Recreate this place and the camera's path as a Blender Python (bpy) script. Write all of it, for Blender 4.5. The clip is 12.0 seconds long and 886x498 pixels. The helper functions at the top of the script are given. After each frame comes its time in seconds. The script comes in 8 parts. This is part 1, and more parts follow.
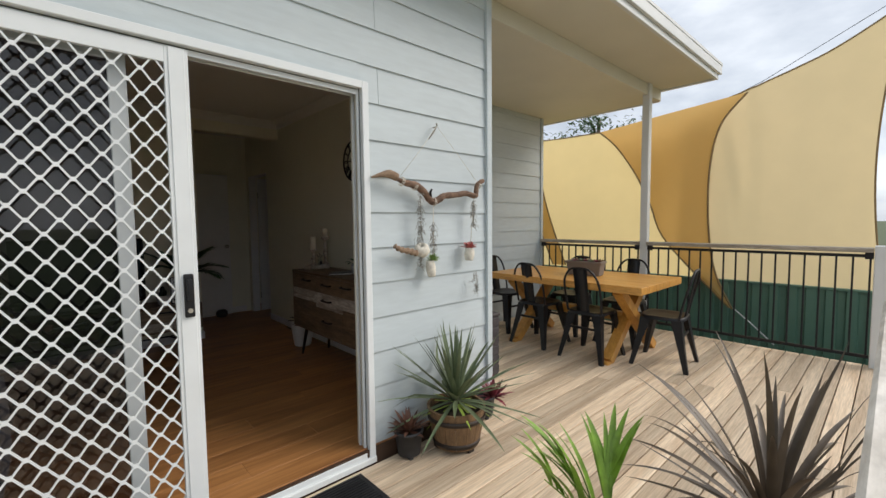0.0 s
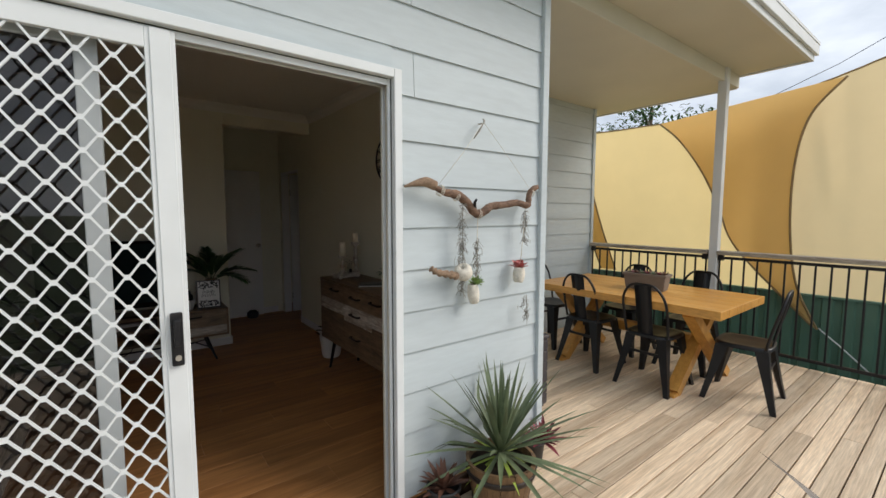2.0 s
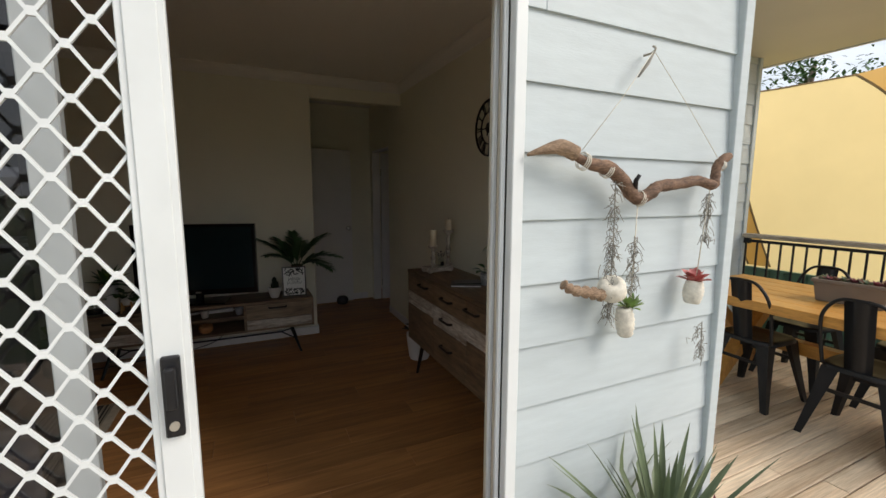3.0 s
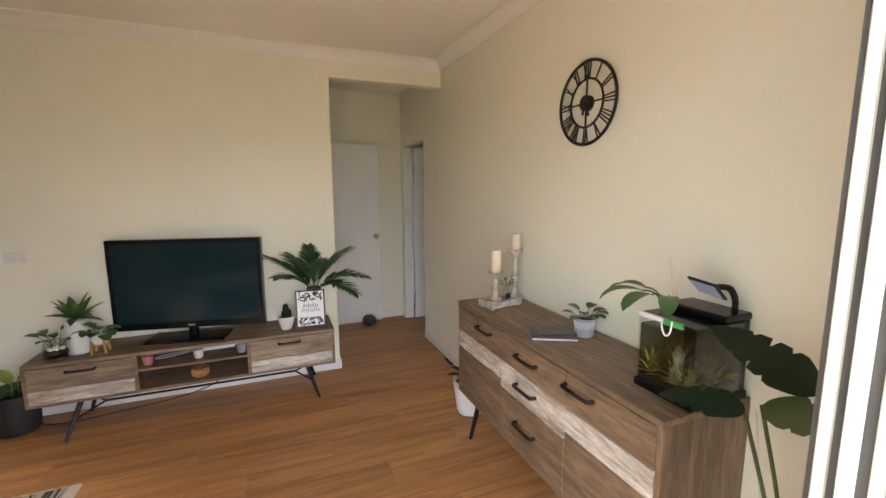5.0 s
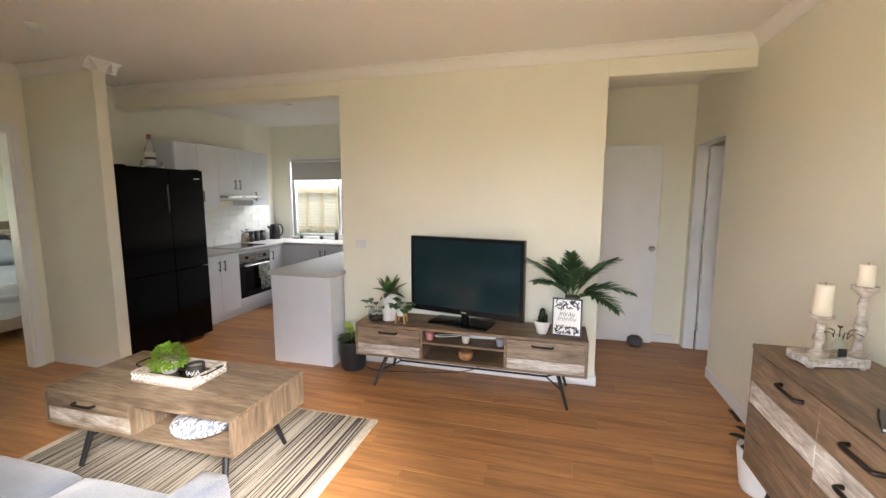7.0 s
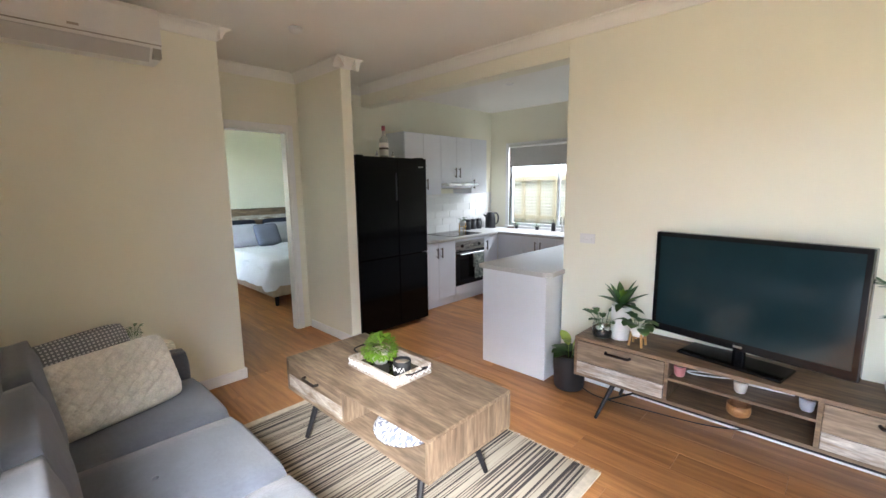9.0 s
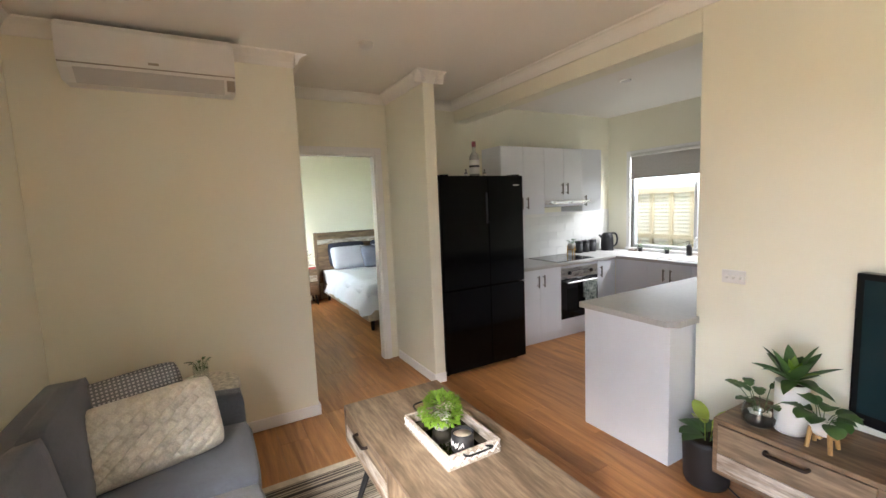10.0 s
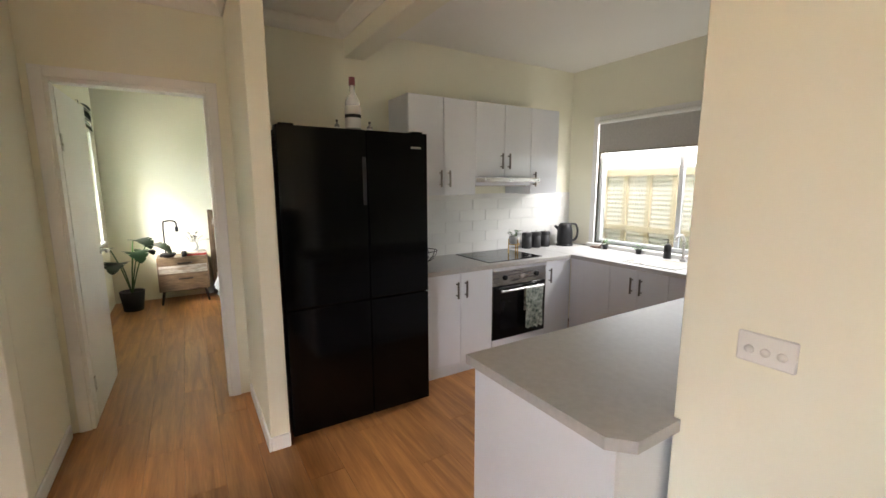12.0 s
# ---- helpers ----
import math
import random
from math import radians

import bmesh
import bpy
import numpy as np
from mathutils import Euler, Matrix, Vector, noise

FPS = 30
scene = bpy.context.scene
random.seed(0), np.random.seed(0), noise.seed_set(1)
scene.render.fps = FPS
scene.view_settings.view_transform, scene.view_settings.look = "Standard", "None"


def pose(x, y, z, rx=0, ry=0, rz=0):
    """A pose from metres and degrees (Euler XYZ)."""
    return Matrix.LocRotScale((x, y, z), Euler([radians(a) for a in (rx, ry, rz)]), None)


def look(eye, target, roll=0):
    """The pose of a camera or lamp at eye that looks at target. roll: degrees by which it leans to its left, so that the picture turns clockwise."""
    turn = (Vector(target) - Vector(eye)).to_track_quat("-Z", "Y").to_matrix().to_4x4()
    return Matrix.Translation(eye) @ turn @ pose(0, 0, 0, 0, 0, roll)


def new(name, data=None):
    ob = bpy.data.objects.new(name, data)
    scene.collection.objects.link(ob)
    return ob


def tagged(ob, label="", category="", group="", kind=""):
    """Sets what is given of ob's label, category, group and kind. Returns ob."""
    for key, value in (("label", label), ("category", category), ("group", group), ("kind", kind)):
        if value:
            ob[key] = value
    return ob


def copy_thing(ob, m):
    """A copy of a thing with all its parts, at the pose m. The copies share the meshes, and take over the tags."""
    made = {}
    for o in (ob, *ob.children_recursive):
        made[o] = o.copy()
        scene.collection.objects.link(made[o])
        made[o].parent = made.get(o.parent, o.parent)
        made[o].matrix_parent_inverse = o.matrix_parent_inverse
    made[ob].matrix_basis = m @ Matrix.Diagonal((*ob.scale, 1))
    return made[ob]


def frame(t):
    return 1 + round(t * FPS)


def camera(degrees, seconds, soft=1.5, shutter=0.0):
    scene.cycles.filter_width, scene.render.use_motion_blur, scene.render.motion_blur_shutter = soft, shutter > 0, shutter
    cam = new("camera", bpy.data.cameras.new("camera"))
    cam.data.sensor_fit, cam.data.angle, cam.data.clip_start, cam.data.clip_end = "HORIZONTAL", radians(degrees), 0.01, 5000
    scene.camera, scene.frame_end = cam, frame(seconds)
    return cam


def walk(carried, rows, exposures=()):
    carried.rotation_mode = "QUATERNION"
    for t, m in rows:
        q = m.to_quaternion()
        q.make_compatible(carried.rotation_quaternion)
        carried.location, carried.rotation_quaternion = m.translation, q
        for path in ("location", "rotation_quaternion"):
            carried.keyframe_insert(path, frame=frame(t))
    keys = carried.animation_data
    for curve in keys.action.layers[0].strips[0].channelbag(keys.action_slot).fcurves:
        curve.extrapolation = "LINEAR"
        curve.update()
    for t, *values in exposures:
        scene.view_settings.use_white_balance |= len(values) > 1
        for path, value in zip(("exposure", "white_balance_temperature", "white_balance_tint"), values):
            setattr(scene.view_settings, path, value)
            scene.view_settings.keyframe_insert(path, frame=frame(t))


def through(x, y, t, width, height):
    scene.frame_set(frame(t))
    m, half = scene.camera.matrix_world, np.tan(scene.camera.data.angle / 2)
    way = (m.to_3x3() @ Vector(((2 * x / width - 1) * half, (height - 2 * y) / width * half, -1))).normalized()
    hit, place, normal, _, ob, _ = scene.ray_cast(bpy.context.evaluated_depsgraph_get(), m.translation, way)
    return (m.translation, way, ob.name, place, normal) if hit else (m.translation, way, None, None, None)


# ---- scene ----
cam = camera(93.6, 12.0)
PATH = [
    (0, (0.052, -0.227, 1.349), (1.403, 1.242, 1.219), -0.6),
    (0.5, (0.127, -0.23, 1.358), (1.574, 1.145, 1.223), -0.8),
    (1, (0.165, -0.228, 1.379), (1.616, 1.141, 1.238), -0.8),
    (1.5, (0.247, -0.117, 1.38), (1.62, 1.33, 1.231), -0.6),
    (2, (0.317, 0.141, 1.484), (1.535, 1.717, 1.312), 0.1),
    (2.5, (0.488, 0.469, 1.494), (1.5, 2.181, 1.281), 0.5),
    (3, (0.627, 0.789, 1.494), (1.467, 2.585, 1.23), 0.2),
    (3.5, (0.717, 1.099, 1.501), (1.44, 2.941, 1.21), -0.1),
    (5.3, (0.807, 1.755, 1.56), (1.547, 3.592, 1.281), -0.3),
    (5.5, (0.831, 1.771, 1.565), (1.46, 3.65, 1.296), -0.4),
    (6, (0.905, 1.803, 1.565), (1.168, 3.771, 1.323), -0.1),
    (6.5, (0.916, 1.804, 1.559), (0.747, 3.781, 1.313), 0.1),
    (7, (0.891, 1.801, 1.553), (0.373, 3.717, 1.3), 0.1),
    (8.8, (0.58, 2.212, 1.514), (-0.717, 3.708, 1.232), -0.4),
    (9, (0.547, 2.294, 1.521), (-0.826, 3.717, 1.222), -0.7),
    (9.5, (0.401, 2.554, 1.551), (-1.2, 3.732, 1.33), -2.0),
    (10, (0.334, 2.84, 1.569), (-1.399, 3.815, 1.357), -2.4),
    (10.5, (0.29, 3.184, 1.54), (-1.471, 4.097, 1.285), -1.6),
    (11, (0.106, 3.545, 1.522), (-1.629, 4.496, 1.234), -0.9),
    (11.5, (-0.129, 3.912, 1.5), (-1.878, 4.831, 1.189), -0.5),
    (12, (-0.436, 4.167, 1.496), (-2.12, 5.204, 1.192), -0.2),
]
EXPOSURES = [(0, -0.1, 7000, 12), (2.5, 0.03, 6950, 12), (3.2, 0.3, 7300, 13), (3.5, 0.42, 7500, 14), (3.7, 0.75, 7400, 14), (4.6, 2.85, 7000, 14), (5.3, 3.7, 6900, 15), (7.0, 4.0, 6800, 15), (9.0, 4.2, 6100, 13), (9.8, 4.25, 6500, 14), (10.5, 4.25, 6800, 14), (12.0, 4.2, 7000, 15)]
walk(cam, [(t, look(eye, target, roll)) for t, eye, target, roll in PATH], EXPOSURES)

# ---- world and sun: a bright overcast sky ----
world = bpy.data.worlds.new("overcast_sky")
scene.world = world
world.use_nodes = True
wt = world.node_tree
wt.nodes.clear()
w_out = wt.nodes.new("ShaderNodeOutputWorld")
w_bg = wt.nodes.new("ShaderNodeBackground")
w_sky = wt.nodes.new("ShaderNodeTexSky")
w_sky.sky_type, w_sky.sun_disc = "NISHITA", False
w_sky.sun_elevation, w_sky.sun_rotation = radians(39), radians(133)
w_co = wt.nodes.new("ShaderNodeTexCoord")
w_map = wt.nodes.new("ShaderNodeMapping")
w_map.inputs["Scale"].default_value = (1.0, 1.0, 2.4)
w_noise = wt.nodes.new("ShaderNodeTexNoise")
w_noise.inputs["Scale"].default_value = 3.2
w_noise.inputs["Detail"].default_value = 6.0
w_noise.inputs["Roughness"].default_value = 0.55
w_ramp = wt.nodes.new("ShaderNodeValToRGB")
w_ramp.color_ramp.elements[0].position, w_ramp.color_ramp.elements[0].color = 0.36, (5.6, 6.6, 8.0, 1)
w_ramp.color_ramp.elements[1].position, w_ramp.color_ramp.elements[1].color = 0.62, (9.3, 10.4, 11.8, 1)
w_mix = wt.nodes.new("ShaderNodeMix")
w_mix.data_type = "RGBA"
w_mix.inputs["Factor"].default_value = 0.88
wt.links.new(w_co.outputs["Generated"], w_map.inputs["Vector"])
wt.links.new(w_map.outputs["Vector"], w_noise.inputs["Vector"])
wt.links.new(w_noise.outputs["Fac"], w_ramp.inputs["Fac"])
wt.links.new(w_sky.outputs["Color"], w_mix.inputs["A"])
wt.links.new(w_ramp.outputs["Color"], w_mix.inputs["B"])
wt.links.new(w_mix.outputs["Result"], w_bg.inputs["Color"])
wt.links.new(w_bg.outputs["Background"], w_out.inputs["Surface"])
w_bg.inputs["Strength"].default_value = 0.112
sun = new("sun", bpy.data.lights.new("sun", "SUN"))
sun.data.energy, sun.data.angle, sun.data.color = 2.5, radians(36), (1.0, 0.975, 0.94)
sun.matrix_world = look((0, 0, 20), (-7.3, 6.8, 11.9))
# added area lamp hidden behind the blind; brightens the kitchen in place of skylight
fill_lamp = new("kitchen_fill_lamp", bpy.data.lights.new("kitchen_fill_lamp", "AREA"))
fill_lamp.data.shape, fill_lamp.data.size, fill_lamp.data.size_y = "RECTANGLE", 1.3, 0.2
fill_lamp.data.energy, fill_lamp.data.color = 3.3, (0.94, 0.97, 1.0)
fill_lamp.matrix_world = look((-2.525, 7.86, 1.95), (-2.525, 6.6, 0.95))

# ---- materials ----
def socket_value(node, name, value):
    if name in node.inputs:
        node.inputs[name].default_value = value


def material(name, col, rough=0.6, metal=0.0, vary=0.12, scale=6.0, stretch=(1, 1, 1), bump=0.0, bump_scale=60.0,
             dark=None, streak=0.0, per_object=0.0, transmission=0.0, coat=0.0, alpha=1.0, sheen=0.0, emit=None, spec=0.5, warp=0.0):
    """A paint, wood, cloth or metal: base colour varied by a broad and a fine noise, with fine relief."""
    m = bpy.data.materials.new(name)
    m.use_nodes = True
    nt = m.node_tree
    p = nt.nodes["Principled BSDF"]
    socket_value(p, "Roughness", rough), socket_value(p, "Metallic", metal)
    socket_value(p, "Transmission Weight", transmission), socket_value(p, "Coat Weight", coat)
    socket_value(p, "Alpha", alpha), socket_value(p, "Sheen Weight", sheen)
    if emit:
        socket_value(p, "Emission Color", (*emit[0], 1)), socket_value(p, "Emission Strength", emit[1])
    co = nt.nodes.new("ShaderNodeTexCoord")
    mp = nt.nodes.new("ShaderNodeMapping")
    mp.inputs["Scale"].default_value = stretch
    nt.links.new(co.outputs["Object"], mp.inputs["Vector"])
    vec = mp.outputs["Vector"]
    info = nt.nodes.new("ShaderNodeObjectInfo")
    if per_object:
        add = nt.nodes.new("ShaderNodeVectorMath")
        add.operation = "MULTIPLY_ADD"
        add.inputs[1].default_value = (17.0, 31.0, 23.0)
        comb = nt.nodes.new("ShaderNodeCombineXYZ")
        for k in range(3):
            nt.links.new(info.outputs["Random"], comb.inputs[k])
        nt.links.new(comb.outputs["Vector"], add.inputs[0])
        nt.links.new(vec, add.inputs[2])
        vec = add.outputs["Vector"]
    big = nt.nodes.new("ShaderNodeTexNoise")
    big.inputs["Scale"].default_value, big.inputs["Detail"].default_value = scale, 5.0
    big.inputs["Distortion"].default_value = warp
    nt.links.new(vec, big.inputs["Vector"])
    ramp = nt.nodes.new("ShaderNodeValToRGB")
    lo = dark or tuple(c * (1 - vary) for c in col)
    hi = tuple(min(1.0, c * (1 + vary)) for c in col) if not dark else col
    ramp.color_ramp.elements[0].position, ramp.color_ramp.elements[0].color = 0.3, (*lo, 1)
    ramp.color_ramp.elements[1].position, ramp.color_ramp.elements[1].color = 0.7, (*hi, 1)
    nt.links.new(big.outputs["Fac"], ramp.inputs["Fac"])
    colour = ramp.outputs["Color"]
    fine = nt.nodes.new("ShaderNodeTexNoise")
    fine.inputs["Scale"].default_value, fine.inputs["Detail"].default_value = scale * 7.0, 4.0
    nt.links.new(vec, fine.inputs["Vector"])
    if streak:
        rng = nt.nodes.new("ShaderNodeMapRange")
        rng.inputs["From Min"].default_value, rng.inputs["From Max"].default_value = 0.32, 0.68
        rng.inputs["To Min"].default_value, rng.inputs["To Max"].default_value = 1.0 - streak, 1.0 + 0.4 * streak
        nt.links.new(fine.outputs["Fac"], rng.inputs["Value"])
        mul = nt.nodes.new("ShaderNodeVectorMath")
        mul.operation = "SCALE"
        nt.links.new(colour, mul.inputs[0])
        nt.links.new(rng.outputs["Result"], mul.inputs["Scale"])
        colour = mul.outputs["Vector"]
    if per_object:
        rng = nt.nodes.new("ShaderNodeMapRange")
        rng.inputs["To Min"].default_value, rng.inputs["To Max"].default_value = 1.0 - per_object, 1.0 + per_object
        nt.links.new(info.outputs["Random"], rng.inputs["Value"])
        mul = nt.nodes.new("ShaderNodeVectorMath")
        mul.operation = "SCALE"
        nt.links.new(colour, mul.inputs[0])
        nt.links.new(rng.outputs["Result"], mul.inputs["Scale"])
        colour = mul.outputs["Vector"]
    nt.links.new(colour, p.inputs["Base Color"])
    # roughness wanders a little with the broad noise
    socket_value(p, "Specular IOR Level", spec)
    rr = nt.nodes.new("ShaderNodeMapRange")
    rr.inputs["To Min"].default_value, rr.inputs["To Max"].default_value = rough * 0.85, min(1.0, rough * 1.15)
    nt.links.new(big.outputs["Fac"], rr.inputs["Value"])
    nt.links.new(rr.outputs["Result"], p.inputs["Roughness"])
    if bump:
        bn = nt.nodes.new("ShaderNodeTexNoise")
        bn.inputs["Scale"].default_value, bn.inputs["Detail"].default_value = bump_scale, 3.0
        nt.links.new(vec, bn.inputs["Vector"])
        b = nt.nodes.new("ShaderNodeBump")
        b.inputs["Strength"].default_value, b.inputs["Distance"].default_value = bump, 0.004
        nt.links.new(bn.outputs["Fac"], b.inputs["Height"])
        nt.links.new(b.outputs["Normal"], p.inputs["Normal"])
    return m


def wood(name, col, dark, axis="x", rough=0.5, scale=5.0, streak=0.25, per_object=0.0, coat=0.0, bump=0.12, squeeze=9.0, warp=0.0):
    """Timber with its grain along one axis."""
    st = {"x": (1.0, squeeze, squeeze), "y": (squeeze, 1.0, squeeze), "z": (squeeze, squeeze, 1.0)}[axis]
    return material(name, col, rough, dark=dark, scale=scale, stretch=st, streak=streak, per_object=per_object, coat=coat, bump=bump, bump_scale=40, warp=warp)


def stripes(name, a, b, axis="x", width=0.02, duty=0.5, rough=0.9, wobble=0.0, second=None):
    """Two yarn or print colours in bands across one axis (second: bands across another axis too, as in a check)."""
    m = material(name, a, rough, vary=0.1, scale=30, bump=0.4, bump_scale=160)
    nt = m.node_tree
    p = nt.nodes["Principled BSDF"]
    old = p.inputs["Base Color"].links[0].from_socket
    co = nt.nodes.new("ShaderNodeTexCoord")
    sep = nt.nodes.new("ShaderNodeSeparateXYZ")
    nz = nt.nodes.new("ShaderNodeTexNoise")
    nz.inputs["Scale"].default_value = 14.0
    mixv = nt.nodes.new("ShaderNodeMix")
    mixv.data_type = "VECTOR"
    mixv.inputs["Factor"].default_value = wobble
    nt.links.new(co.outputs["Object"], mixv.inputs[4])
    nt.links.new(co.outputs["Object"], nz.inputs["Vector"])
    nt.links.new(nz.outputs["Color"], mixv.inputs[5])
    nt.links.new(mixv.outputs[1], sep.inputs[0])

    def band(ax):
        mod = nt.nodes.new("ShaderNodeMath")
        mod.operation = "PINGPONG"
        mod.inputs[1].default_value = width
        nt.links.new(sep.outputs["xyz".index(ax)], mod.inputs[0])
        lt = nt.nodes.new("ShaderNodeMath")
        lt.operation = "LESS_THAN"
        lt.inputs[1].default_value = width * duty
        nt.links.new(mod.outputs[0], lt.inputs[0])
        return lt.outputs[0]
    f = band(axis)
    if second:
        mx = nt.nodes.new("ShaderNodeMath")
        mx.operation = "MULTIPLY"
        nt.links.new(f, mx.inputs[0])
        nt.links.new(band(second), mx.inputs[1])
        f = mx.outputs[0]
    mix = nt.nodes.new("ShaderNodeMix")
    mix.data_type = "RGBA"
    nt.links.new(f, mix.inputs["Factor"])
    nt.links.new(old, mix.inputs["A"])
    mix.inputs["B"].default_value = (*b, 1)
    nt.links.new(mix.outputs["Result"], p.inputs["Base Color"])
    return m


def glass(name, tint=(0.95, 0.98, 0.97), rough=0.0, ior=1.5):
    """Clear sheet glass: mostly see-through, mirror-like at its surface."""
    m = bpy.data.materials.new(name)
    m.use_nodes = True
    nt = m.node_tree
    nt.nodes.remove(nt.nodes["Principled BSDF"])
    tr = nt.nodes.new("ShaderNodeBsdfTransparent")
    tr.inputs["Color"].default_value = (*tint, 1)
    gl = nt.nodes.new("ShaderNodeBsdfGlossy")
    gl.inputs["Roughness"].default_value = rough
    fac = nt.nodes.new("ShaderNodeLayerWeight")
    fac.inputs["Blend"].default_value = 0.5
    pw = nt.nodes.new("ShaderNodeMath")
    pw.operation, pw.inputs[1].default_value = "POWER", 5.0
    nt.links.new(fac.outputs["Facing"], pw.inputs[0])
    fr = nt.nodes.new("ShaderNodeMapRange")
    fr.inputs["To Min"].default_value = ((ior - 1) / (ior + 1)) ** 2
    nt.links.new(pw.outputs[0], fr.inputs["Value"])
    mx = nt.nodes.new("ShaderNodeMixShader")
    nt.links.new(fr.outputs["Result"], mx.inputs["Fac"])
    nt.links.new(tr.outputs["BSDF"], mx.inputs[1])
    nt.links.new(gl.outputs["BSDF"], mx.inputs[2])
    nt.links.new(mx.outputs["Shader"], nt.nodes["Material Output"].inputs["Surface"])
    return m


def cloth(name, col, through=0.45, vary=0.025):
    """Sail cloth that lets part of the daylight through."""
    m = material(name, col, 0.85, vary=vary, scale=0.5, streak=0.02, bump=0.2, bump_scale=300)
    nt = m.node_tree
    p = nt.nodes["Principled BSDF"]
    tl = nt.nodes.new("ShaderNodeBsdfTranslucent")
    nt.links.new(p.inputs["Base Color"].links[0].from_socket, tl.inputs["Color"])
    mx = nt.nodes.new("ShaderNodeMixShader")
    mx.inputs["Fac"].default_value = through
    nt.links.new(p.outputs["BSDF"], mx.inputs[1])
    nt.links.new(tl.outputs["BSDF"], mx.inputs[2])
    nt.links.new(mx.outputs["Shader"], nt.nodes["Material Output"].inputs["Surface"])
    return m


SIDING = material("siding_paint", (0.51, 0.57, 0.59), 0.55, vary=0.05, scale=2.0, stretch=(0.5, 1, 3), streak=0.05, bump=0.12, bump_scale=70)
TRIM = material("white_trim_paint", (0.68, 0.69, 0.68), 0.45, vary=0.04, scale=4.0, bump=0.05)
SOFFIT = material("cream_soffit_paint", (0.66, 0.63, 0.53), 0.6, vary=0.04, scale=1.5)
ALU = material("white_powder_coat", (0.70, 0.73, 0.735), 0.35, vary=0.04, scale=5.0)
GREY_ALU = material("grey_weather_seal", (0.33, 0.30, 0.25), 0.5, vary=0.15, scale=8.0, stretch=(1, 1, 0.2))
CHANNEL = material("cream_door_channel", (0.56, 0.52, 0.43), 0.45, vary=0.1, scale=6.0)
BACKING = material("dark_channel_backing", (0.05, 0.045, 0.04), 0.8, vary=0.2, scale=10)
DULL_ALU = material("dull_grey_aluminium", (0.46, 0.49, 0.50), 0.45, vary=0.06, scale=4)
WALL = material("warm_white_wall_paint", (0.865, 0.845, 0.705), 0.75, vary=0.025, scale=1.2, bump=0.06, bump_scale=180)
CEIL = material("ceiling_paint", (0.88, 0.865, 0.81), 0.85, vary=0.02, scale=1.0, bump=0.05, bump_scale=150)
GLOSSW = material("white_semi_gloss_paint", (0.86, 0.855, 0.835), 0.35, vary=0.03, scale=3.0)
VINYL = wood("vinyl_plank", (0.56, 0.265, 0.095), (0.31, 0.13, 0.043), "x", squeeze=14.0, rough=0.4, scale=1.3, streak=0.13, per_object=0.10, bump=0.05, warp=0.8)
SUBFLOOR = material("plank_joint", (0.06, 0.03, 0.015), 0.8, vary=0.1)
DECKWOOD = wood("weathered_deck_timber", (0.76, 0.62, 0.46), (0.52, 0.38, 0.255), "x", rough=0.6, scale=0.8, streak=0.24, per_object=0.26, bump=0.3, squeeze=22.0, warp=0.6)
DECKRAIL = wood("grey_rail_timber", (0.50, 0.44, 0.36), (0.33, 0.28, 0.22), "y", rough=0.75, scale=2.5, streak=0.3, bump=0.3)
DECKRAILX = wood("bleached_rail_timber", (0.74, 0.70, 0.64), (0.50, 0.45, 0.38), "x", rough=0.7, scale=2.0, streak=0.2, bump=0.3, squeeze=4.0, warp=2.2)
JOIST = material("dark_under_deck", (0.03, 0.025, 0.02), 0.9, vary=0.2)
BLACKM = material("black_powder_coat", (0.014, 0.014, 0.016), 0.42, vary=0.2, scale=12, bump=0.05, spec=0.3)
GREENFENCE = material("green_steel_sheet", (0.10, 0.20, 0.145), 0.45, vary=0.08, scale=3.0)
SAILP = cloth("pale_sail_cloth", (0.79, 0.63, 0.375), 0.66)
SAILD = cloth("tan_sail_cloth", (0.74, 0.485, 0.19), 0.5)
GRASS = material("lawn", (0.075, 0.10, 0.04), 0.9, vary=0.4, scale=4, bump=0.5, bump_scale=30)
GLASS = glass("clear_glass")
DOORGLASS = glass("tinted_door_glass", (0.45, 0.45, 0.48), ior=1.6)


# ---- building helpers ----
def part(name, bm, mat, parent=None, label="", smooth=False):
    me = bpy.data.meshes.new(name)
    bmesh.ops.recalc_face_normals(bm, faces=bm.faces)
    bm.to_mesh(me)
    bm.free()
    for mm in (mat if isinstance(mat, (list, tuple)) else [mat]):
        me.materials.append(mm)
    if smooth:
        me.shade_smooth() if hasattr(me, "shade_smooth") else None
    ob = new(name, me)
    if parent:
        ob.parent = parent
    if label:
        ob["label"] = label
    return ob


def thing(name, x, y, z, rz=0.0, label="", category="", group="", kind=""):
    ob = new(name)
    ob.empty_display_size = 0.1
    ob.matrix_basis = pose(x, y, z, 0, 0, rz)
    return tagged(ob, label, category, group, kind)


def structure(ob, label="", category=""):
    return tagged(ob, label, category, kind="structure")


def boxes(*specs, bevel=0.0, seg=1):
    """A bmesh of boxes, each (x0, y0, z0, x1, y1, z1)."""
    bm = bmesh.new()
    for x0, y0, z0, x1, y1, z1 in specs:
        m = Matrix.Translation(((x0 + x1) / 2, (y0 + y1) / 2, (z0 + z1) / 2)) @ Matrix.Diagonal((abs(x1 - x0), abs(y1 - y0), abs(z1 - z0), 1))
        bmesh.ops.create_cube(bm, size=1.0, matrix=m)
    if bevel:
        bmesh.ops.bevel(bm, geom=bm.edges[:], offset=bevel, segments=seg, profile=0.7, affect="EDGES", clamp_overlap=True)
    return bm


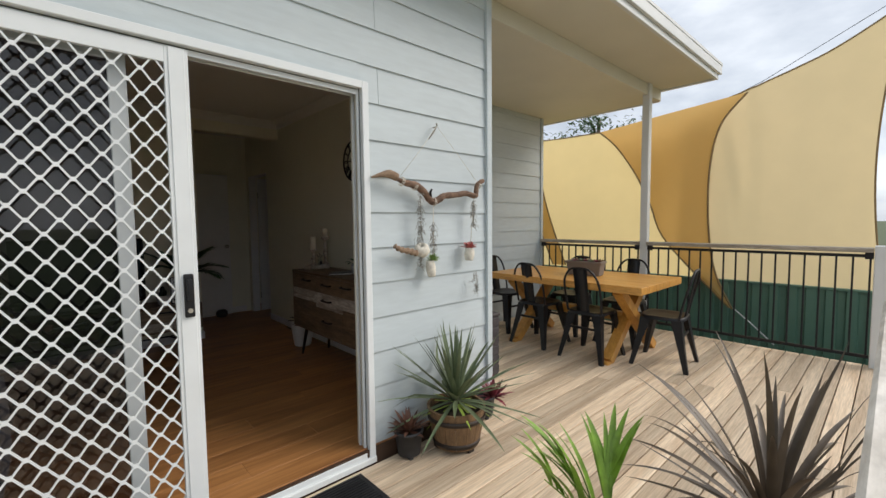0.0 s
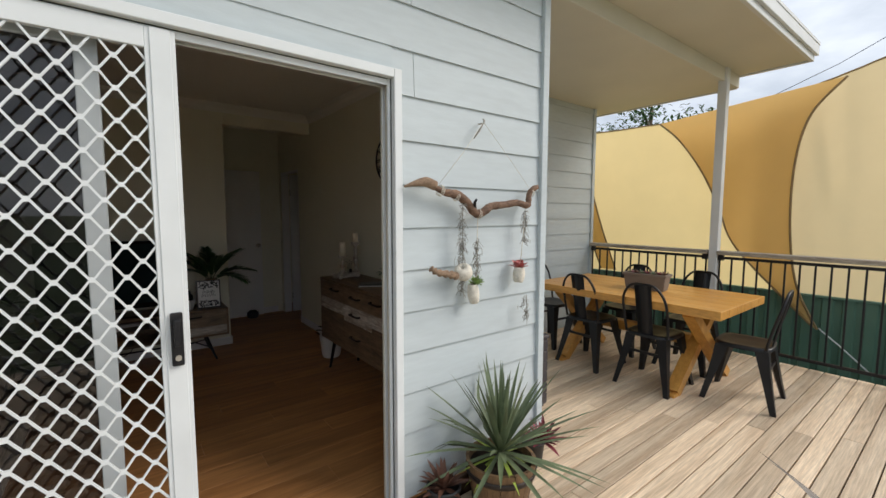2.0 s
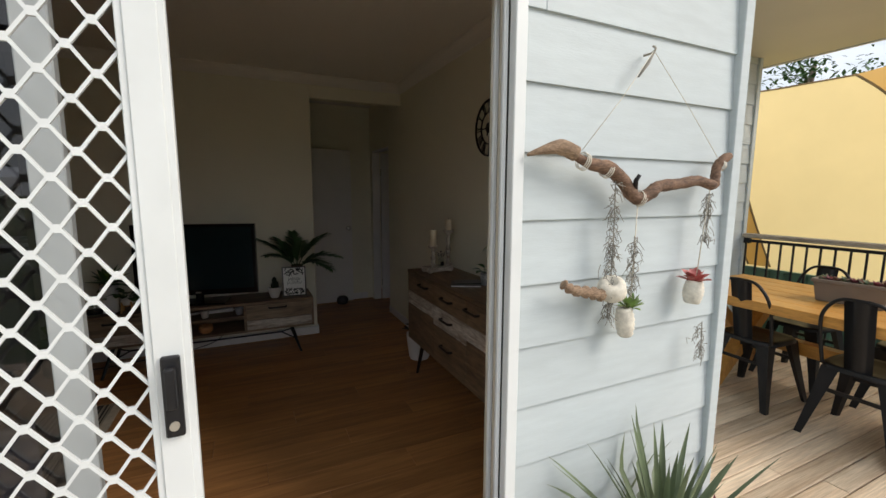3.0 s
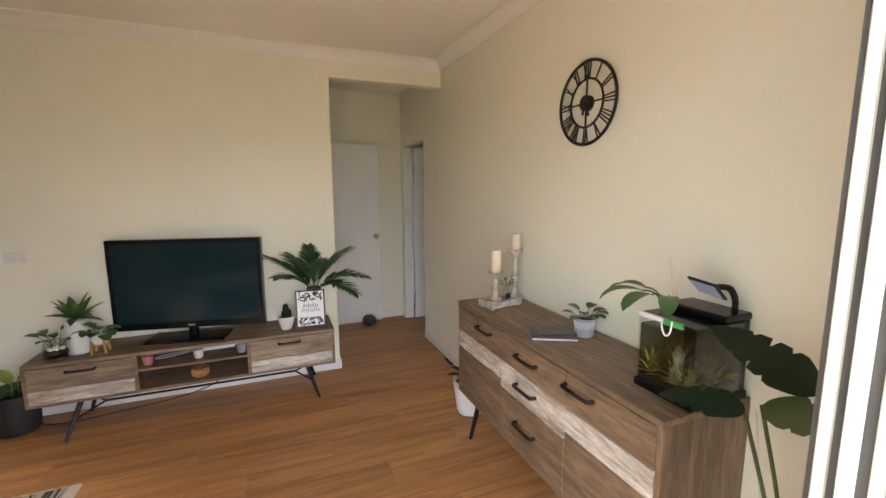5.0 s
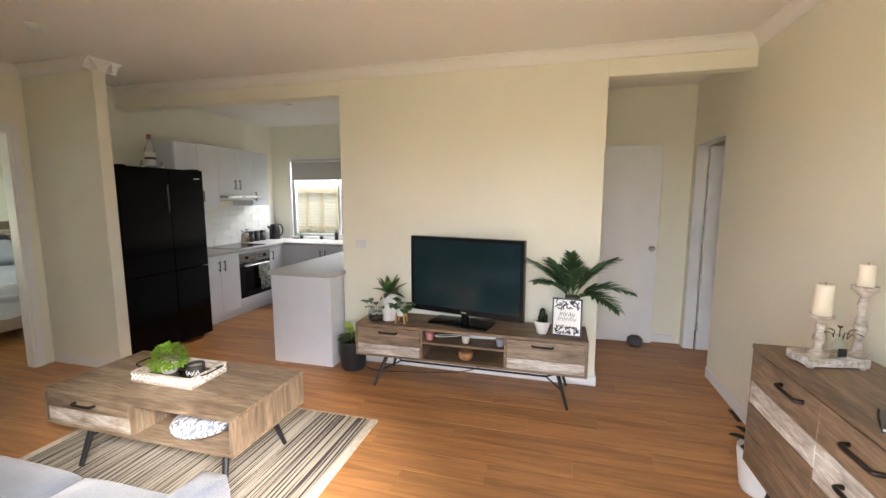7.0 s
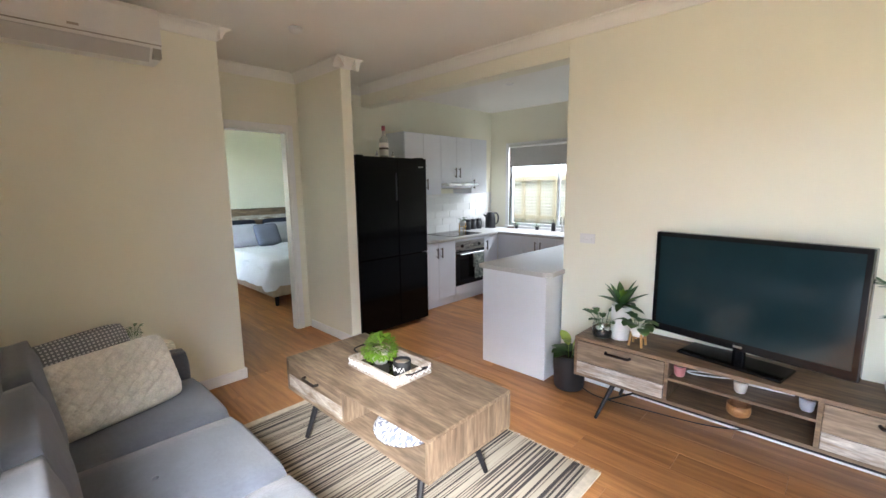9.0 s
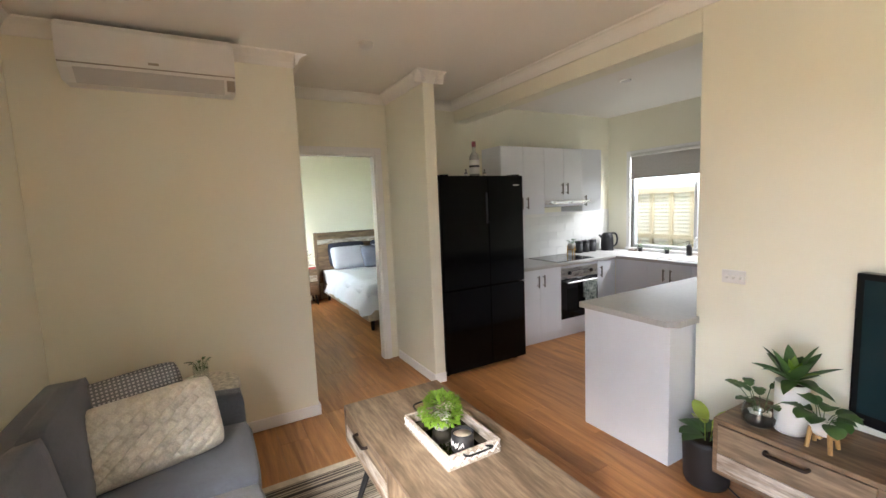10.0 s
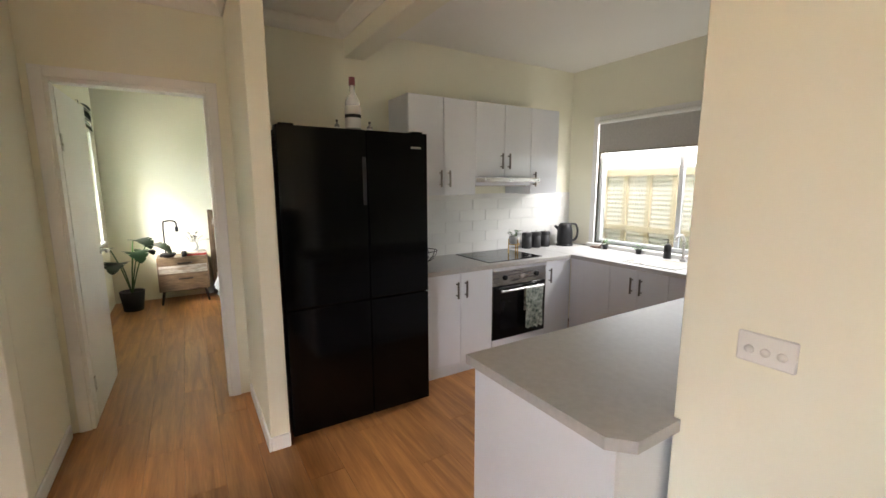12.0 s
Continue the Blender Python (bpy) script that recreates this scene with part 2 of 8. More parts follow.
def bar(bm, a, b, r0, r1=None, n=10):
    """A round bar from a to b."""
    a, b = Vector(a), Vector(b)
    d = b - a
    q = d.to_track_quat("Z", "Y").to_matrix().to_4x4()
    bmesh.ops.create_cone(bm, cap_ends=True, segments=n, radius1=r0, radius2=r0 if r1 is None else r1, depth=d.length, matrix=Matrix.Translation((a + b) / 2) @ q)
    return bm


def bars(*specs, n=10):
    bm = bmesh.new()
    for s in specs:
        bar(bm, *s, n=n)
    return bm


def beam(bm, a, b, w, d):
    """A square bar from a to b."""
    a, b = Vector(a), Vector(b)
    v = b - a
    q = v.to_track_quat("Z", "Y").to_matrix().to_4x4()
    bmesh.ops.create_cube(bm, size=1.0, matrix=Matrix.Translation((a + b) / 2) @ q @ Matrix.Diagonal((w, d, v.length, 1)))
    return bm


def lathe(profile, n=28, at=(0, 0, 0)):
    """A turned body from (radius, height) pairs."""
    bm = bmesh.new()
    rings = []
    for r, z in profile:
        if r < 1e-5:
            rings.append([bm.verts.new((at[0], at[1], at[2] + z))])
        else:
            rings.append([bm.verts.new((at[0] + r * math.cos(2 * math.pi * k / n), at[1] + r * math.sin(2 * math.pi * k / n), at[2] + z)) for k in range(n)])
    for p, q in zip(rings, rings[1:]):
        for k in range(n):
            a, b = p[k % len(p)], p[(k + 1) % len(p)]
            c, d = q[(k + 1) % len(q)], q[k % len(q)]
            f = []
            for v in (a, b, c, d):
                if v not in f:
                    f.append(v)
            if len(f) > 2:
                bm.faces.new(f)
    for f in bm.faces:
        f.smooth = True
    return bm


def tube(points, r, n=8, taper=1.0, closed=False):
    """A pipe swept along points; its radius may taper to its end."""
    bm = bmesh.new()
    pts = [Vector(p) for p in points]
    rings = []
    up = Vector((0.31, 0.17, 0.93)).normalized()
    for i, p in enumerate(pts):
        if closed:
            d = pts[(i + 1) % len(pts)] - pts[i - 1]
        else:
            d = pts[min(i + 1, len(pts) - 1)] - pts[max(i - 1, 0)]
        d.normalize()
        if abs(d.dot(up)) > 0.95:
            up = Vector((0.95, 0.2, 0.1)).normalized()
        s = d.cross(up).normalized()
        t = d.cross(s).normalized()
        up = -t if (-t).dot(up) > 0 else t
        rr = r[i] if isinstance(r, (list, tuple)) else r * (1 + (taper - 1) * i / max(1, len(pts) - 1))
        rings.append([bm.verts.new(p + rr * (math.cos(2 * math.pi * k / n) * s + math.sin(2 * math.pi * k / n) * t)) for k in range(n)])
    pairs = list(zip(rings, rings[1:])) + ([(rings[-1], rings[0])] if closed else [])
    for a, b in pairs:
        for k in range(n):
            f = bm.faces.new((a[k], a[(k + 1) % n], b[(k + 1) % n], b[k]))
            f.smooth = True
    if not closed:
        bm.faces.new(rings[0]), bm.faces.new(rings[-1])
    return bm


def curve_points(pts, steps=8):
    """Points along a smooth line through pts."""
    out = []
    p = [Vector(q) for q in pts]
    for i in range(len(p) - 1):
        p0, p1, p2, p3 = p[max(i - 1, 0)], p[i], p[i + 1], p[min(i + 2, len(p) - 1)]
        for k in range(steps):
            t = k / steps
            out.append(0.5 * ((2 * p1) + (p2 - p0) * t + (2 * p0 - 5 * p1 + 4 * p2 - p3) * t * t + (3 * p1 - p0 - 3 * p2 + p3) * t ** 3))
    out.append(p[-1])
    return out


def merge(*bms):
    out = bmesh.new()
    for b in bms:
        me = bpy.data.meshes.new("scratch")
        b.to_mesh(me)
        b.free()
        out.from_mesh(me)
        bpy.data.meshes.remove(me)
    return out


def moved(bm, m):
    bmesh.ops.transform(bm, matrix=m, verts=bm.verts)
    return bm

# ---- plan ----
DECK = -0.09            # top of the deck
Y0, YI = 1.87, 1.965     # facade, outside and inside
XR, XL = 2.20, -2.82    # living room, clock wall and air conditioner wall
YT = 5.265              # wall behind the television
XK, YK = -3.62, 7.75    # kitchen side wall and window wall
H = 2.65                # ceiling
DX0, DX1, DH = -0.47, 1.345, 2.105   # sliding door opening
RX, RY0, RY1 = 5.75, -0.20, 3.63   # deck rail and the back wall of the dining corner


def wall(name, spec, mat, label, bevel=0.0):
    return structure(part(name, boxes(*spec, bevel=bevel), mat), label, "wall")


# facade, inner skin with the door opening
wall("wall_facade", [(-4.6, Y0 + 0.02, DECK - 0.3, DX0, YI, 3.0), (DX1, Y0 + 0.02, DECK - 0.3, 2.44, YI, 3.0), (DX0, Y0 + 0.02, DH, DX1, YI, 3.0)], WALL, "cream painted front wall with a sliding door opening")
wall("wall_clock", [(XR, YI, -0.1, XR + 0.22, 5.1, 3.0)], WALL, "cream painted wall behind the clock and sideboard")
wall("wall_side_door", [(XR, 5.1, -0.1, XR + 0.10, 5.72, 3.0), (XR, 6.46, -0.1, XR + 0.10, 7.1, 3.0), (XR, 5.72, 2.06, XR + 0.10, 6.46, 3.0)], WALL, "cream painted wall with a doorway to a further room")
wall("wall_air_conditioner", [(XL - 0.12, YI, 0, XL, 3.465, 3.0)], WALL, "cream painted wall under the air conditioner", bevel=0.004)
wall("wall_bedroom_side", [(XK - 0.12, 3.345, 0, XL - 0.12, 3.465, 3.0)], WALL, "cream return wall beside the bedroom door")
BD0, BD1, BDH = 3.56, 4.34, 2.09
wall("wall_bedroom_door", [(XK - 0.1, 3.465, 0, XK, BD0, 3.0), (XK - 0.1, BD1, 0, XK, 5.2, 3.0), (XK - 0.1, BD0, BDH, XK, BD1, 3.0)], WALL, "cream wall with the bedroom doorway")
wall("wall_nib", [(XK, 4.47, 0, -2.79, 4.575, 3.0)], WALL, "cream nib wall beside the black fridge", bevel=0.004)
wall("wall_kitchen_side", [(XK - 0.1, 5.2, 0, XK, YK + 0.1, 3.0)], WALL, "cream kitchen wall behind the cooktop")
WX0, WX1, WZ0, WZ1 = -3.26, -1.75, 0.90, 2.10
wall("wall_kitchen_window", [(XK, YK, 0, WX0, YK + 0.12, 3.0), (WX1, YK, 0, 1.3, YK + 0.12, 3.0), (WX0, YK, 0, WX1, YK + 0.12, WZ0), (WX0, YK, WZ1, WX1, YK + 0.12, 3.0)], WALL, "cream kitchen wall with a window over the sink")
wall("wall_television", [(-1.01, YT, 0, 1.24, YT + 0.11, 3.0)], WALL, "pale cream wall behind the television", bevel=0.004)
wall("wall_kitchen_header", [(XK, YT, 2.44, -1.01, YT + 0.16, 3.0)], WALL, "cream dropped beam over the kitchen opening", bevel=0.004)
wall("wall_hall_header", [(1.24, YT, 2.44, XR, YT + 0.11, 3.0)], WALL, "cream header over the hall opening", bevel=0.004)
wall("wall_hall_end", [(1.13, 6.56, 0, XR, 6.66, 3.0)], WALL, "cream hall end wall behind the folded-back door")
wall("wall_hall_side", [(1.13, YT + 0.11, 0, 1.24, YK, 3.0)], WALL, "cream wall between hall and kitchen")

structure(part("ceiling", boxes((-7.3, YI, H, XR + 0.1, YK + 0.1, H + 0.1), (XR + 0.1, 5.05, H, 3.8, 7.2, H + 0.1)), CEIL), "flat off-white plaster ceiling", "ceiling")


def cornice(name, runs):
    """Cove cornice runs: (x0, y0, x1, y1, nx, ny), the normal pointing into the room."""
    bm = bmesh.new()
    prof = [(0.001, 0), (0.012, 0), (0.016, 0.012), (0.026, 0.034), (0.042, 0.054), (0.062, 0.068), (0.080, 0.074), (0.082, 0.0845), (0.001, 0.0845)]
    for x0, y0, x1, y1, nx, ny in runs:
        a = [bm.verts.new((x0 + nx * d, y0 + ny * d, H - 0.085 + h)) for d, h in prof]
        b = [bm.verts.new((x1 + nx * d, y1 + ny * d, H - 0.085 + h)) for d, h in prof]
        for k in range(len(prof)):
            bm.faces.new((a[k], a[(k + 1) % len(prof)], b[(k + 1) % len(prof)], b[k]))
        bm.faces.new(a), bm.faces.new(b)
    return structure(part(name, bm, CEIL), "white cove cornice along the ceiling", "cornice")


cornice("cornice", [(XK, YT, XR, YT, 0, -1), (XR, YI, XR, YT, -1, 0), (XL, YI, XL, 3.465, 1, 0), (XK, 3.465, XL + 0.08, 3.465, 0, 1), (XK, 3.465, XK, 4.47, 1, 0),
                    (XK, 4.47, -2.71, 4.47, 0, -1), (-2.79, 4.39, -2.79, 4.655, 1, 0), (-2.71, 4.575, XK, 4.575, 0, 1), (XK, 4.575, XK, YT, 1, 0), (XL, YI, XR, YI, 0, 1)])


def skirting(name, runs):
    bm = bmesh.new()
    for x0, y0, x1, y1, nx, ny in runs:
        t = 0.014
        bmesh.ops.create_cube(bm, size=1, matrix=Matrix.Translation(((x0 + x1) / 2 + nx * t / 2, (y0 + y1) / 2 + ny * t / 2, 0.0475)) @ Matrix.Diagonal((abs(x1 - x0) + abs(nx) * t, abs(y1 - y0) + abs(ny) * t, 0.085, 1)))
    bmesh.ops.bevel(bm, geom=bm.edges[:], offset=0.004, segments=1, affect="EDGES", clamp_overlap=True)
    return structure(part(name, bm, GLOSSW), "white painted skirting board", "skirting")


skirting("baseboard", [(-1.01, YT, 1.254, YT, 0, -1), (1.24, YT, 1.24, YT + 0.11, 1, 0), (XR, YI, XR, 5.72, -1, 0), (XL, YI, XL, 3.479, 1, 0), (XK + 0.06, 3.465, XL, 3.465, 0, 1),
                       (XK + 0.06, 4.47, -2.776, 4.47, 0, -1), (-2.79, 4.47, -2.79, 4.575, 1, 0), (1.24, 6.56, XR - 0.07, 6.56, 0, -1), (XL, YI, DX0, YI, 0, 1), (DX1, YI, XR, YI, 0, 1)])


def architrave(name, axis, at, a, b, top, out, label, both=0.0):
    """White door lining and trim round an opening; axis: the wall's normal, out: the side the trim faces."""
    w, t = 0.06, 0.014
    bm = bmesh.new()
    for lo, hi, z0, z1 in ((a - w, a, 0, top + w), (b, b + w, 0, top + w), (a, b, top, top + w)):
        s = (at, lo, z0, at + out * t, hi, z1) if axis == "x" else (lo, at, z0, hi, at + out * t, z1)
        bm = merge(bm, boxes(s, bevel=0.003))
    return structure(part(name, bm, GLOSSW), label, "door trim")


architrave("trim_bedroom_door", "x", XK, BD0, BD1, BDH, 1, "white architrave round the bedroom doorway")

# door linings
structure(part("lining_bedroom_door", boxes((XK - 0.1, BD0, 0, XK, BD0 + 0.018, BDH), (XK - 0.1, BD1 - 0.018, 0, XK, BD1, BDH), (XK - 0.1, BD0 + 0.018, BDH - 0.018, XK, BD1 - 0.018, BDH)), GLOSSW), "white door lining in the bedroom doorway", "door lining")
structure(part("lining_side_door", boxes((XR, 5.72, 0, XR + 0.10, 5.738, 2.06), (XR, 6.442, 0, XR + 0.10, 6.46, 2.06), (XR, 5.738, 2.042, XR + 0.10, 6.442, 2.06)), GLOSSW), "white door lining in the side doorway", "door lining")

# bedroom and side room shells
wall("wall_bedroom", [(-7.2, 2.2, 0, -7.05, 6.6, 3.0), (-7.05, 6.5, 0, XK - 0.1, 6.6, 3.0)], WALL, "pale bedroom wall behind the bed head")
BW0, BW1 = -6.65, -5.35
BWY = 3.18
wall("wall_bedroom_window", [(-7.05, BWY, 0, BW0, BWY + 0.12, 3.0), (BW1, BWY, 0, XK - 0.12, BWY + 0.12, 3.0), (BW0, BWY, 0, BW1, BWY + 0.12, 0.85), (BW0, BWY, 2.1, BW1, BWY + 0.12, 3.0)], WALL, "pale bedroom wall with a bright window")
wall("wall_side_room", [(3.7, 5.0, 0, 3.8, 7.2, 3.0), (XR + 0.22, 5.0, 0, 3.7, 5.1, 3.0), (XR, 7.1, 0, 3.7, 7.2, 3.0)], WALL, "cream wall of the side room")
# unseen wall, added to keep side sky light off the clock wall
wall("wall_sky_block", [(-2.5, -0.6, -0.4, -2.4, Y0, 3.0)], SIDING, "unseen wall added at the deck end to block sky light")
wall("wall_outer_left", [(-4.7, YI, -0.4, -4.6, BWY, 3.0)], WALL, "plain end wall")
wall("wall_kitchen_inner", [(-0.98, YT + 0.11, 0, -0.90, YK, 3.0)], WALL, "plain wall closing the kitchen side")
structure(part("roof_cover", boxes((-7.4, BWY - 0.3, 3.0, -4.7, YK + 0.3, 3.08), (-4.7, YI + 0.05, 3.0, 2.44, YK + 0.3, 3.08), (2.44, RY1 + 0.02, 3.0, 6.25, YK + 0.3, 3.08)), TRIM), "flat white roof deck over the rooms", "roof")

# floor slab and its planks are laid on this
structure(part("floor", boxes((-7.1, YI - 0.12, -0.12, XR + 0.05, YK + 0.05, -0.008), (XR + 0.05, 5.05, -0.12, 3.75, 7.15, -0.008)), SUBFLOOR), "dark base under the timber-look floor", "floor")

# ground round the house
structure(part("ground", boxes((-400, -400, -1.25, 400, 400, -1.15)), GRASS), "lawn round the house", "ground")

# deck frame
structure(part("deck_frame", boxes((-4.6, RY0 - 1.8, DECK - 0.28, RX + 0.05, Y0 + 0.02, DECK - 0.035), (2.46, Y0 + 0.02, DECK - 0.28, RX + 0.05, RY1, DECK - 0.035)), JOIST), "dark deck frame under the boards", "deck")

# dining corner: recessed back wall, side wall, soffit, beam, roof edge
wall("wall_dining_corner", [(2.44, RY1 + 0.02, -0.4, RX + 0.02, RY1 + 0.15, 3.0)], SIDING, "pale grey weatherboard wall at the dining corner")
wall("wall_dining_side", [(2.42, Y0 + 0.02, -0.4, 2.46, RY1 + 0.02, 3.0)], SIDING, "pale grey side wall of the dining corner")
structure(part("soffit", boxes((-4.7, 1.38, 3.10, 6.16, 2.03, 3.12), (2.42, 2.03, 2.965, 6.16, RY1 + 0.5, 2.985)), SOFFIT), "cream painted soffit over the deck corner", "soffit")
structure(part("verandah_beam", boxes((2.46, 2.0, 2.955, 6.15, 2.03, 3.10), bevel=0.004), SOFFIT), "cream painted step in the soffit", "beam")
structure(part("roof_edge", boxes((-4.7, 1.345, 3.085, 6.2, 1.38, 3.24), (6.16, 1.38, 3.085, 6.2, 2.03, 3.24), (6.16, 2.03, 2.955, 6.2, RY1 + 0.5, 3.24), (-4.7, 1.315, 3.145, 6.23, 1.345, 3.25), bevel=0.004), TRIM), "white fascia and gutter along the roof edge", "fascia")
structure(part("roof", boxes((-4.7, 1.31, 3.25, 6.24, RY1 + 0.6, 3.28)), TRIM), "pale metal roof sheet over the deck corner", "roof")
post = thing("verandah_post", RX, 2.03, DECK, label="white painted square timber post carrying the roof", category="post", kind="structure")
part("shaft", boxes((-0.045, -0.055, 0.0, 0.045, 0.035, 3.19), bevel=0.005), TRIM, post)


# ---- leaves and plants ----
LEAF = material("leaf_green", (0.055, 0.13, 0.035), 0.45, vary=0.35, scale=9, per_object=0.12)
LEAFD = material("leaf_dark_green", (0.006, 0.018, 0.007), 0.32, spec=0.3, vary=0.35, scale=9)
LEAFB = material("leaf_bright_green", (0.17, 0.31, 0.03), 0.5, vary=0.35, scale=14)
LEAFG = material("leaf_grey_green", (0.13, 0.17, 0.09), 0.55, vary=0.3, scale=9)
LEAFY = material("leaf_yellow_green", (0.34, 0.45, 0.08), 0.5, vary=0.3, scale=9)
LEAFP = material("leaf_dark_purple", (0.105, 0.078, 0.055), 0.42, vary=0.4, scale=7)
LEAFR = material("leaf_red", (0.20, 0.035, 0.05), 0.5, vary=0.4, scale=12)
LEAFBR = material("leaf_bronze", (0.16, 0.075, 0.05), 0.5, vary=0.45, scale=16)
SOIL = material("potting_soil", (0.035, 0.024, 0.016), 0.95, vary=0.4, scale=30, bump=0.6, bump_scale=60)


def blade(bm, base, heading, rise, length, width, droop=0.5, n=7, fold=0.25, shape="blade", slits=0, twist=0.0, roll=0.0):
    """One leaf: starts at base, heads to the compass angle at the rise angle and droops; its outline by shape."""
    base = Vector(base)
    h = Vector((math.cos(heading), math.sin(heading), 0))
    side0 = Vector((-math.sin(heading), math.cos(heading), 0))
    p, a, rows = base.copy(), rise, []
    n2 = n * (4 if slits else 1)
    for i in range(n2 + 1):
        t = i / n2
        d = h * math.cos(a) + Vector((0, 0, 1)) * math.sin(a)
        up = -h * math.sin(a) + Vector((0, 0, 1)) * math.cos(a)
        tw = roll + twist * t
        side = side0 * math.cos(tw) + up * math.sin(tw)
        nup = up * math.cos(tw) - side0 * math.sin(tw)
        if shape == "blade":
            w = width * min(1.0, 0.45 + 1.6 * t) * (1 - t ** 2.2) ** 0.8
        elif shape == "oval":
            w = width * math.sin(math.pi * min(1, 0.03 + 0.97 * t)) ** 0.6
        elif shape == "heart":
            w = width * min(1.0, (t * 4.0) ** 0.5) * (1 - t ** 2.4) ** 0.75
        else:
            w = width * math.sin(math.pi * (0.06 + 0.94 * t ** 0.75)) ** 0.8
        if slits and t > 0.18 and t < 0.95:
            w *= 0.58 + 0.42 * min(1.0, abs(math.sin(math.pi * slits * t)) * 2.6)
        w = max(w, 0.0005)
        rows.append((bm.verts.new(p + side * w / 2 + nup * fold * w * 0.5), bm.verts.new(p), bm.verts.new(p - side * w / 2 + nup * fold * w * 0.5)))
        p = p + d * (length / n2)
        a -= droop / n2 * (0.4 + 1.2 * t)
    for r, s in zip(rows, rows[1:]):
        f = bm.faces.new((r[0], r[1], s[1], s[0]))
        f.smooth = True
        f = bm.faces.new((r[1], r[2], s[2], s[1]))
        f.smooth = True
    return p


def rosette(rg, n, length, width, rises, droop, at=(0, 0, 0), jitter=0.25, fold=0.35, shape="blade", spread=0.01, nseg=7):
    """A whorl of leaves from a crown; rises: lowest and highest angle."""
    bm = bmesh.new()
    for i in range(n):
        t = i / max(1, n - 1)
        head = i * 2.39996 + rg.uniform(-jitter, jitter)
        rise = rises[0] + (rises[1] - rises[0]) * t + rg.uniform(-0.1, 0.1)
        L = length * rg.uniform(0.78, 1.08)
        blade(bm, (at[0] + spread * math.cos(head), at[1] + spread * math.sin(head), at[2]), head, rise, L, width * rg.uniform(0.85, 1.1), droop * rg.uniform(0.3, 1.2) * (1.2 - 0.7 * t), nseg, fold, shape)
    return bm


def frond(rg, base, heading, rise, length, leaflets, leaf_len, leaf_w, droop):
    """A palm frond: a bowed rib with leaflets on both sides. Returns rib and leaflets."""
    h = Vector((math.cos(heading), math.sin(heading), 0))
    sd = Vector((-math.sin(heading), math.cos(heading), 0))
    p, a, pts, dirs = Vector(base), rise, [], []
    n = 24
    for i in range(n + 1):
        pts.append(p.copy())
        dirs.append(a)
        p = p + (h * math.cos(a) + Vector((0, 0, 1)) * math.sin(a)) * (length / n)
        a -= droop / n
    rib = tube(pts, 0.004 if length < 0.6 else 0.007, 6, 0.3)
    bm = bmesh.new()
    for k in range(leaflets):
        t = 0.28 + 0.72 * k / (leaflets - 1)
        i = min(n, int(t * n))
        a = dirs[i]
        scale = (0.55 + 0.9 * t) if t < 0.5 else (1.0 - 0.75 * (t - 0.5) / 0.5 * 0.7)
        for s in (-1, 1):
            head = heading + s * (1.25 - 0.5 * t) + rg.uniform(-0.06, 0.06)
            blade(bm, pts[i], head, a * 0.6 + 0.3 * (1 - t) + rg.uniform(-0.1, 0.1), leaf_len * scale * rg.uniform(0.85, 1.1), leaf_w, 0.5, 5, 0.35)
    return rib, bm


# ---- sliding door with its security screen ----
door = thing("sliding_door", DX1, Y0, 0, label="open white aluminium sliding door in the weatherboard wall", category="sliding door", kind="structure")
W = DX1 - DX0
part("door_frame", boxes((0.0, -0.032, -0.07, 0.042, 0.0, DH + 0.042), (-W - 0.042, -0.032, -0.07, -W, 0.0, DH + 0.042), (-W, -0.032, DH, 0.0, 0.0, DH + 0.042), bevel=0.003), ALU, door)
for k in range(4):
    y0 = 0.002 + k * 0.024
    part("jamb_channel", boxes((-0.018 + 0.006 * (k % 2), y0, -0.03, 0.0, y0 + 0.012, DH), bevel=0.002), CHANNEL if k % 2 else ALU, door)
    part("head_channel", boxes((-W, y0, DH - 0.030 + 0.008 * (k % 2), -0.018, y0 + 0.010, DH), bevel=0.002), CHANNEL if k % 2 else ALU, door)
    part("sill_track", boxes((-W, y0 - 0.03, -0.055, -0.016, y0 - 0.012, -0.018 + 0.006 * (k % 2)), bevel=0.002), ALU, door)
# near-black sheets behind the channels, so the gaps between them read dark
part("jamb_back", boxes((-0.004, 0.002, -0.03, 0.0, 0.094, DH)), BACKING, door)
part("head_back", boxes((-W, 0.002, DH - 0.004, -0.018, 0.094, DH)), BACKING, door)
part("sill", boxes((-W - 0.04, -0.045, -0.085, 0.04, 0.095, -0.05), bevel=0.003), ALU, door)
# inner glass leaf, slid open
gx1 = 0.285 - DX1
gleaf = part("glass_leaf", boxes((gx1 - 0.062, 0.056, -0.02, gx1, 0.086, DH - 0.02), (-W, 0.056, -0.02, -W + 0.06, 0.086, DH - 0.02), (-W + 0.06, 0.056, -0.02, gx1 - 0.062, 0.086, 0.07), (-W + 0.06, 0.056, DH - 0.09, gx1 - 0.062, 0.086, DH - 0.02), bevel=0.003), DULL_ALU, door)
pane = part("pane", boxes((-W + 0.06, 0.068, 0.07, gx1 - 0.062, 0.074, DH - 0.09)), DOORGLASS, gleaf)
pane.visible_shadow = False
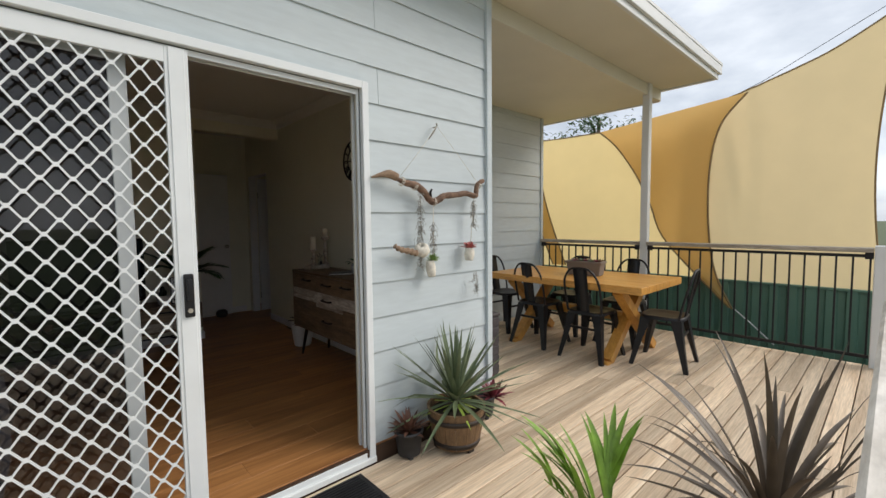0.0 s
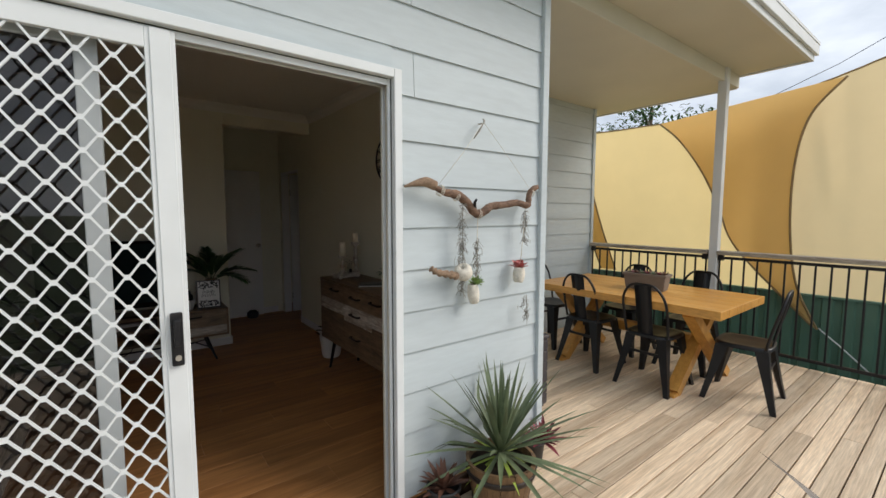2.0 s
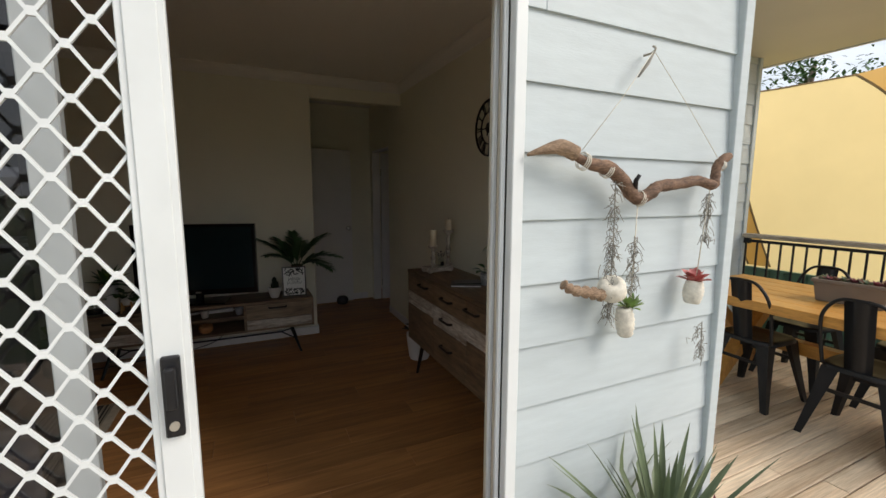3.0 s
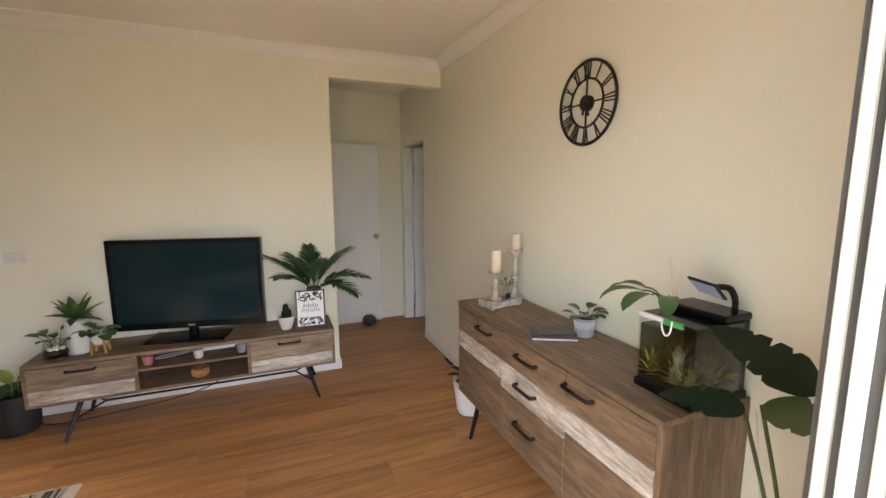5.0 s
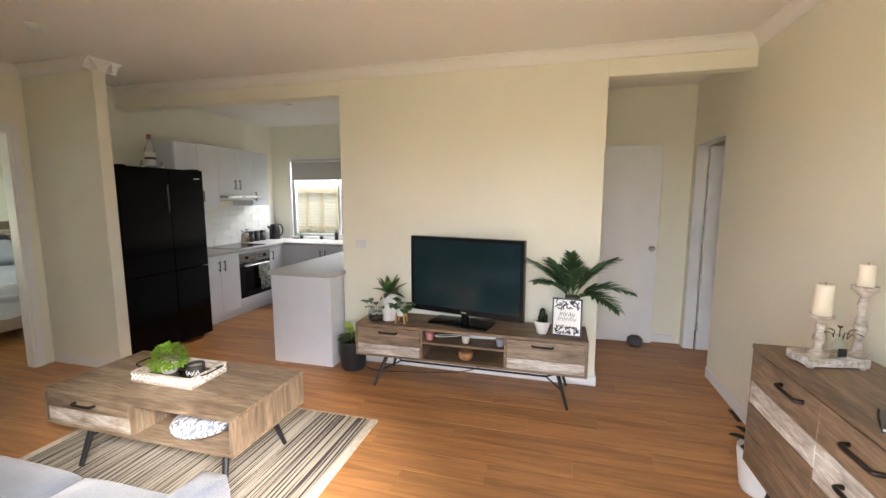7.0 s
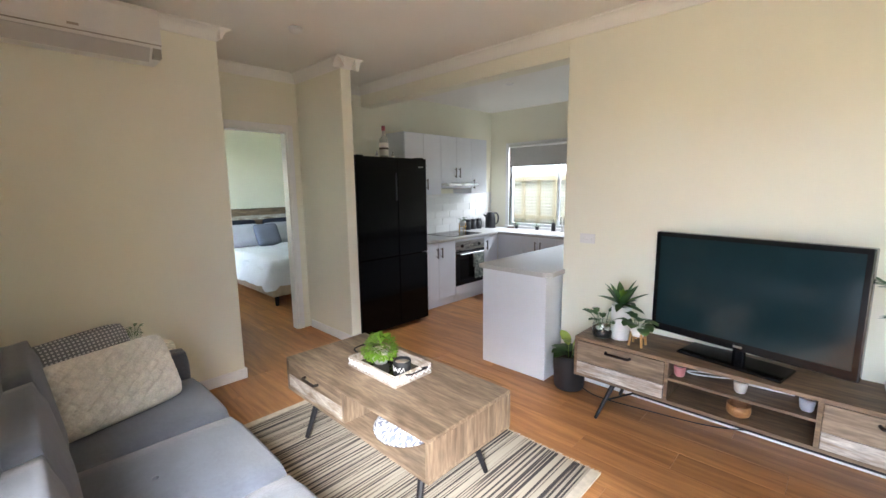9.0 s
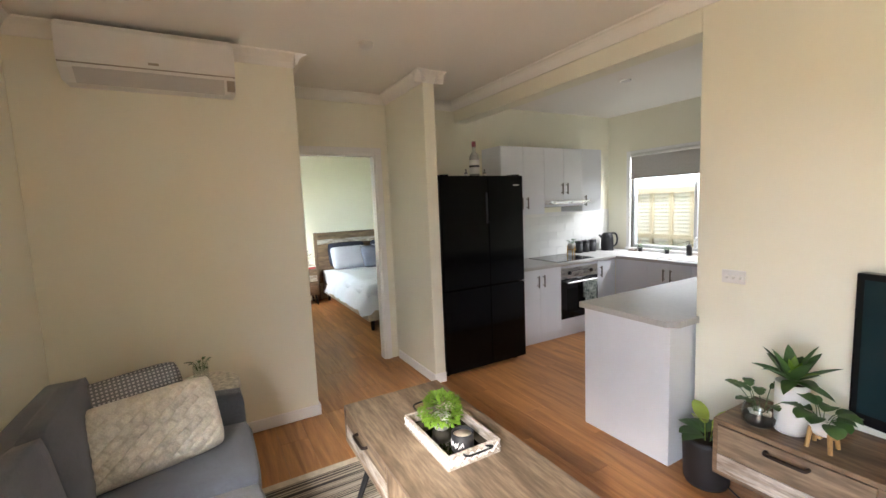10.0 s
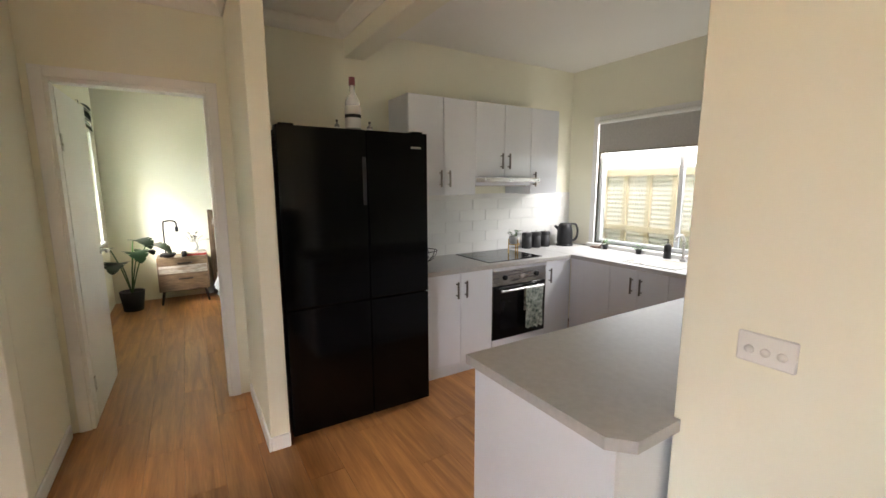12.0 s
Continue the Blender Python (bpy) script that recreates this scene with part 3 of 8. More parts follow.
# security screen
sx1, sx0 = 0.494 - DX1, -W + 0.005
screen = part("screen_leaf", boxes((sx1 - 0.088, -0.012, -0.03, sx1, 0.012, DH - 0.012), (sx0, -0.012, -0.03, sx0 + 0.07, 0.012, DH - 0.012), (sx0 + 0.07, -0.012, -0.03, sx1 - 0.088, 0.012, 0.055), (sx0 + 0.07, -0.012, DH - 0.08, sx1 - 0.088, 0.012, DH - 0.012), (sx1 - 0.074, -0.017, -0.03, sx1 - 0.014, -0.012, DH - 0.012), bevel=0.002), ALU, door, "white screen door frame")
GX0, GX1, GZ0, GZ1 = sx0 + 0.06, sx1 - 0.08, 0.045, DH - 0.07
CW, CH = 0.090, 0.102
bm = bmesh.new()
nrow, ncol = int((GZ1 - GZ0) / (CH / 2)) + 1, int((GX1 - GX0) / (CW / 2)) + 1


def node_at(i, j):
    return Vector((GX1 - i * CW / 2, -0.002, GZ0 + j * CH / 2))


for i in range(ncol):
    for j in range(nrow):
        if (i + j) % 2:
            continue
        a = node_at(i, j)
        plate = [[bm.verts.new((a.x + ex * 0.0085, a.y + ey * 0.0042, a.z + ez * 0.0085)) for ex, ez in ((-1, -1), (1, -1), (1, 1), (-1, 1))] for ey in (-1, 1)]
        bm.faces.new(plate[0]), bm.faces.new(plate[1][::-1])
        for q in range(4):
            bm.faces.new((plate[0][q], plate[1][q], plate[1][(q + 1) % 4], plate[0][(q + 1) % 4]))
        for dj in (-1, 1):
            b = node_at(i + 1, j + dj)
            if b.x < GX0 or not GZ0 - 0.01 <= b.z <= GZ1 + 0.02:
                continue
            d = (b - a)
            # each strand runs flat into its joints
            p1, p2 = a + Vector((d.x * 0.14, 0, d.z * 0.05)), b - Vector((d.x * 0.14, 0, d.z * 0.05))
            for u, v in ((a, p1), (p1, p2), (p2, b)):
                m = (v - u).normalized()
                s = Vector((-m.z, 0, m.x)) * 0.0034
                o = Vector((0, 0.0035, 0))
                f1 = [bm.verts.new(q) for q in (u + s - o, v + s - o, v - s - o, u - s - o)]
                f2 = [bm.verts.new(q) for q in (u + s + o, v + s + o, v - s + o, u - s + o)]
                bm.faces.new(f1), bm.faces.new(f2[::-1])
                for q in range(4):
                    bm.faces.new((f1[q], f2[q], f2[(q + 1) % 4], f1[(q + 1) % 4]))
me = bpy.data.meshes.new("grille")
bm.to_mesh(me)
bm.free()
me.materials.append(ALU)
grille = new("grille", me)
grille.parent = screen
grille["label"] = "white diamond security grille"
lock = part("lock_plate", boxes((sx1 - 0.060, -0.034, 0.945, sx1 - 0.022, -0.017, 1.135), bevel=0.012, seg=3), BLACKM, screen, "black door lock plate")
part("lever", boxes((sx1 - 0.052, -0.058, 1.02, sx1 - 0.030, -0.034, 1.115), bevel=0.009, seg=3), BLACKM, lock)
part("key_cylinder", bars(((sx1 - 0.041, -0.034, 0.975), (sx1 - 0.041, -0.042, 0.975), 0.010)), GREY_ALU, lock)

# ---- balustrade ----
TIMB = DECKRAIL
balus = thing("balustrade", RX, 0, DECK, label="black steel balustrade with a weathered timber top rail", category="railing")
for ya, yb in ((2.08, RY1 - 0.02), (RY0 + 0.10, 1.98)):
    part("top_rail", boxes((-0.06, ya, 1.105, 0.06, yb, 1.15), bevel=0.006), TIMB, balus, "weathered timber rail")
    part("upper_bar", boxes((-0.014, ya, 1.055, 0.014, yb, 1.085)), BLACKM, balus)
    part("lower_bar", boxes((-0.014, ya, 0.075, 0.014, yb, 0.105)), BLACKM, balus)
    n = round((yb - ya) / 0.122)
    post_me = boxes((-0.008, -0.008, 0.105, 0.008, 0.008, 1.055))
    first = part("baluster", post_me, BLACKM, balus)
    first.location = (0, ya + 0.02, 0)
    for k in range(1, n + 1):
        ob = new("baluster", first.data)
        ob.parent = balus
        ob.location = (0, ya + 0.02 + (yb - ya - 0.04) * k / n, 0)
    for yy in (ya + 0.03, yb - 0.03):
        part("bracket", boxes((-0.02, yy - 0.03, 1.04, 0.02, yy + 0.03, 1.105)), BLACKM, balus)
newel = thing("newel_post", RX, RY0 + 0.03, DECK, label="white painted timber newel post at the deck corner", category="post")
part("shaft", boxes((-0.06, -0.065, -0.2, 0.06, 0.065, 1.17), bevel=0.006), TRIM, newel)
side_rail = thing("deck_side_rail", 0.45, -0.305, DECK, label="bleached wide timber rail on white posts at the deck side", category="railing")
part("top_rail", boxes((0.0, -0.095, 1.11, 1.66, 0.095, 1.157), bevel=0.008), DECKRAILX, side_rail)
part("post", boxes((0.02, -0.045, -0.25, 0.11, 0.045, 1.11), bevel=0.004), TRIM, side_rail)
part("post", boxes((1.46, -0.045, -0.25, 1.55, 0.045, 1.11), bevel=0.004), TRIM, side_rail)
tall_post = thing("tall_post", 2.035, -0.28, DECK + 1.157, label="white painted square post standing on the deck rail", category="post")
part("shaft", boxes((-0.045, -0.045, 0.0, 0.045, 0.045, 2.6), bevel=0.005), TRIM, tall_post)

# ---- sails, fence and what lies beyond ----


def sail(name, left, right, x, belly, mat, label):
    """A sail between two edge lines, each given from its top to its bottom as (y, z)."""
    th = thing(name, x, 0, 0, label=label, category="shade sail")
    l, r = curve_points([(0, *p) for p in left], 8), curve_points([(0, *p) for p in right], 8)
    n = min(len(l), len(r))
    l, r = [l[round(i * (len(l) - 1) / (n - 1))] for i in range(n)], [r[round(i * (len(r) - 1) / (n - 1))] for i in range(n)]
    bm = bmesh.new()
    m = 18
    grid = []
    for i in range(n):
        row = []
        for j in range(m + 1):
            t = j / m
            p = l[i].lerp(r[i], t)
            sag = belly * math.sin(math.pi * t) * math.sin(math.pi * (0.1 + 0.8 * i / (n - 1))) + 0.02 * noise.noise(p * 1.3)
            row.append(bm.verts.new((p.x + sag, p.y, p.z)))
        grid.append(row)
    for a, b in zip(grid, grid[1:]):
        for j in range(m):
            f = bm.faces.new((a[j], a[j + 1], b[j + 1], b[j]))
            f.smooth = True
    part("cloth", bm, mat, th)
    part("hem", merge(tube([(q.x - 0.006, q.y, q.z) for q in l], 0.013, 6), tube([(q.x - 0.006, q.y, q.z) for q in r], 0.013, 6)), SAILH, th)
    return th


SAILH = material("dark_sail_hem", (0.28, 0.18, 0.08), 0.8, vary=0.2)
SAILY = cloth("yellow_sail_cloth", (0.89, 0.69, 0.345), 0.74)


def edged_sail(name, top, y_right, z_low, x, mat, label):
    """A wide sail hung from a curved top edge, given from its left end to its right end as (y, z)."""
    th = thing(name, x, 0, 0, label=label, category="shade sail")
    t = curve_points([(0, *p) for p in top], 10)
    bm = bmesh.new()
    grid = []
    rows = 22
    for i in range(rows + 1):
        v = i / rows
        row = []
        for k, p in enumerate(t):
            u = k / (len(t) - 1)
            pinch = 0.16 * math.sin(math.pi * v) * max(0.0, u - 0.8) / 0.2
            z = p.z + (z_low - p.z) * v
            row.append(bm.verts.new((0.12 * math.sin(math.pi * v) * math.sin(math.pi * u) + 0.02 * noise.noise(Vector((v * 4, u * 9, 3))), p.y + pinch, z)))
        grid.append(row)
    for a, b in zip(grid, grid[1:]):
        for j in range(len(t) - 1):
            f = bm.faces.new((a[j], a[j + 1], b[j + 1], b[j]))
            f.smooth = True
    edge = [v.co.copy() for v in grid[0]] + [r[-1].co.copy() for r in grid[1:]]
    part("cloth", bm, mat, th)
    part("hem", tube(edge, 0.010, 6), SAILH, th)
    return th


edged_sail("shade_sail", [(1.78, 3.05), (1.45, 3.12), (1.05, 3.235), (0.4, 3.46), (-0.20, 3.80)], -0.2, 0.1, 7.32, SAILP, "large pale cream shade sail stretched beyond the fence")
edged_sail("shade_sail", [(7.6, 3.15), (6.0, 3.06), (4.55, 2.97), (3.41, 2.945), (1.74, 2.90)], -0.2, 0.1, 7.42, SAILY, "yellow shade sail lit through by the daylight")
sail("shade_sail", [(3.30, 2.86), (3.0, 2.57), (2.68, 2.1), (2.44, 1.6), (2.18, 1.0), (1.33, 0.09)], [(1.20, 3.06), (1.50, 2.68), (1.62, 2.1), (1.62, 1.3), (1.52, 0.6), (1.29, 0.07)], 7.0, -0.05, SAILD, "tan shade sail with deep curved edges")
sail("shade_sail", [(5.2, 2.6), (4.9, 1.9), (4.6, 1.2), (4.3, 0.5)], [(4.62, 2.35), (4.50, 1.8), (4.30, 1.2), (4.02, 0.5)], 7.15, -0.03, SAILD, "narrow tan sail corner beyond the balustrade")
for py, pz in ((7.6, 3.25),):
    sp = thing("sail_post", 7.56, py, -1.15, label="dark steel post holding the shade sails", category="post", group="sail posts")
    part("shaft", bars(((0, 0, 0), (0, 0, pz + 1.15), 0.045), n=14), BLACKM, sp)
    part("arm", bars(((0, 0, pz + 1.08), (-0.26, 0.02, pz + 1.05), 0.012)), BLACKM, sp)
rope = thing("sail_rope", 7.0, 1.28, 0.09, label="white rope tying down the tan sail corner", category="rope")
part("strand", tube([(0, 0, 0), (-0.1, -0.25, -0.18), (-0.2, -0.5, -0.38)], 0.009, 6), TRIM, rope)
wire = thing("overhead_wire", 30.0, 0.0, 0.0, label="thin dark overhead wire", category="cable")
part("strand", tube([(0, 12.0, 6.6), (0, 5.17, 9.2), (0, 0.03, 11.8), (0, -9.0, 17.2)], 0.016, 6), BLACKM, wire)
pole = thing("power_pole", 30.0, 12.0, -1.15, label="weathered timber power pole carrying the overhead wire", category="power pole")
part("shaft", bars(((0, 0, 0), (0, 0, 7.74), 0.16, 0.11), n=14), DECKRAIL, pole)
fence = thing("fence", 7.12, -6.0, -1.15, label="dark green ribbed steel boundary fence", category="fence")
bm = bmesh.new()
prev = None
k = 0
yy = 0.0
while yy < 16.0:
    for dy, dx in ((0.0, 0.0), (0.06, 0.0), (0.075, 0.03), (0.14, 0.03), (0.155, 0.0)):
        a, b = bm.verts.new((dx, yy + dy, 0.0)), bm.verts.new((dx, yy + dy, 1.60))
        if prev:
            bm.faces.new((prev[0], a, b, prev[1]))
        prev = (a, b)
    yy += 0.19
part("sheet", bm, GREENFENCE, fence)
part("cap_rail", boxes((-0.015, 0, 1.595, 0.045, 16, 1.625), bevel=0.004), GREENFENCE, fence)
part("base_rail", boxes((-0.015, 0, 0.0, 0.045, 16, 0.08)), GREENFENCE, fence)


def tree(x, y, z, height, crown, seed, label):
    rg = random.Random(seed)
    th = thing("tree", x, y, z, label=label, category="tree")
    tips = []
    trunk = tube(curve_points([(0, 0, 0), (0.1, 0.05, height * 0.3), (-0.05, 0.1, height * 0.6), (0.05, 0, height * 0.9)], 4), 0.16, 8, 0.4)
    limbs = [trunk]
    for k in range(11):
        a, h0 = k * 2.4, height * rg.uniform(0.45, 0.85)
        L = crown * rg.uniform(0.6, 1.0)
        tip = (L * math.cos(a), L * math.sin(a), h0 + L * rg.uniform(0.3, 0.7))
        limbs.append(tube(curve_points([(0, 0, h0), (tip[0] * 0.5, tip[1] * 0.5, h0 + (tip[2] - h0) * 0.65), tip], 4), 0.06, 6, 0.2))
        tips += [(Vector((0, 0, h0)).lerp(Vector(tip), t)) for t in (0.5, 0.75, 1.0)]
    part("trunk", merge(*limbs), BARK, th)
    bm = bmesh.new()
    for c in tips:
        for q in range(110):
            o = Vector((rg.gauss(0, 1), rg.gauss(0, 1), rg.gauss(0, 0.8))) * crown * 0.2
            blade(bm, c + o, rg.uniform(0, 6.28), rg.uniform(-0.8, 0.9), rg.uniform(0.13, 0.22), rg.uniform(0.06, 0.11), 0.8, 2, 0.2, "oval")
    part("crown", bm, LEAF, th)


BARK = material("bark", (0.16, 0.12, 0.09), 0.9, vary=0.3, scale=8, stretch=(1, 1, 0.2), bump=0.5, bump_scale=20)
tree(15.0, 7.4, -1.15, 6.9, 1.5, 3, "leafy green tree beyond the shade sails")
tree(17.5, 11.0, -1.15, 7.0, 1.7, 7, "leafy green tree farther behind the sails")
house = thing("house", 21.0, -4.2, -1.15, label="distant white house with a grey tiled roof", category="house")
part("wall", boxes((0, -4, 0, 6, 2.6, 3.4)), TRIM, house)
bm = bmesh.new()
v = [bm.verts.new(p) for p in ((-0.4, -4.4, 3.4), (6.4, -4.4, 3.4), (6.4, 3.0, 3.4), (-0.4, 3.0, 3.4), (3, -2.5, 4.9), (3, 1.2, 4.9))]
for f in ((0, 1, 4), (1, 2, 5, 4), (2, 3, 5), (3, 0, 4, 5), (3, 2, 1, 0)):
    bm.faces.new([v[q] for q in f])
part("roof", bm, material("grey_roof_tile", (0.22, 0.22, 0.23), 0.7, vary=0.2, scale=3), house)

# ---- door mat ----
mat_th = thing("door_mat", 0.45, 1.50, DECK, label="black ribbed rubber door mat at the sill", category="door mat")
part("base", boxes((-0.80, -0.29, 0.0, 0.80, 0.29, 0.010), bevel=0.004), BLACKM, mat_th)
for k in range(28):
    part("rib", boxes((-0.77, -0.275 + k * 0.02, 0.010, 0.77, -0.263 + k * 0.02, 0.016)), BLACKM, mat_th)

# ---- driftwood wall hanging ----
DRIFT = wood("driftwood", (0.27, 0.16, 0.105), (0.09, 0.05, 0.032), "x", rough=0.85, scale=9, streak=0.4, bump=0.8, squeeze=3, warp=1.5)
DRIFTP = wood("pale_driftwood_end", (0.36, 0.25, 0.165), (0.22, 0.14, 0.09), "x", rough=0.9, scale=12, streak=0.4, bump=0.7, squeeze=3)
ROPE = material("jute_string", (0.68, 0.64, 0.55), 0.9, vary=0.15, scale=60, bump=0.5, bump_scale=200)
MOSS = material("dry_air_plant", (0.25, 0.235, 0.205), 0.9, vary=0.25, scale=20)
SUCC = material("succulent_leaf", (0.22, 0.33, 0.10), 0.5, vary=0.3, scale=30)
PINKL = material("pink_succulent_leaf", (0.40, 0.10, 0.09), 0.5, vary=0.3, scale=30)
hang = thing("driftwood_hanging", 1.898, Y0 - 0.006, 1.97, label="driftwood branch with hanging rope-wrapped air plants", category="wall hanging")
Yh = -0.055
body = curve_points([(-0.40, Yh, -0.335), (-0.30, Yh - 0.008, -0.378), (-0.20, Yh, -0.393), (-0.13, Yh + 0.004, -0.43), (-0.065, Yh, -0.49), (0.0, Yh - 0.008, -0.468), (0.04, Yh, -0.449), (0.16, Yh, -0.437), (0.25, Yh, -0.425), (0.33, Yh - 0.005, -0.440), (0.352, Yh, -0.425), (0.362, Yh + 0.004, -0.375), (0.385, Yh, -0.345), (0.44, Yh + 0.004, -0.325)], 5)
rad = [0.007 + 0.0185 * min(1, i / 9) * (1 - 0.55 * i / len(body)) + 0.005 * noise.noise(Vector((i * 0.7, 2, 0))) for i in range(len(body))]
rad[-1] = 0.004
part("branch", tube(body, rad, 12), DRIFT, hang)
tipb = curve_points([(-0.515, Yh + 0.012, -0.362), (-0.46, Yh, -0.345), (-0.40, Yh, -0.335), (-0.345, Yh - 0.004, -0.352)], 6)
part("pale_end", tube(tipb, [0.004 + 0.0205 * min(1, i / 12) for i in range(len(tipb))], 12), DRIFTP, hang, "pale split end of the branch")
part("knot", tube([(-0.085, Yh - 0.01, -0.46), (-0.10, Yh - 0.025, -0.43), (-0.095, Yh - 0.035, -0.412)], 0.009, 8, 0.7), BLACKM, hang, "dark broken twig stub")
for cx, cz, r in ((-0.315, -0.371, 0.0255), (-0.215, -0.394, 0.0245), (0.372, -0.362, 0.018), (-0.055, -0.487, 0.024)):
    for k in range(3):
        ring = [(cx + 0.007 * k + r * 0.3 * math.cos(a), Yh + r * math.sin(a), cz - 0.003 * k + r * math.cos(a)) for a in [q * math.pi / 8 for q in range(16)]]
        part("binding", tube(ring, 0.0018, 5, closed=True), ROPE, hang)
part("hook", tube(curve_points([(0, 0.006, 0), (0, -0.03, 0), (0, -0.04, 0.012), (0, -0.03, 0.02)], 4), 0.004, 6), GREY_ALU, hang)
part("string", tube([(0, -0.035, 0.005), (-0.15, -0.045, -0.17), (-0.315, Yh, -0.34)], 0.0013, 5), ROPE, hang)
part("string", tube([(0, -0.035, 0.005), (0.19, -0.045, -0.17), (0.372, Yh, -0.35)], 0.0012, 5), ROPE, hang)
part("frayed_string", tube([(0.0, -0.036, 0.0), (-0.035, -0.04, -0.045), (-0.075, -0.042, -0.09)], [0.003, 0.006, 0.003], 6), MOSS, hang)
rg = random.Random(11)


def tendrils(x, z0, z1, spread, n):
    bm = bmesh.new()
    out = [bm]
    for k in range(n):
        z = z0 + (z1 - z0) * rg.random()
        a = rg.uniform(0, 6.28)
        L = rg.uniform(0.018, 0.048)
        p = Vector((x + rg.gauss(0, spread * 0.3), Yh + rg.gauss(0, 0.006), z))
        q = p + Vector((math.cos(a) * L * 0.5, math.sin(a) * 0.015, -L * rg.uniform(-0.2, 1.0)))
        r = q + Vector((rg.uniform(-0.02, 0.02), rg.uniform(-0.01, 0.01), -rg.uniform(0.0, 0.03)))
        out.append(tube([p, q, r], 0.0017, 4, 0.5))
    out.append(tube([(x, Yh, z0), (x + 0.006, Yh, (z0 + z1) / 2), (x, Yh, z1)], 0.0022, 5))
    return merge(*out)


def rope_pot(x, z, r, h, tilt=0.0):
    prof = [(0.0, 0.0)]
    for k in range(13):
        t = k / 12
        prof.append((r * (0.55 + 0.45 * math.sin(math.pi * (0.12 + 0.72 * t))) + (0.0022 if k % 2 else -0.0012), h * t))
    prof += [(r * 0.55, h), (r * 0.5, h * 0.8), (0, h * 0.78)]
    bm = lathe(prof, 20)
    return moved(bm, pose(x, Yh, z, 0, tilt, 0))


part("air_plant_strand", tendrils(-0.165, -0.43, -0.86, 0.03, 150), MOSS, hang)
part("air_plant_strand", tendrils(-0.06, -0.62, -0.82, 0.03, 85), MOSS, hang)
part("string", tube([(-0.055, Yh, -0.49), (-0.06, Yh, -0.85)], 0.0022, 5), ROPE, hang)
part("air_plant_strand", tendrils(0.325, -0.47, -0.66, 0.028, 75), MOSS, hang)
part("string", tube([(0.33, Yh, -0.44), (0.29, Yh, -0.80)], 0.0022, 5), ROPE, hang)
part("air_plant_strand", tendrils(0.35, -0.98, -1.13, 0.045, 45), MOSS, hang)
part("air_plant_strand", tendrils(-0.17, -0.80, -0.90, 0.03, 30), MOSS, hang)
part("shell_pot", moved(lathe([(0, -0.045), (0.03, -0.04), (0.05, -0.01), (0.045, 0.025), (0.022, 0.045), (0.014, 0.03), (0, 0.025)], 18), pose(-0.155, Yh, -0.80, 25, -30, 0)), ROPE, hang, "round rope-wrapped shell")
horn = curve_points([(-0.37, Yh, -0.762), (-0.33, Yh - 0.005, -0.785), (-0.26, Yh, -0.80), (-0.20, Yh, -0.815)], 6)
part("horn_shell", tube(horn, [0.013 + 0.005 * math.sin(i * 1.9) + 0.008 * i / len(horn) for i in range(len(horn))], 10), DRIFTP, hang, "knobbly pale horn-shaped driftwood")
part("rope_pot", rope_pot(-0.075, -0.975, 0.032, 0.105, -8), ROPE, hang, "white rope-wrapped bottle")
tagged(part("succulent", rosette(rg, 22, 0.05, 0.02, (0.1, 1.3), 0.3, (-0.062, Yh, -0.875), shape="oval", nseg=4), SUCC, hang, "small green succulent"), kind="stuff")
part("rope_pot", rope_pot(0.275, -0.895, 0.036, 0.088, 6), ROPE, hang, "white rope-wrapped pot")
tagged(part("succulent", rosette(rg, 12, 0.06, 0.045, (0.3, 1.2), 0.3, (0.283, Yh, -0.812), shape="oval", nseg=4), PINKL, hang, "pink-red succulent leaves"), kind="stuff")

# ---- pots by the wall ----
BARREL = wood("barrel_stave", (0.26, 0.155, 0.075), (0.14, 0.08, 0.04), "z", rough=0.65, scale=6, streak=0.3, bump=0.3)
HOOP = material("dark_iron_hoop", (0.05, 0.04, 0.035), 0.5, metal=0.5, vary=0.3, scale=20)
PLASTIC = material("dark_plastic_pot", (0.03, 0.031, 0.034), 0.5, vary=0.15, scale=8)
tub = thing("barrel_planter", 1.875, 1.645, DECK, label="half barrel planter with a spiky grey-green yucca", category="planter")
tub.scale = (1.14, 1.14, 1.14)
for k in range(16):
    a0, a1 = 2 * math.pi * k / 16 + 0.008, 2 * math.pi * (k + 1) / 16 - 0.008
    bm = bmesh.new()
    rows = []
    for z, r in ((0.02, 0.125), (0.09, 0.142), (0.16, 0.156), (0.235, 0.166)):
        rows.append([bm.verts.new((rr * math.cos(a), rr * math.sin(a), z)) for a in (a0, (a0 + a1) / 2, a1) for rr in (r, r - 0.016)])
    for u, w in zip(rows, rows[1:]):
        for p, q in ((0, 2), (2, 4), (5, 3), (3, 1), (1, 0), (4, 5)):
            bm.faces.new((u[p], u[q], w[q], w[p]))
    for u in (rows[0], rows[-1]):
        bm.faces.new((u[0], u[2], u[3], u[1])), bm.faces.new((u[2], u[4], u[5], u[3]))
    part("stave", bm, BARREL, tub)
for z, r in ((0.035, 0.129), (0.172, 0.159)):
    part("hoop", lathe([(r, z), (r + 0.005, z), (r + 0.008, z + 0.026), (r + 0.003, z + 0.026)], 32), HOOP, tub)
part("soil", lathe([(0, 0.205), (0.15, 0.20), (0.15, 0.19)], 20), SOIL, tub)
for k in range(3):
    a = k * 2.1 + 0.5
    part("foot", boxes((0.10 * math.cos(a) - 0.02, 0.10 * math.sin(a) - 0.02, 0, 0.10 * math.cos(a) + 0.02, 0.10 * math.sin(a) + 0.02, 0.022)), HOOP, tub)
rg = random.Random(5)
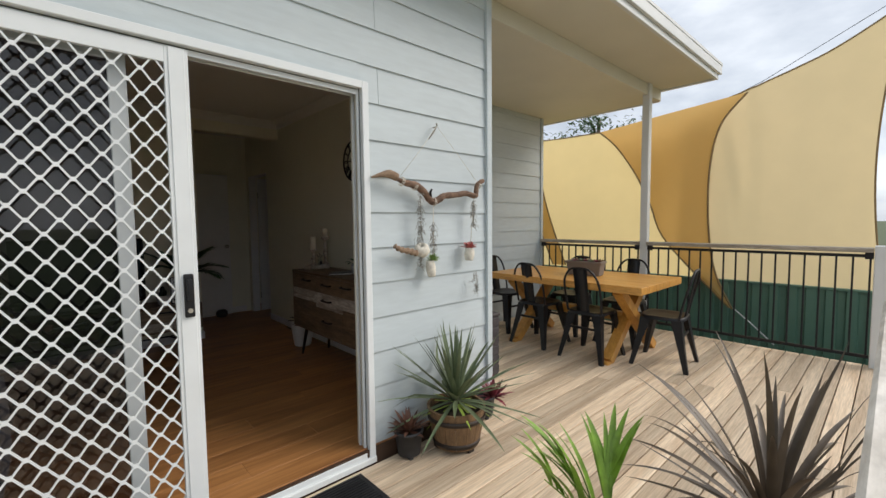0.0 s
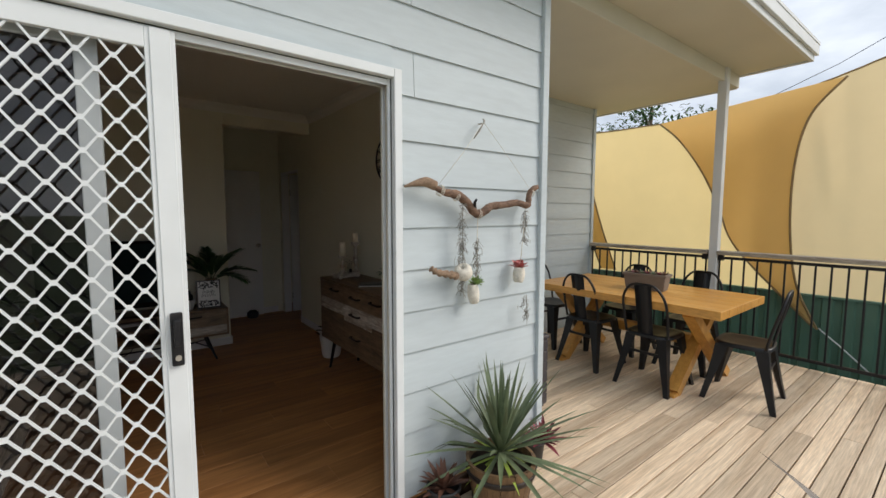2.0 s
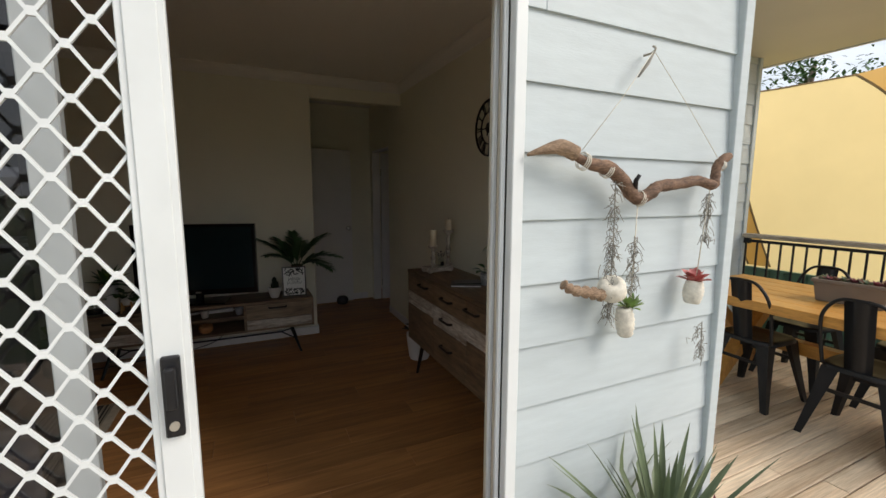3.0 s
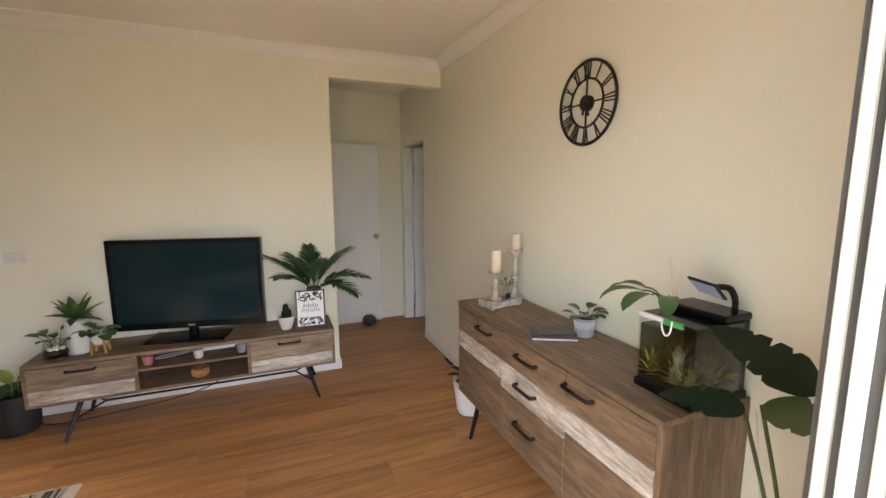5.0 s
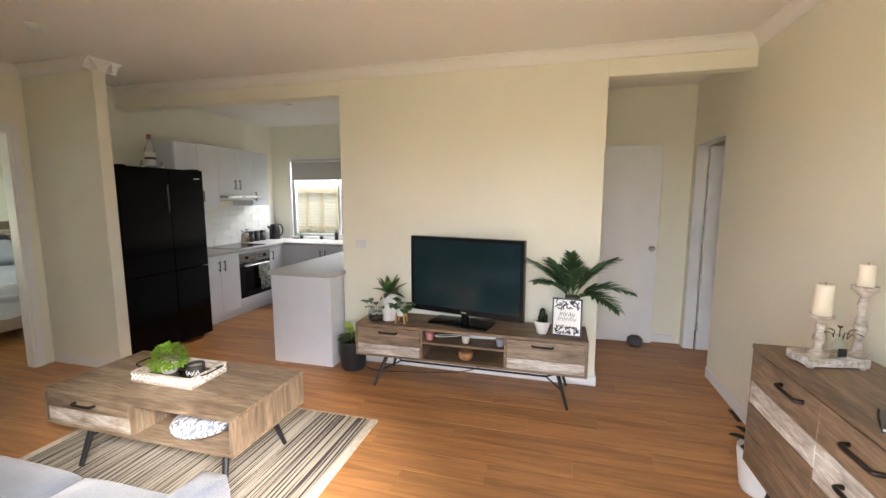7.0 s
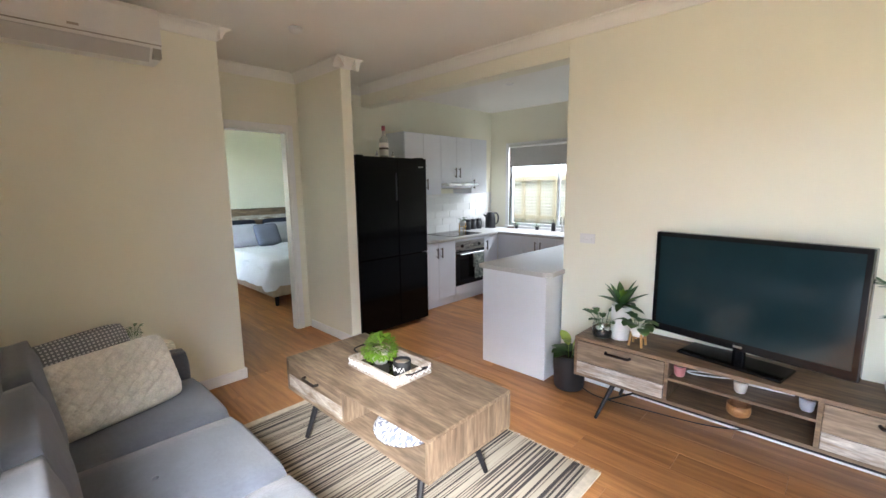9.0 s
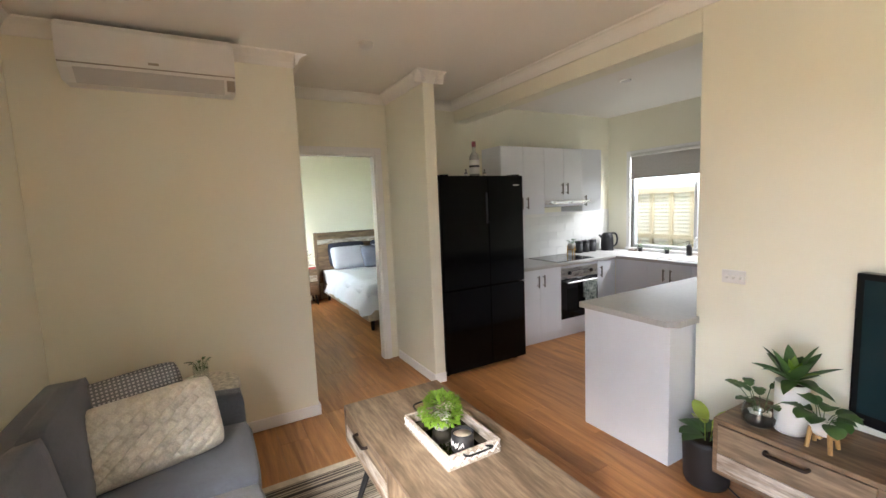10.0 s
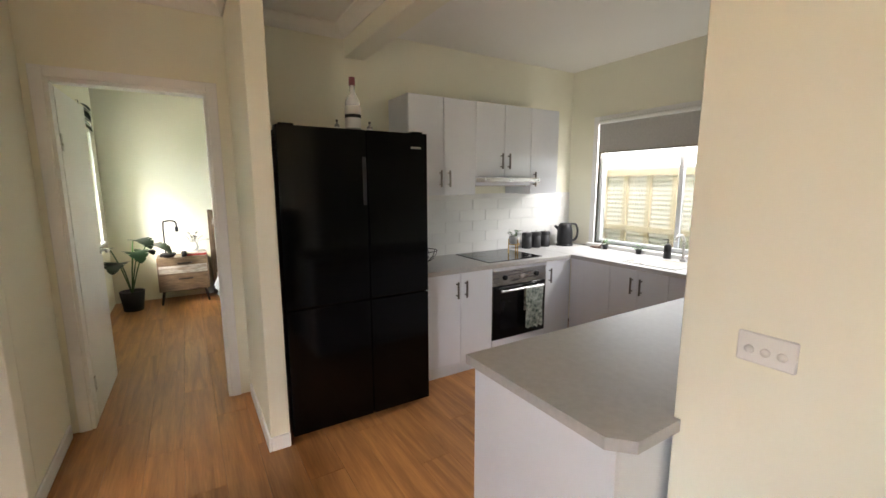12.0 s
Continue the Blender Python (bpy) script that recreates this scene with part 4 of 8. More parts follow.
bmy = rosette(rg, 70, 0.46, 0.029, (-0.12, 1.5), 0.28, (0.0, 0.0, 0.26), 0.5, 0.45, "blade", 0.012)
for v in bmy.verts:
    if v.co.y > 0.185:
        v.co.y = 0.185 + (v.co.y - 0.185) * 0.02
part("yucca_leaves", bmy, LEAFG, tub, "stiff narrow grey-green leaves")
part("yucca_stem", bars(((0, 0, 0.19), (0, 0, 0.28), 0.02, 0.016)), BARK, tub)
part("dry_leaves", rosette(rg, 14, 0.22, 0.02, (-0.5, 0.2), 0.6, (0, 0, 0.24), 0.5), LEAFY, tub, "paler drying lower leaves")


def bromeliad(x, y, r, h, mat, seed, label, lean=0.0):
    rg = random.Random(seed)
    th = thing("potted_bromeliad", x, y, DECK, label=label, category="potted plant", group="bromeliads by the wall")
    part("pot", lathe([(0, 0.012), (r * 0.8, 0.012), (r * 0.82, 0.02), (r, h - 0.02), (r * 1.06, h - 0.02), (r * 1.06, h), (r * 0.95, h), (r * 0.92, h - 0.03), (0, h - 0.03)], 28), PLASTIC, th, "dark plastic pot")
    for k in range(3):
        a = k * 2.1
        part("foot", boxes((r * 0.7 * math.cos(a) - 0.012, r * 0.7 * math.sin(a) - 0.012, 0, r * 0.7 * math.cos(a) + 0.012, r * 0.7 * math.sin(a) + 0.012, 0.014)), PLASTIC, th)
    part("leaves", rosette(rg, 30, 0.155, 0.036, (0.05, 1.35), 0.5, (lean, -lean, h - 0.02), 0.4, 0.3), mat, th)


bromeliad(1.58, 1.765, 0.086, 0.165, LEAFBR, 8, "bronze-leaved bromeliad in a dark plastic pot")
bromeliad(2.30, 1.785, 0.078, 0.16, LEAFR, 9, "red-leaved bromeliad in a dark plastic pot", 0.05)

# foreground pots on the deck
cord = thing("potted_cordyline", 1.86, 0.03, DECK, label="dark purple cordyline with long arching leaves in a pot", category="potted plant")
part("pot", lathe([(0, 0.0), (0.12, 0.0), (0.16, 0.26), (0.175, 0.26), (0.175, 0.29), (0.155, 0.29), (0.15, 0.25), (0, 0.25)], 28), PLASTIC, cord)
rg = random.Random(21)
part("stem", bars(((0, 0, 0.25), (0, 0, 0.36), 0.022, 0.018)), BARK, cord)
bmc = merge(rosette(rg, 44, 0.66, 0.033, (0.15, 1.5), 1.35, (0, 0, 0.345), 0.5, 0.4, "blade", 0.015, 11), rosette(rg, 20, 0.5, 0.03, (-0.3, 0.5), 0.8, (0, 0, 0.34), 0.5, 0.4, "blade", 0.015, 9))
for v in bmc.verts:
    if v.co.y < -0.16:
        v.co.y = -0.16 + (v.co.y + 0.16) * 0.5
part("leaves", bmc, LEAFP, cord)
palm_th = thing("potted_palm", 1.60, 0.50, DECK, label="young bright green palm with fine leaflets in a pot", category="potted plant")
part("pot", lathe([(0, 0.0), (0.09, 0.0), (0.12, 0.2), (0.13, 0.2), (0.13, 0.22), (0.115, 0.22), (0.11, 0.19), (0, 0.19)], 28), PLASTIC, palm_th)
rg = random.Random(4)
for head, rise, L in ((2.5, 0.75, 0.36), (1.9, 0.95, 0.34), (0.4, 1.1, 0.3)):
    pts = [Vector((0, 0, 0.19)) + Vector((math.cos(head) * math.cos(rise), math.sin(head) * math.cos(rise), math.sin(rise))) * L * t / 10 for t in range(11)]
    fr = part("frond", tube(pts, 0.006, 6, 0.4), LEAFB, palm_th)
    for k in range(9):
        p0 = pts[2 + int(k * 8 / 9)]
        bml = bmesh.new()
        blade(bml, p0, head + rg.uniform(-0.9, 0.9), 1.25 + rg.uniform(-0.2, 0.15) - 0.03 * k, 0.40 - 0.018 * k, 0.034, 0.6, 7, 0.4)
        part("leaflet", bml, LEAFB, fr)

# ---- wicker storage box ----
box_th = thing("planter_box", 2.765, 2.36, DECK, label="tall dark brown wicker-look planter box", category="planter")
WICK = material("dark_wicker", (0.045, 0.038, 0.04), 0.6, vary=0.3, scale=40, bump=0.5, bump_scale=120)
part("body", boxes((-0.30, -0.14, 0.02, 0.235, 0.14, 0.58), bevel=0.012), WICK, box_th)
for k in range(6):
    part("panel", boxes((-0.28, -0.148, 0.04 + k * 0.088, 0.225, -0.14, 0.118 + k * 0.088), bevel=0.003), WICK, box_th)
    part("panel", boxes((0.235, -0.12, 0.04 + k * 0.088, 0.243, 0.12, 0.118 + k * 0.088), bevel=0.003), WICK, box_th)
part("rim", boxes((-0.30, -0.15, 0.57, 0.245, 0.15, 0.60), bevel=0.008), WICK, box_th)
part("base", boxes((-0.28, -0.12, 0.0, 0.22, 0.12, 0.02)), WICK, box_th)

# ---- dining table and chairs ----
OAK = wood("oiled_pine_table", (0.70, 0.36, 0.09), (0.54, 0.25, 0.05), "y", rough=0.4, scale=2.5, streak=0.2, coat=0.15, bump=0.08)
OAKZ = wood("oiled_pine_leg", (0.70, 0.36, 0.09), (0.54, 0.25, 0.05), "z", rough=0.4, scale=2.5, streak=0.2, coat=0.15, bump=0.08)
TX0, TX1, TY0, TY1, TH = 3.96, 5.02, 1.33, 3.19, 0.81
table = thing("dining_table", (TX0 + TX1) / 2, (TY0 + TY1) / 2, DECK, label="honey-coloured timber dining table with crossed legs", category="dining table")
hw, hl = (TX1 - TX0) / 2, (TY1 - TY0) / 2
for k in range(6):
    xa = -hw + k * 2 * hw / 6
    part("top_board", boxes((xa + 0.0006, -hl, TH - 0.072, xa + 2 * hw / 6 - 0.0006, hl, TH), bevel=0.004), OAK, table)
for s in (-1, 1):
    yy = s * (hl - 0.36)
    bm = bmesh.new()
    beam(bm, (-0.44, yy, 0.02), (0.40, yy, TH - 0.075), 0.10, 0.085)
    part("cross_leg", bm, OAKZ, table)
    bm = bmesh.new()
    beam(bm, (0.44, yy + s * 0.088, 0.02), (-0.40, yy + s * 0.088, TH - 0.075), 0.10, 0.085)
    part("cross_leg", bm, OAKZ, table)
    part("foot_pad", boxes((-0.52, yy - 0.045, 0, -0.38, yy + 0.045, 0.03)), OAKZ, table)
part("stretcher", boxes((-0.045, -hl + 0.40, 0.35, 0.045, hl - 0.40, 0.45), bevel=0.004), OAK, table)

CHAIRM = material("black_chair_enamel", (0.010, 0.010, 0.012), 0.4, metal=0.0, vary=0.25, scale=10, spec=0.35)


def metal_chair():
    """A pressed steel cafe chair facing +y, its seat 0.46 m up."""
    ch = thing("metal_chair", 0, 0, 0, label="black pressed-steel cafe chair at the dining table", category="chair", group="chairs round the table")
    hs = 0.46
    bm = bmesh.new()
    n = 20
    rings = []
    for sc, z in ((1.0, hs - 0.03), (1.0, hs - 0.008), (0.97, hs), (0.80, hs - 0.004), (0.4, hs - 0.012)):
        ring = []
        for k in range(n):
            a = 2 * math.pi * k / n
            c, s = math.cos(a), math.sin(a)
            r = 0.185 / max(abs(c), abs(s)) ** 0.8
            ring.append(bm.verts.new((c * r * sc, s * r * sc, z)))
        rings.append(ring)
    for a, b in zip(rings, rings[1:]):
        for k in range(n):
            bm.faces.new((a[k], a[(k + 1) % n], b[(k + 1) % n], b[k])).smooth = True
    bm.faces.new(rings[-1])
    part("seat", bm, CHAIRM, ch)
    for sx in (-1, 1):
        for sy in (-1, 1):
            bm = bmesh.new()
            rows = []
            for t, w in ((0.0, 0.075), (0.3, 0.055), (0.7, 0.036), (1.0, 0.026)):
                x, y, z = sx * (0.155 + 0.065 * t ** 1.2), sy * (0.155 + 0.075 * t ** 1.2), hs - 0.02 - (hs - 0.02) * t
                rows.append([bm.verts.new((x + sx * 0.012, y + sy * 0.012, z)), bm.verts.new((x - sx * w, y + sy * 0.010, z)), bm.verts.new((x - sx * w * 0.6, y - sy * w * 0.6, z)), bm.verts.new((x + sx * 0.010, y - sy * w, z))])
            for a, b in zip(rows, rows[1:]):
                for q in range(4):
                    bm.faces.new((a[q], a[(q + 1) % 4], b[(q + 1) % 4], b[q]))
            bm.faces.new(rows[0]), bm.faces.new(rows[-1])
            part("leg", bm, CHAIRM, ch)
    for a, b in (((-0.17, -0.17, 0.30), (0.17, -0.17, 0.30)), ((-0.17, 0.17, 0.30), (0.17, 0.17, 0.30))):
        bm = bmesh.new()
        beam(bm, a, b, 0.012, 0.022)
        part("brace", bm, CHAIRM, ch)
    # bent tube back with a flat splat
    hoop = curve_points([(-0.17, -0.15, hs - 0.01), (-0.178, -0.185, hs + 0.15), (-0.168, -0.225, hs + 0.30), (-0.10, -0.245, hs + 0.40), (0, -0.25, hs + 0.418), (0.10, -0.245, hs + 0.40), (0.168, -0.225, hs + 0.30), (0.178, -0.185, hs + 0.15), (0.17, -0.15, hs - 0.01)], 6)
    part("back_hoop", tube(hoop, 0.0105, 8), CHAIRM, ch)
    bm = bmesh.new()
    rows = []
    for t in [k / 8 for k in range(9)]:
        y = -0.165 - 0.085 * t
        z = hs - 0.01 + 0.425 * t
        w = 0.062 + 0.008 * t
        rows.append([bm.verts.new((-w, y, z)), bm.verts.new((0, y - 0.010, z)), bm.verts.new((w, y, z)), bm.verts.new((0, y - 0.006, z))])
    for a, b in zip(rows, rows[1:]):
        for q in range(4):
            bm.faces.new((a[q], a[(q + 1) % 4], b[(q + 1) % 4], b[q])).smooth = True
    part("splat", bm, CHAIRM, ch)
    return ch


chair = metal_chair()
CS = 1.09
spots = [(4.17, 1.92, -90), (4.21, 2.60, -92), (4.93, 1.92, 90), (4.93, 2.62, 88), (4.46, 3.30, 176), (4.47, 1.30, 6)]
for k, (x, y, rz) in enumerate(spots):
    m = pose(x, y, DECK, 0, 0, rz)
    if k == 0:
        chair.scale = (CS, CS, CS)
        chair.matrix_basis = m @ Matrix.Diagonal((CS, CS, CS, 1))
    else:
        copy_thing(chair, m)
trough = thing("planter_trough", 4.50, 2.18, DECK + TH, rz=6, label="taupe rectangular planter of succulents on the table", category="planter")
TAUPE = material("taupe_plastic", (0.19, 0.155, 0.13), 0.55, vary=0.1)
bm = boxes((-0.085, -0.20, 0.0, 0.085, 0.20, 0.15))
for v in bm.verts:
    if v.co.z < 0.01:
        v.co.x *= 0.82
        v.co.y *= 0.9
bmesh.ops.bevel(bm, geom=bm.edges[:], offset=0.006, segments=2, affect="EDGES")
part("trough", bm, TAUPE, trough)
part("rim", boxes((-0.095, -0.21, 0.14, -0.075, 0.21, 0.165), (0.075, -0.21, 0.14, 0.095, 0.21, 0.165), (-0.075, -0.21, 0.14, 0.075, -0.19, 0.165), (-0.075, 0.19, 0.14, 0.075, 0.21, 0.165), bevel=0.003), TAUPE, trough)
rg = random.Random(2)
for k in range(9):
    part("succulent", rosette(rg, 12, 0.05, 0.022, (0.2, 1.2), 0.3, (rg.uniform(-0.04, 0.04), -0.16 + k * 0.04, 0.15), shape="oval", nseg=3), (LEAFBR, LEAFR, LEAFG)[k % 3], trough)


# ---- living room ----
OAKG = wood("grey_brown_oak", (0.30, 0.205, 0.125), (0.13, 0.082, 0.05), "x", rough=0.5, scale=1.5, streak=0.35, squeeze=8.0, bump=0.12, warp=1.4)
OAKGY = wood("grey_brown_oak_y", (0.30, 0.205, 0.125), (0.13, 0.082, 0.05), "y", rough=0.5, scale=1.5, streak=0.35, squeeze=8.0, bump=0.12, warp=1.4)
OAKGZ = wood("grey_brown_oak_z", (0.30, 0.205, 0.125), (0.13, 0.082, 0.05), "z", rough=0.5, scale=1.5, streak=0.35, squeeze=8.0, bump=0.12, warp=1.4)
OAKL = wood("light_table_oak", (0.38, 0.285, 0.19), (0.155, 0.105, 0.068), "x", rough=0.48, scale=1.5, streak=0.35, squeeze=7.0, bump=0.12, warp=1.6)
OAKLY = wood("light_table_oak_end", (0.38, 0.285, 0.19), (0.155, 0.105, 0.068), "z", rough=0.48, scale=1.5, streak=0.35, squeeze=7.0, bump=0.12, warp=1.6)
WASH = wood("whitewashed_timber", (0.74, 0.70, 0.63), (0.30, 0.22, 0.155), "x", rough=0.7, scale=3.0, streak=0.3, squeeze=6.0, bump=0.3, warp=1.5)
WASHY = wood("whitewashed_timber_y", (0.74, 0.70, 0.63), (0.30, 0.22, 0.155), "y", rough=0.7, scale=3.0, streak=0.3, squeeze=6.0, bump=0.3, warp=1.5)
HANDLE = material("dark_bronze_handle", (0.03, 0.02, 0.016), 0.4, metal=0.4, vary=0.2)
CERAMW = material("white_ceramic", (0.78, 0.77, 0.74), 0.3, vary=0.04)
CERAMK = material("matt_black_ceramic", (0.022, 0.022, 0.024), 0.55, vary=0.15)
CHROME = material("brushed_steel", (0.55, 0.54, 0.52), 0.28, metal=1.0, vary=0.06, stretch=(1, 1, 8))
PINEL = wood("pale_pine", (0.60, 0.36, 0.14), (0.46, 0.25, 0.09), "z", rough=0.5, scale=8)
TVBEZ = material("gloss_black_plastic", (0.008, 0.008, 0.009), 0.14, vary=0.1, spec=0.25)
TVSCR = material("dark_screen_glass", (0.010, 0.026, 0.032), 0.13, vary=0.06)
WAX = material("ivory_wax", (0.78, 0.70, 0.55), 0.5, vary=0.05)
INK = material("black_print", (0.02, 0.02, 0.02), 0.6, vary=0.1)
GLASSV = glass("vase_glass", (0.95, 0.97, 0.96))
CORDW = material("white_cable", (0.75, 0.74, 0.72), 0.4, vary=0.05)


def pull(parent, x, y, z, length, axis, out):
    """A dark bar handle on two posts; axis: along x or y; out: the way it stands off."""
    ox, oy = out
    a = Vector((1, 0, 0)) if axis == "x" else Vector((0, 1, 0))
    c = Vector((x, y, z))
    o = Vector((ox, oy, 0))
    e1, e2 = c - a * length / 2, c + a * length / 2
    pts = curve_points([e1, e1 + o * 0.02 + a * 0.004, e1 + o * 0.028 + a * 0.02, e2 + o * 0.028 - a * 0.02, e2 + o * 0.02 - a * 0.004, e2], 4)
    part("handle", tube(pts, 0.0085, 8), HANDLE, parent, "dark bronze handle")


# television unit
unit = thing("tv_unit", 0.23, 4.865, 0, label="low grey-brown timber television unit with whitewashed drawer bands", category="tv unit")
U0, U1, UD, UB, UT = -0.925, 0.924, 0.392, 0.228, 0.504
part("top", boxes((U0, 0.0, UT - 0.022, U1, UD, UT), bevel=0.002), OAKG, unit)
part("bottom", boxes((U0, 0.0, UB, U1, UD, UB + 0.02), bevel=0.002), OAKG, unit)
for xa in (U0, U1 - 0.02, -0.359, 0.315):
    part("side", boxes((xa, 0.0, UB + 0.02, xa + 0.02, UD, UT - 0.022)), OAKG, unit)
part("back", boxes((U0 + 0.02, UD - 0.012, UB + 0.02, U1 - 0.02, UD - 0.002, UT - 0.022)), OAKG, unit)
part("shelf", boxes((-0.339, 0.006, 0.371, 0.315, UD - 0.012, 0.386)), OAKG, unit)
for xa, xb in ((U0 + 0.022, -0.361), (0.337, U1 - 0.022)):
    dr = part("drawer", boxes((xa, -0.004, 0.337, xb, 0.014, UT - 0.026), bevel=0.002), OAKL, unit)
    part("band", boxes((xa, -0.005, UB + 0.022, xb, 0.014, 0.335), bevel=0.002), WASH, dr, "whitewashed timber band")
    pull(dr, (xa + xb) / 2 + (0.0 if xa < 0 else -0.02), -0.004, 0.443, 0.15, "x", (0, -1))
for sx, tx, fx in ((-1, -0.665, -0.735), (1, 0.715, 0.79)):
    for ty, fy in ((0.05, -0.06), (0.33, 0.36)):
        part("leg", bars(((tx, ty, UB), (fx, fy, 0.0), 0.016, 0.010)), BLACKM, unit)
    part("leg_brace", bars(((fx * 0.5 + tx * 0.5, 0.0, 0.115), (fx - sx * 0.16, 0.15, 0.15), 0.006), ((fx * 0.5 + tx * 0.5, 0.34, 0.115), (fx - sx * 0.16, 0.15, 0.15), 0.006)), BLACKM, unit)
part("stretcher", bars(((-0.575, 0.15, 0.15), (0.63, 0.15, 0.15), 0.008)), BLACKM, unit)

# television
tv = thing("television", 0.183, 5.10, UT, rz=-11, label="large black flat-screen television on a flat stand", category="television")
part("stand_base", boxes((-0.27, -0.15, 0.0, 0.25, 0.085, 0.014), bevel=0.006), TVBEZ, tv)
part("neck", bars(((0, 0.02, 0.014), (0, 0.02, 0.12), 0.032), n=20), TVBEZ, tv)
part("body", boxes((-0.502, -0.012, 0.064, 0.502, 0.045, 0.711), bevel=0.008, seg=2), TVBEZ, tv)
part("screen", boxes((-0.473, -0.0165, 0.113, 0.473, -0.0125, 0.684), bevel=0.001), TVSCR, tv)
part("badge", boxes((-0.022, -0.0165, 0.082, 0.022, -0.0125, 0.093)), CHROME, tv)


def small_pot(name, x, y, z, r, h, mat, label, lip=0.0, foot=0.75):
    th = thing(name, x, y, z, label=label, category="potted plant")
    part("pot", lathe([(0, 0), (r * foot, 0), (r * (foot + 0.08), h * 0.08), (r, h * 0.85), (r + lip, h * 0.9), (r + lip, h), (r * 0.9, h), (r * 0.86, h * 0.86), (0, h * 0.86)], 28), mat, th)
    part("soil", lathe([(0, h * 0.9), (r * 0.87, h * 0.89), (r * 0.87, h * 0.87)], 20), SOIL, th)
    return th


def leafy(th, rg, n, z, L, w, shape, mat, rises=(0.3, 1.3), stem=0.08, droop=0.9, spread=0.02, slits=0, name="leaf"):
    """Broad leaves on stalks."""
    for i in range(n):
        head = i * 2.4 + rg.uniform(-0.3, 0.3)
        rise = rg.uniform(*rises)
        s = stem * rg.uniform(0.7, 1.3)
        tip = Vector((math.cos(head) * math.cos(rise) * s, math.sin(head) * math.cos(rise) * s, z + math.sin(rise) * s))
        b0 = Vector((spread * math.cos(head), spread * math.sin(head), z - 0.01))
        bm = merge(tube(curve_points([b0, b0.lerp(tip, 0.5) + Vector((0, 0, s * 0.12)), tip], 3), max(0.0018, L * 0.012), 5))
        blade(bm, tip, head + rg.uniform(-0.3, 0.3), rise * 0.55, L * rg.uniform(0.8, 1.15), w * rg.uniform(0.85, 1.1), droop, 7, 0.22, shape, slits)
        part(name, bm, mat, th)


rg = random.Random(31)
agave = small_pot("potted_agave", -0.451, 5.019, UT, 0.062, 0.225, CERAMW, "green agave in a tall white ceramic pot", foot=0.92)
part("leaves", rosette(rg, 17, 0.175, 0.062, (0.05, 1.2), 0.7, (0, 0, 0.23), 0.3, 0.35, "blade", 0.012), LEAF, agave)
part("heart_leaves", rosette(rg, 8, 0.11, 0.045, (0.7, 1.4), 0.3, (0, 0, 0.235), 0.3, 0.35, "blade", 0.008), LEAFB, agave, "bright young centre leaves")
terr = thing("glass_terrarium", -0.547, 4.961, UT, label="round glass jar of black pebbles with a swiss cheese vine", category="potted plant")
part("jar", lathe([(0, 0.002), (0.05, 0.002), (0.066, 0.02), (0.070, 0.06), (0.060, 0.105), (0.056, 0.112), (0.053, 0.108), (0.056, 0.10), (0.066, 0.058), (0.062, 0.022), (0.0, 0.008)], 28), GLASSV, terr)
part("pebbles", lathe([(0, 0.009), (0.055, 0.012), (0.062, 0.028), (0.063, 0.05), (0, 0.058)], 18), CERAMK, terr, "black pebble filling")
for k in range(9):
    bmq = bmesh.new()
    bmesh.ops.create_icosphere(bmq, subdivisions=1, radius=0.013, matrix=pose(0.035 * math.cos(k * 2.4), 0.035 * math.sin(k * 2.4), 0.06 + 0.004 * (k % 3)) @ Matrix.Diagonal((1, 1, 0.7, 1)))
    part("white_stone", bmq, CERAMW, terr)
leafy(terr, rg, 10, 0.06, 0.08, 0.055, "oval", LEAF, (0.7, 1.35), 0.10, 0.8, slits=3)
stand = thing("plant_on_stand", -0.325, 4.971, UT, label="round-leaved peperomia in a white pot on a wooden stand", category="potted plant")
for k in range(4):
    a = math.pi / 4 + k * math.pi / 2
    part("stand_leg", bars(((0.042 * math.cos(a), 0.042 * math.sin(a), 0.09), (0.055 * math.cos(a), 0.055 * math.sin(a), 0.0), 0.009, 0.008)), PINEL, stand)
part("stand_cross", merge(boxes((-0.04, -0.006, 0.05, 0.04, 0.006, 0.062)), boxes((-0.006, -0.04, 0.05, 0.006, 0.04, 0.062))), PINEL, stand)
part("pot", lathe([(0, 0.062), (0.035, 0.062), (0.046, 0.08), (0.05, 0.13), (0.046, 0.13), (0.043, 0.115), (0, 0.115)], 24), CERAMW, stand)
leafy(stand, rg, 11, 0.125, 0.085, 0.07, "oval", LEAF, (0.0, 1.1), 0.05, 1.2)

fp = small_pot("potted_dieffenbachia", -0.845, 5.10, 0.0, 0.118, 0.262, CERAMK, "yellow-green dieffenbachia in a matt black floor pot", foot=0.85)
leafy(fp, rg, 8, 0.25, 0.13, 0.085, "oval", LEAF, (0.3, 0.9), 0.035, 0.9)
leafy(fp, rg, 4, 0.25, 0.14, 0.08, "oval", LEAFY, (0.9, 1.3), 0.085, 0.5)

cact = small_pot("potted_cactus", 0.819, 5.0, UT, 0.062, 0.10, CERAMW, "small green cactus in a round white pot", foot=0.55)
for dx, dy, h, r in ((0, 0, 0.115, 0.022), (0.024, 0.004, 0.07, 0.015), (-0.02, 0.008, 0.055, 0.013)):
    prof = [(0, 0.085)] + [(r * (0.8 + 0.25 * math.sin(math.pi * t)) * math.sqrt(max(0.0, 1 - max(0, t - 0.75) ** 2 * 16)), 0.085 + h * t) for t in [q / 10 for q in range(11)]]
    part("stem", lathe(prof, 12, (dx, dy, 0)), LEAFD, cact)
sign = thing("framed_sign", 0.997, 4.971, UT, rz=-4, label="small framed word print with a black and white leaf border", category="picture frame")
tilt = pose(0, 0, 0, -8, 0, 0)
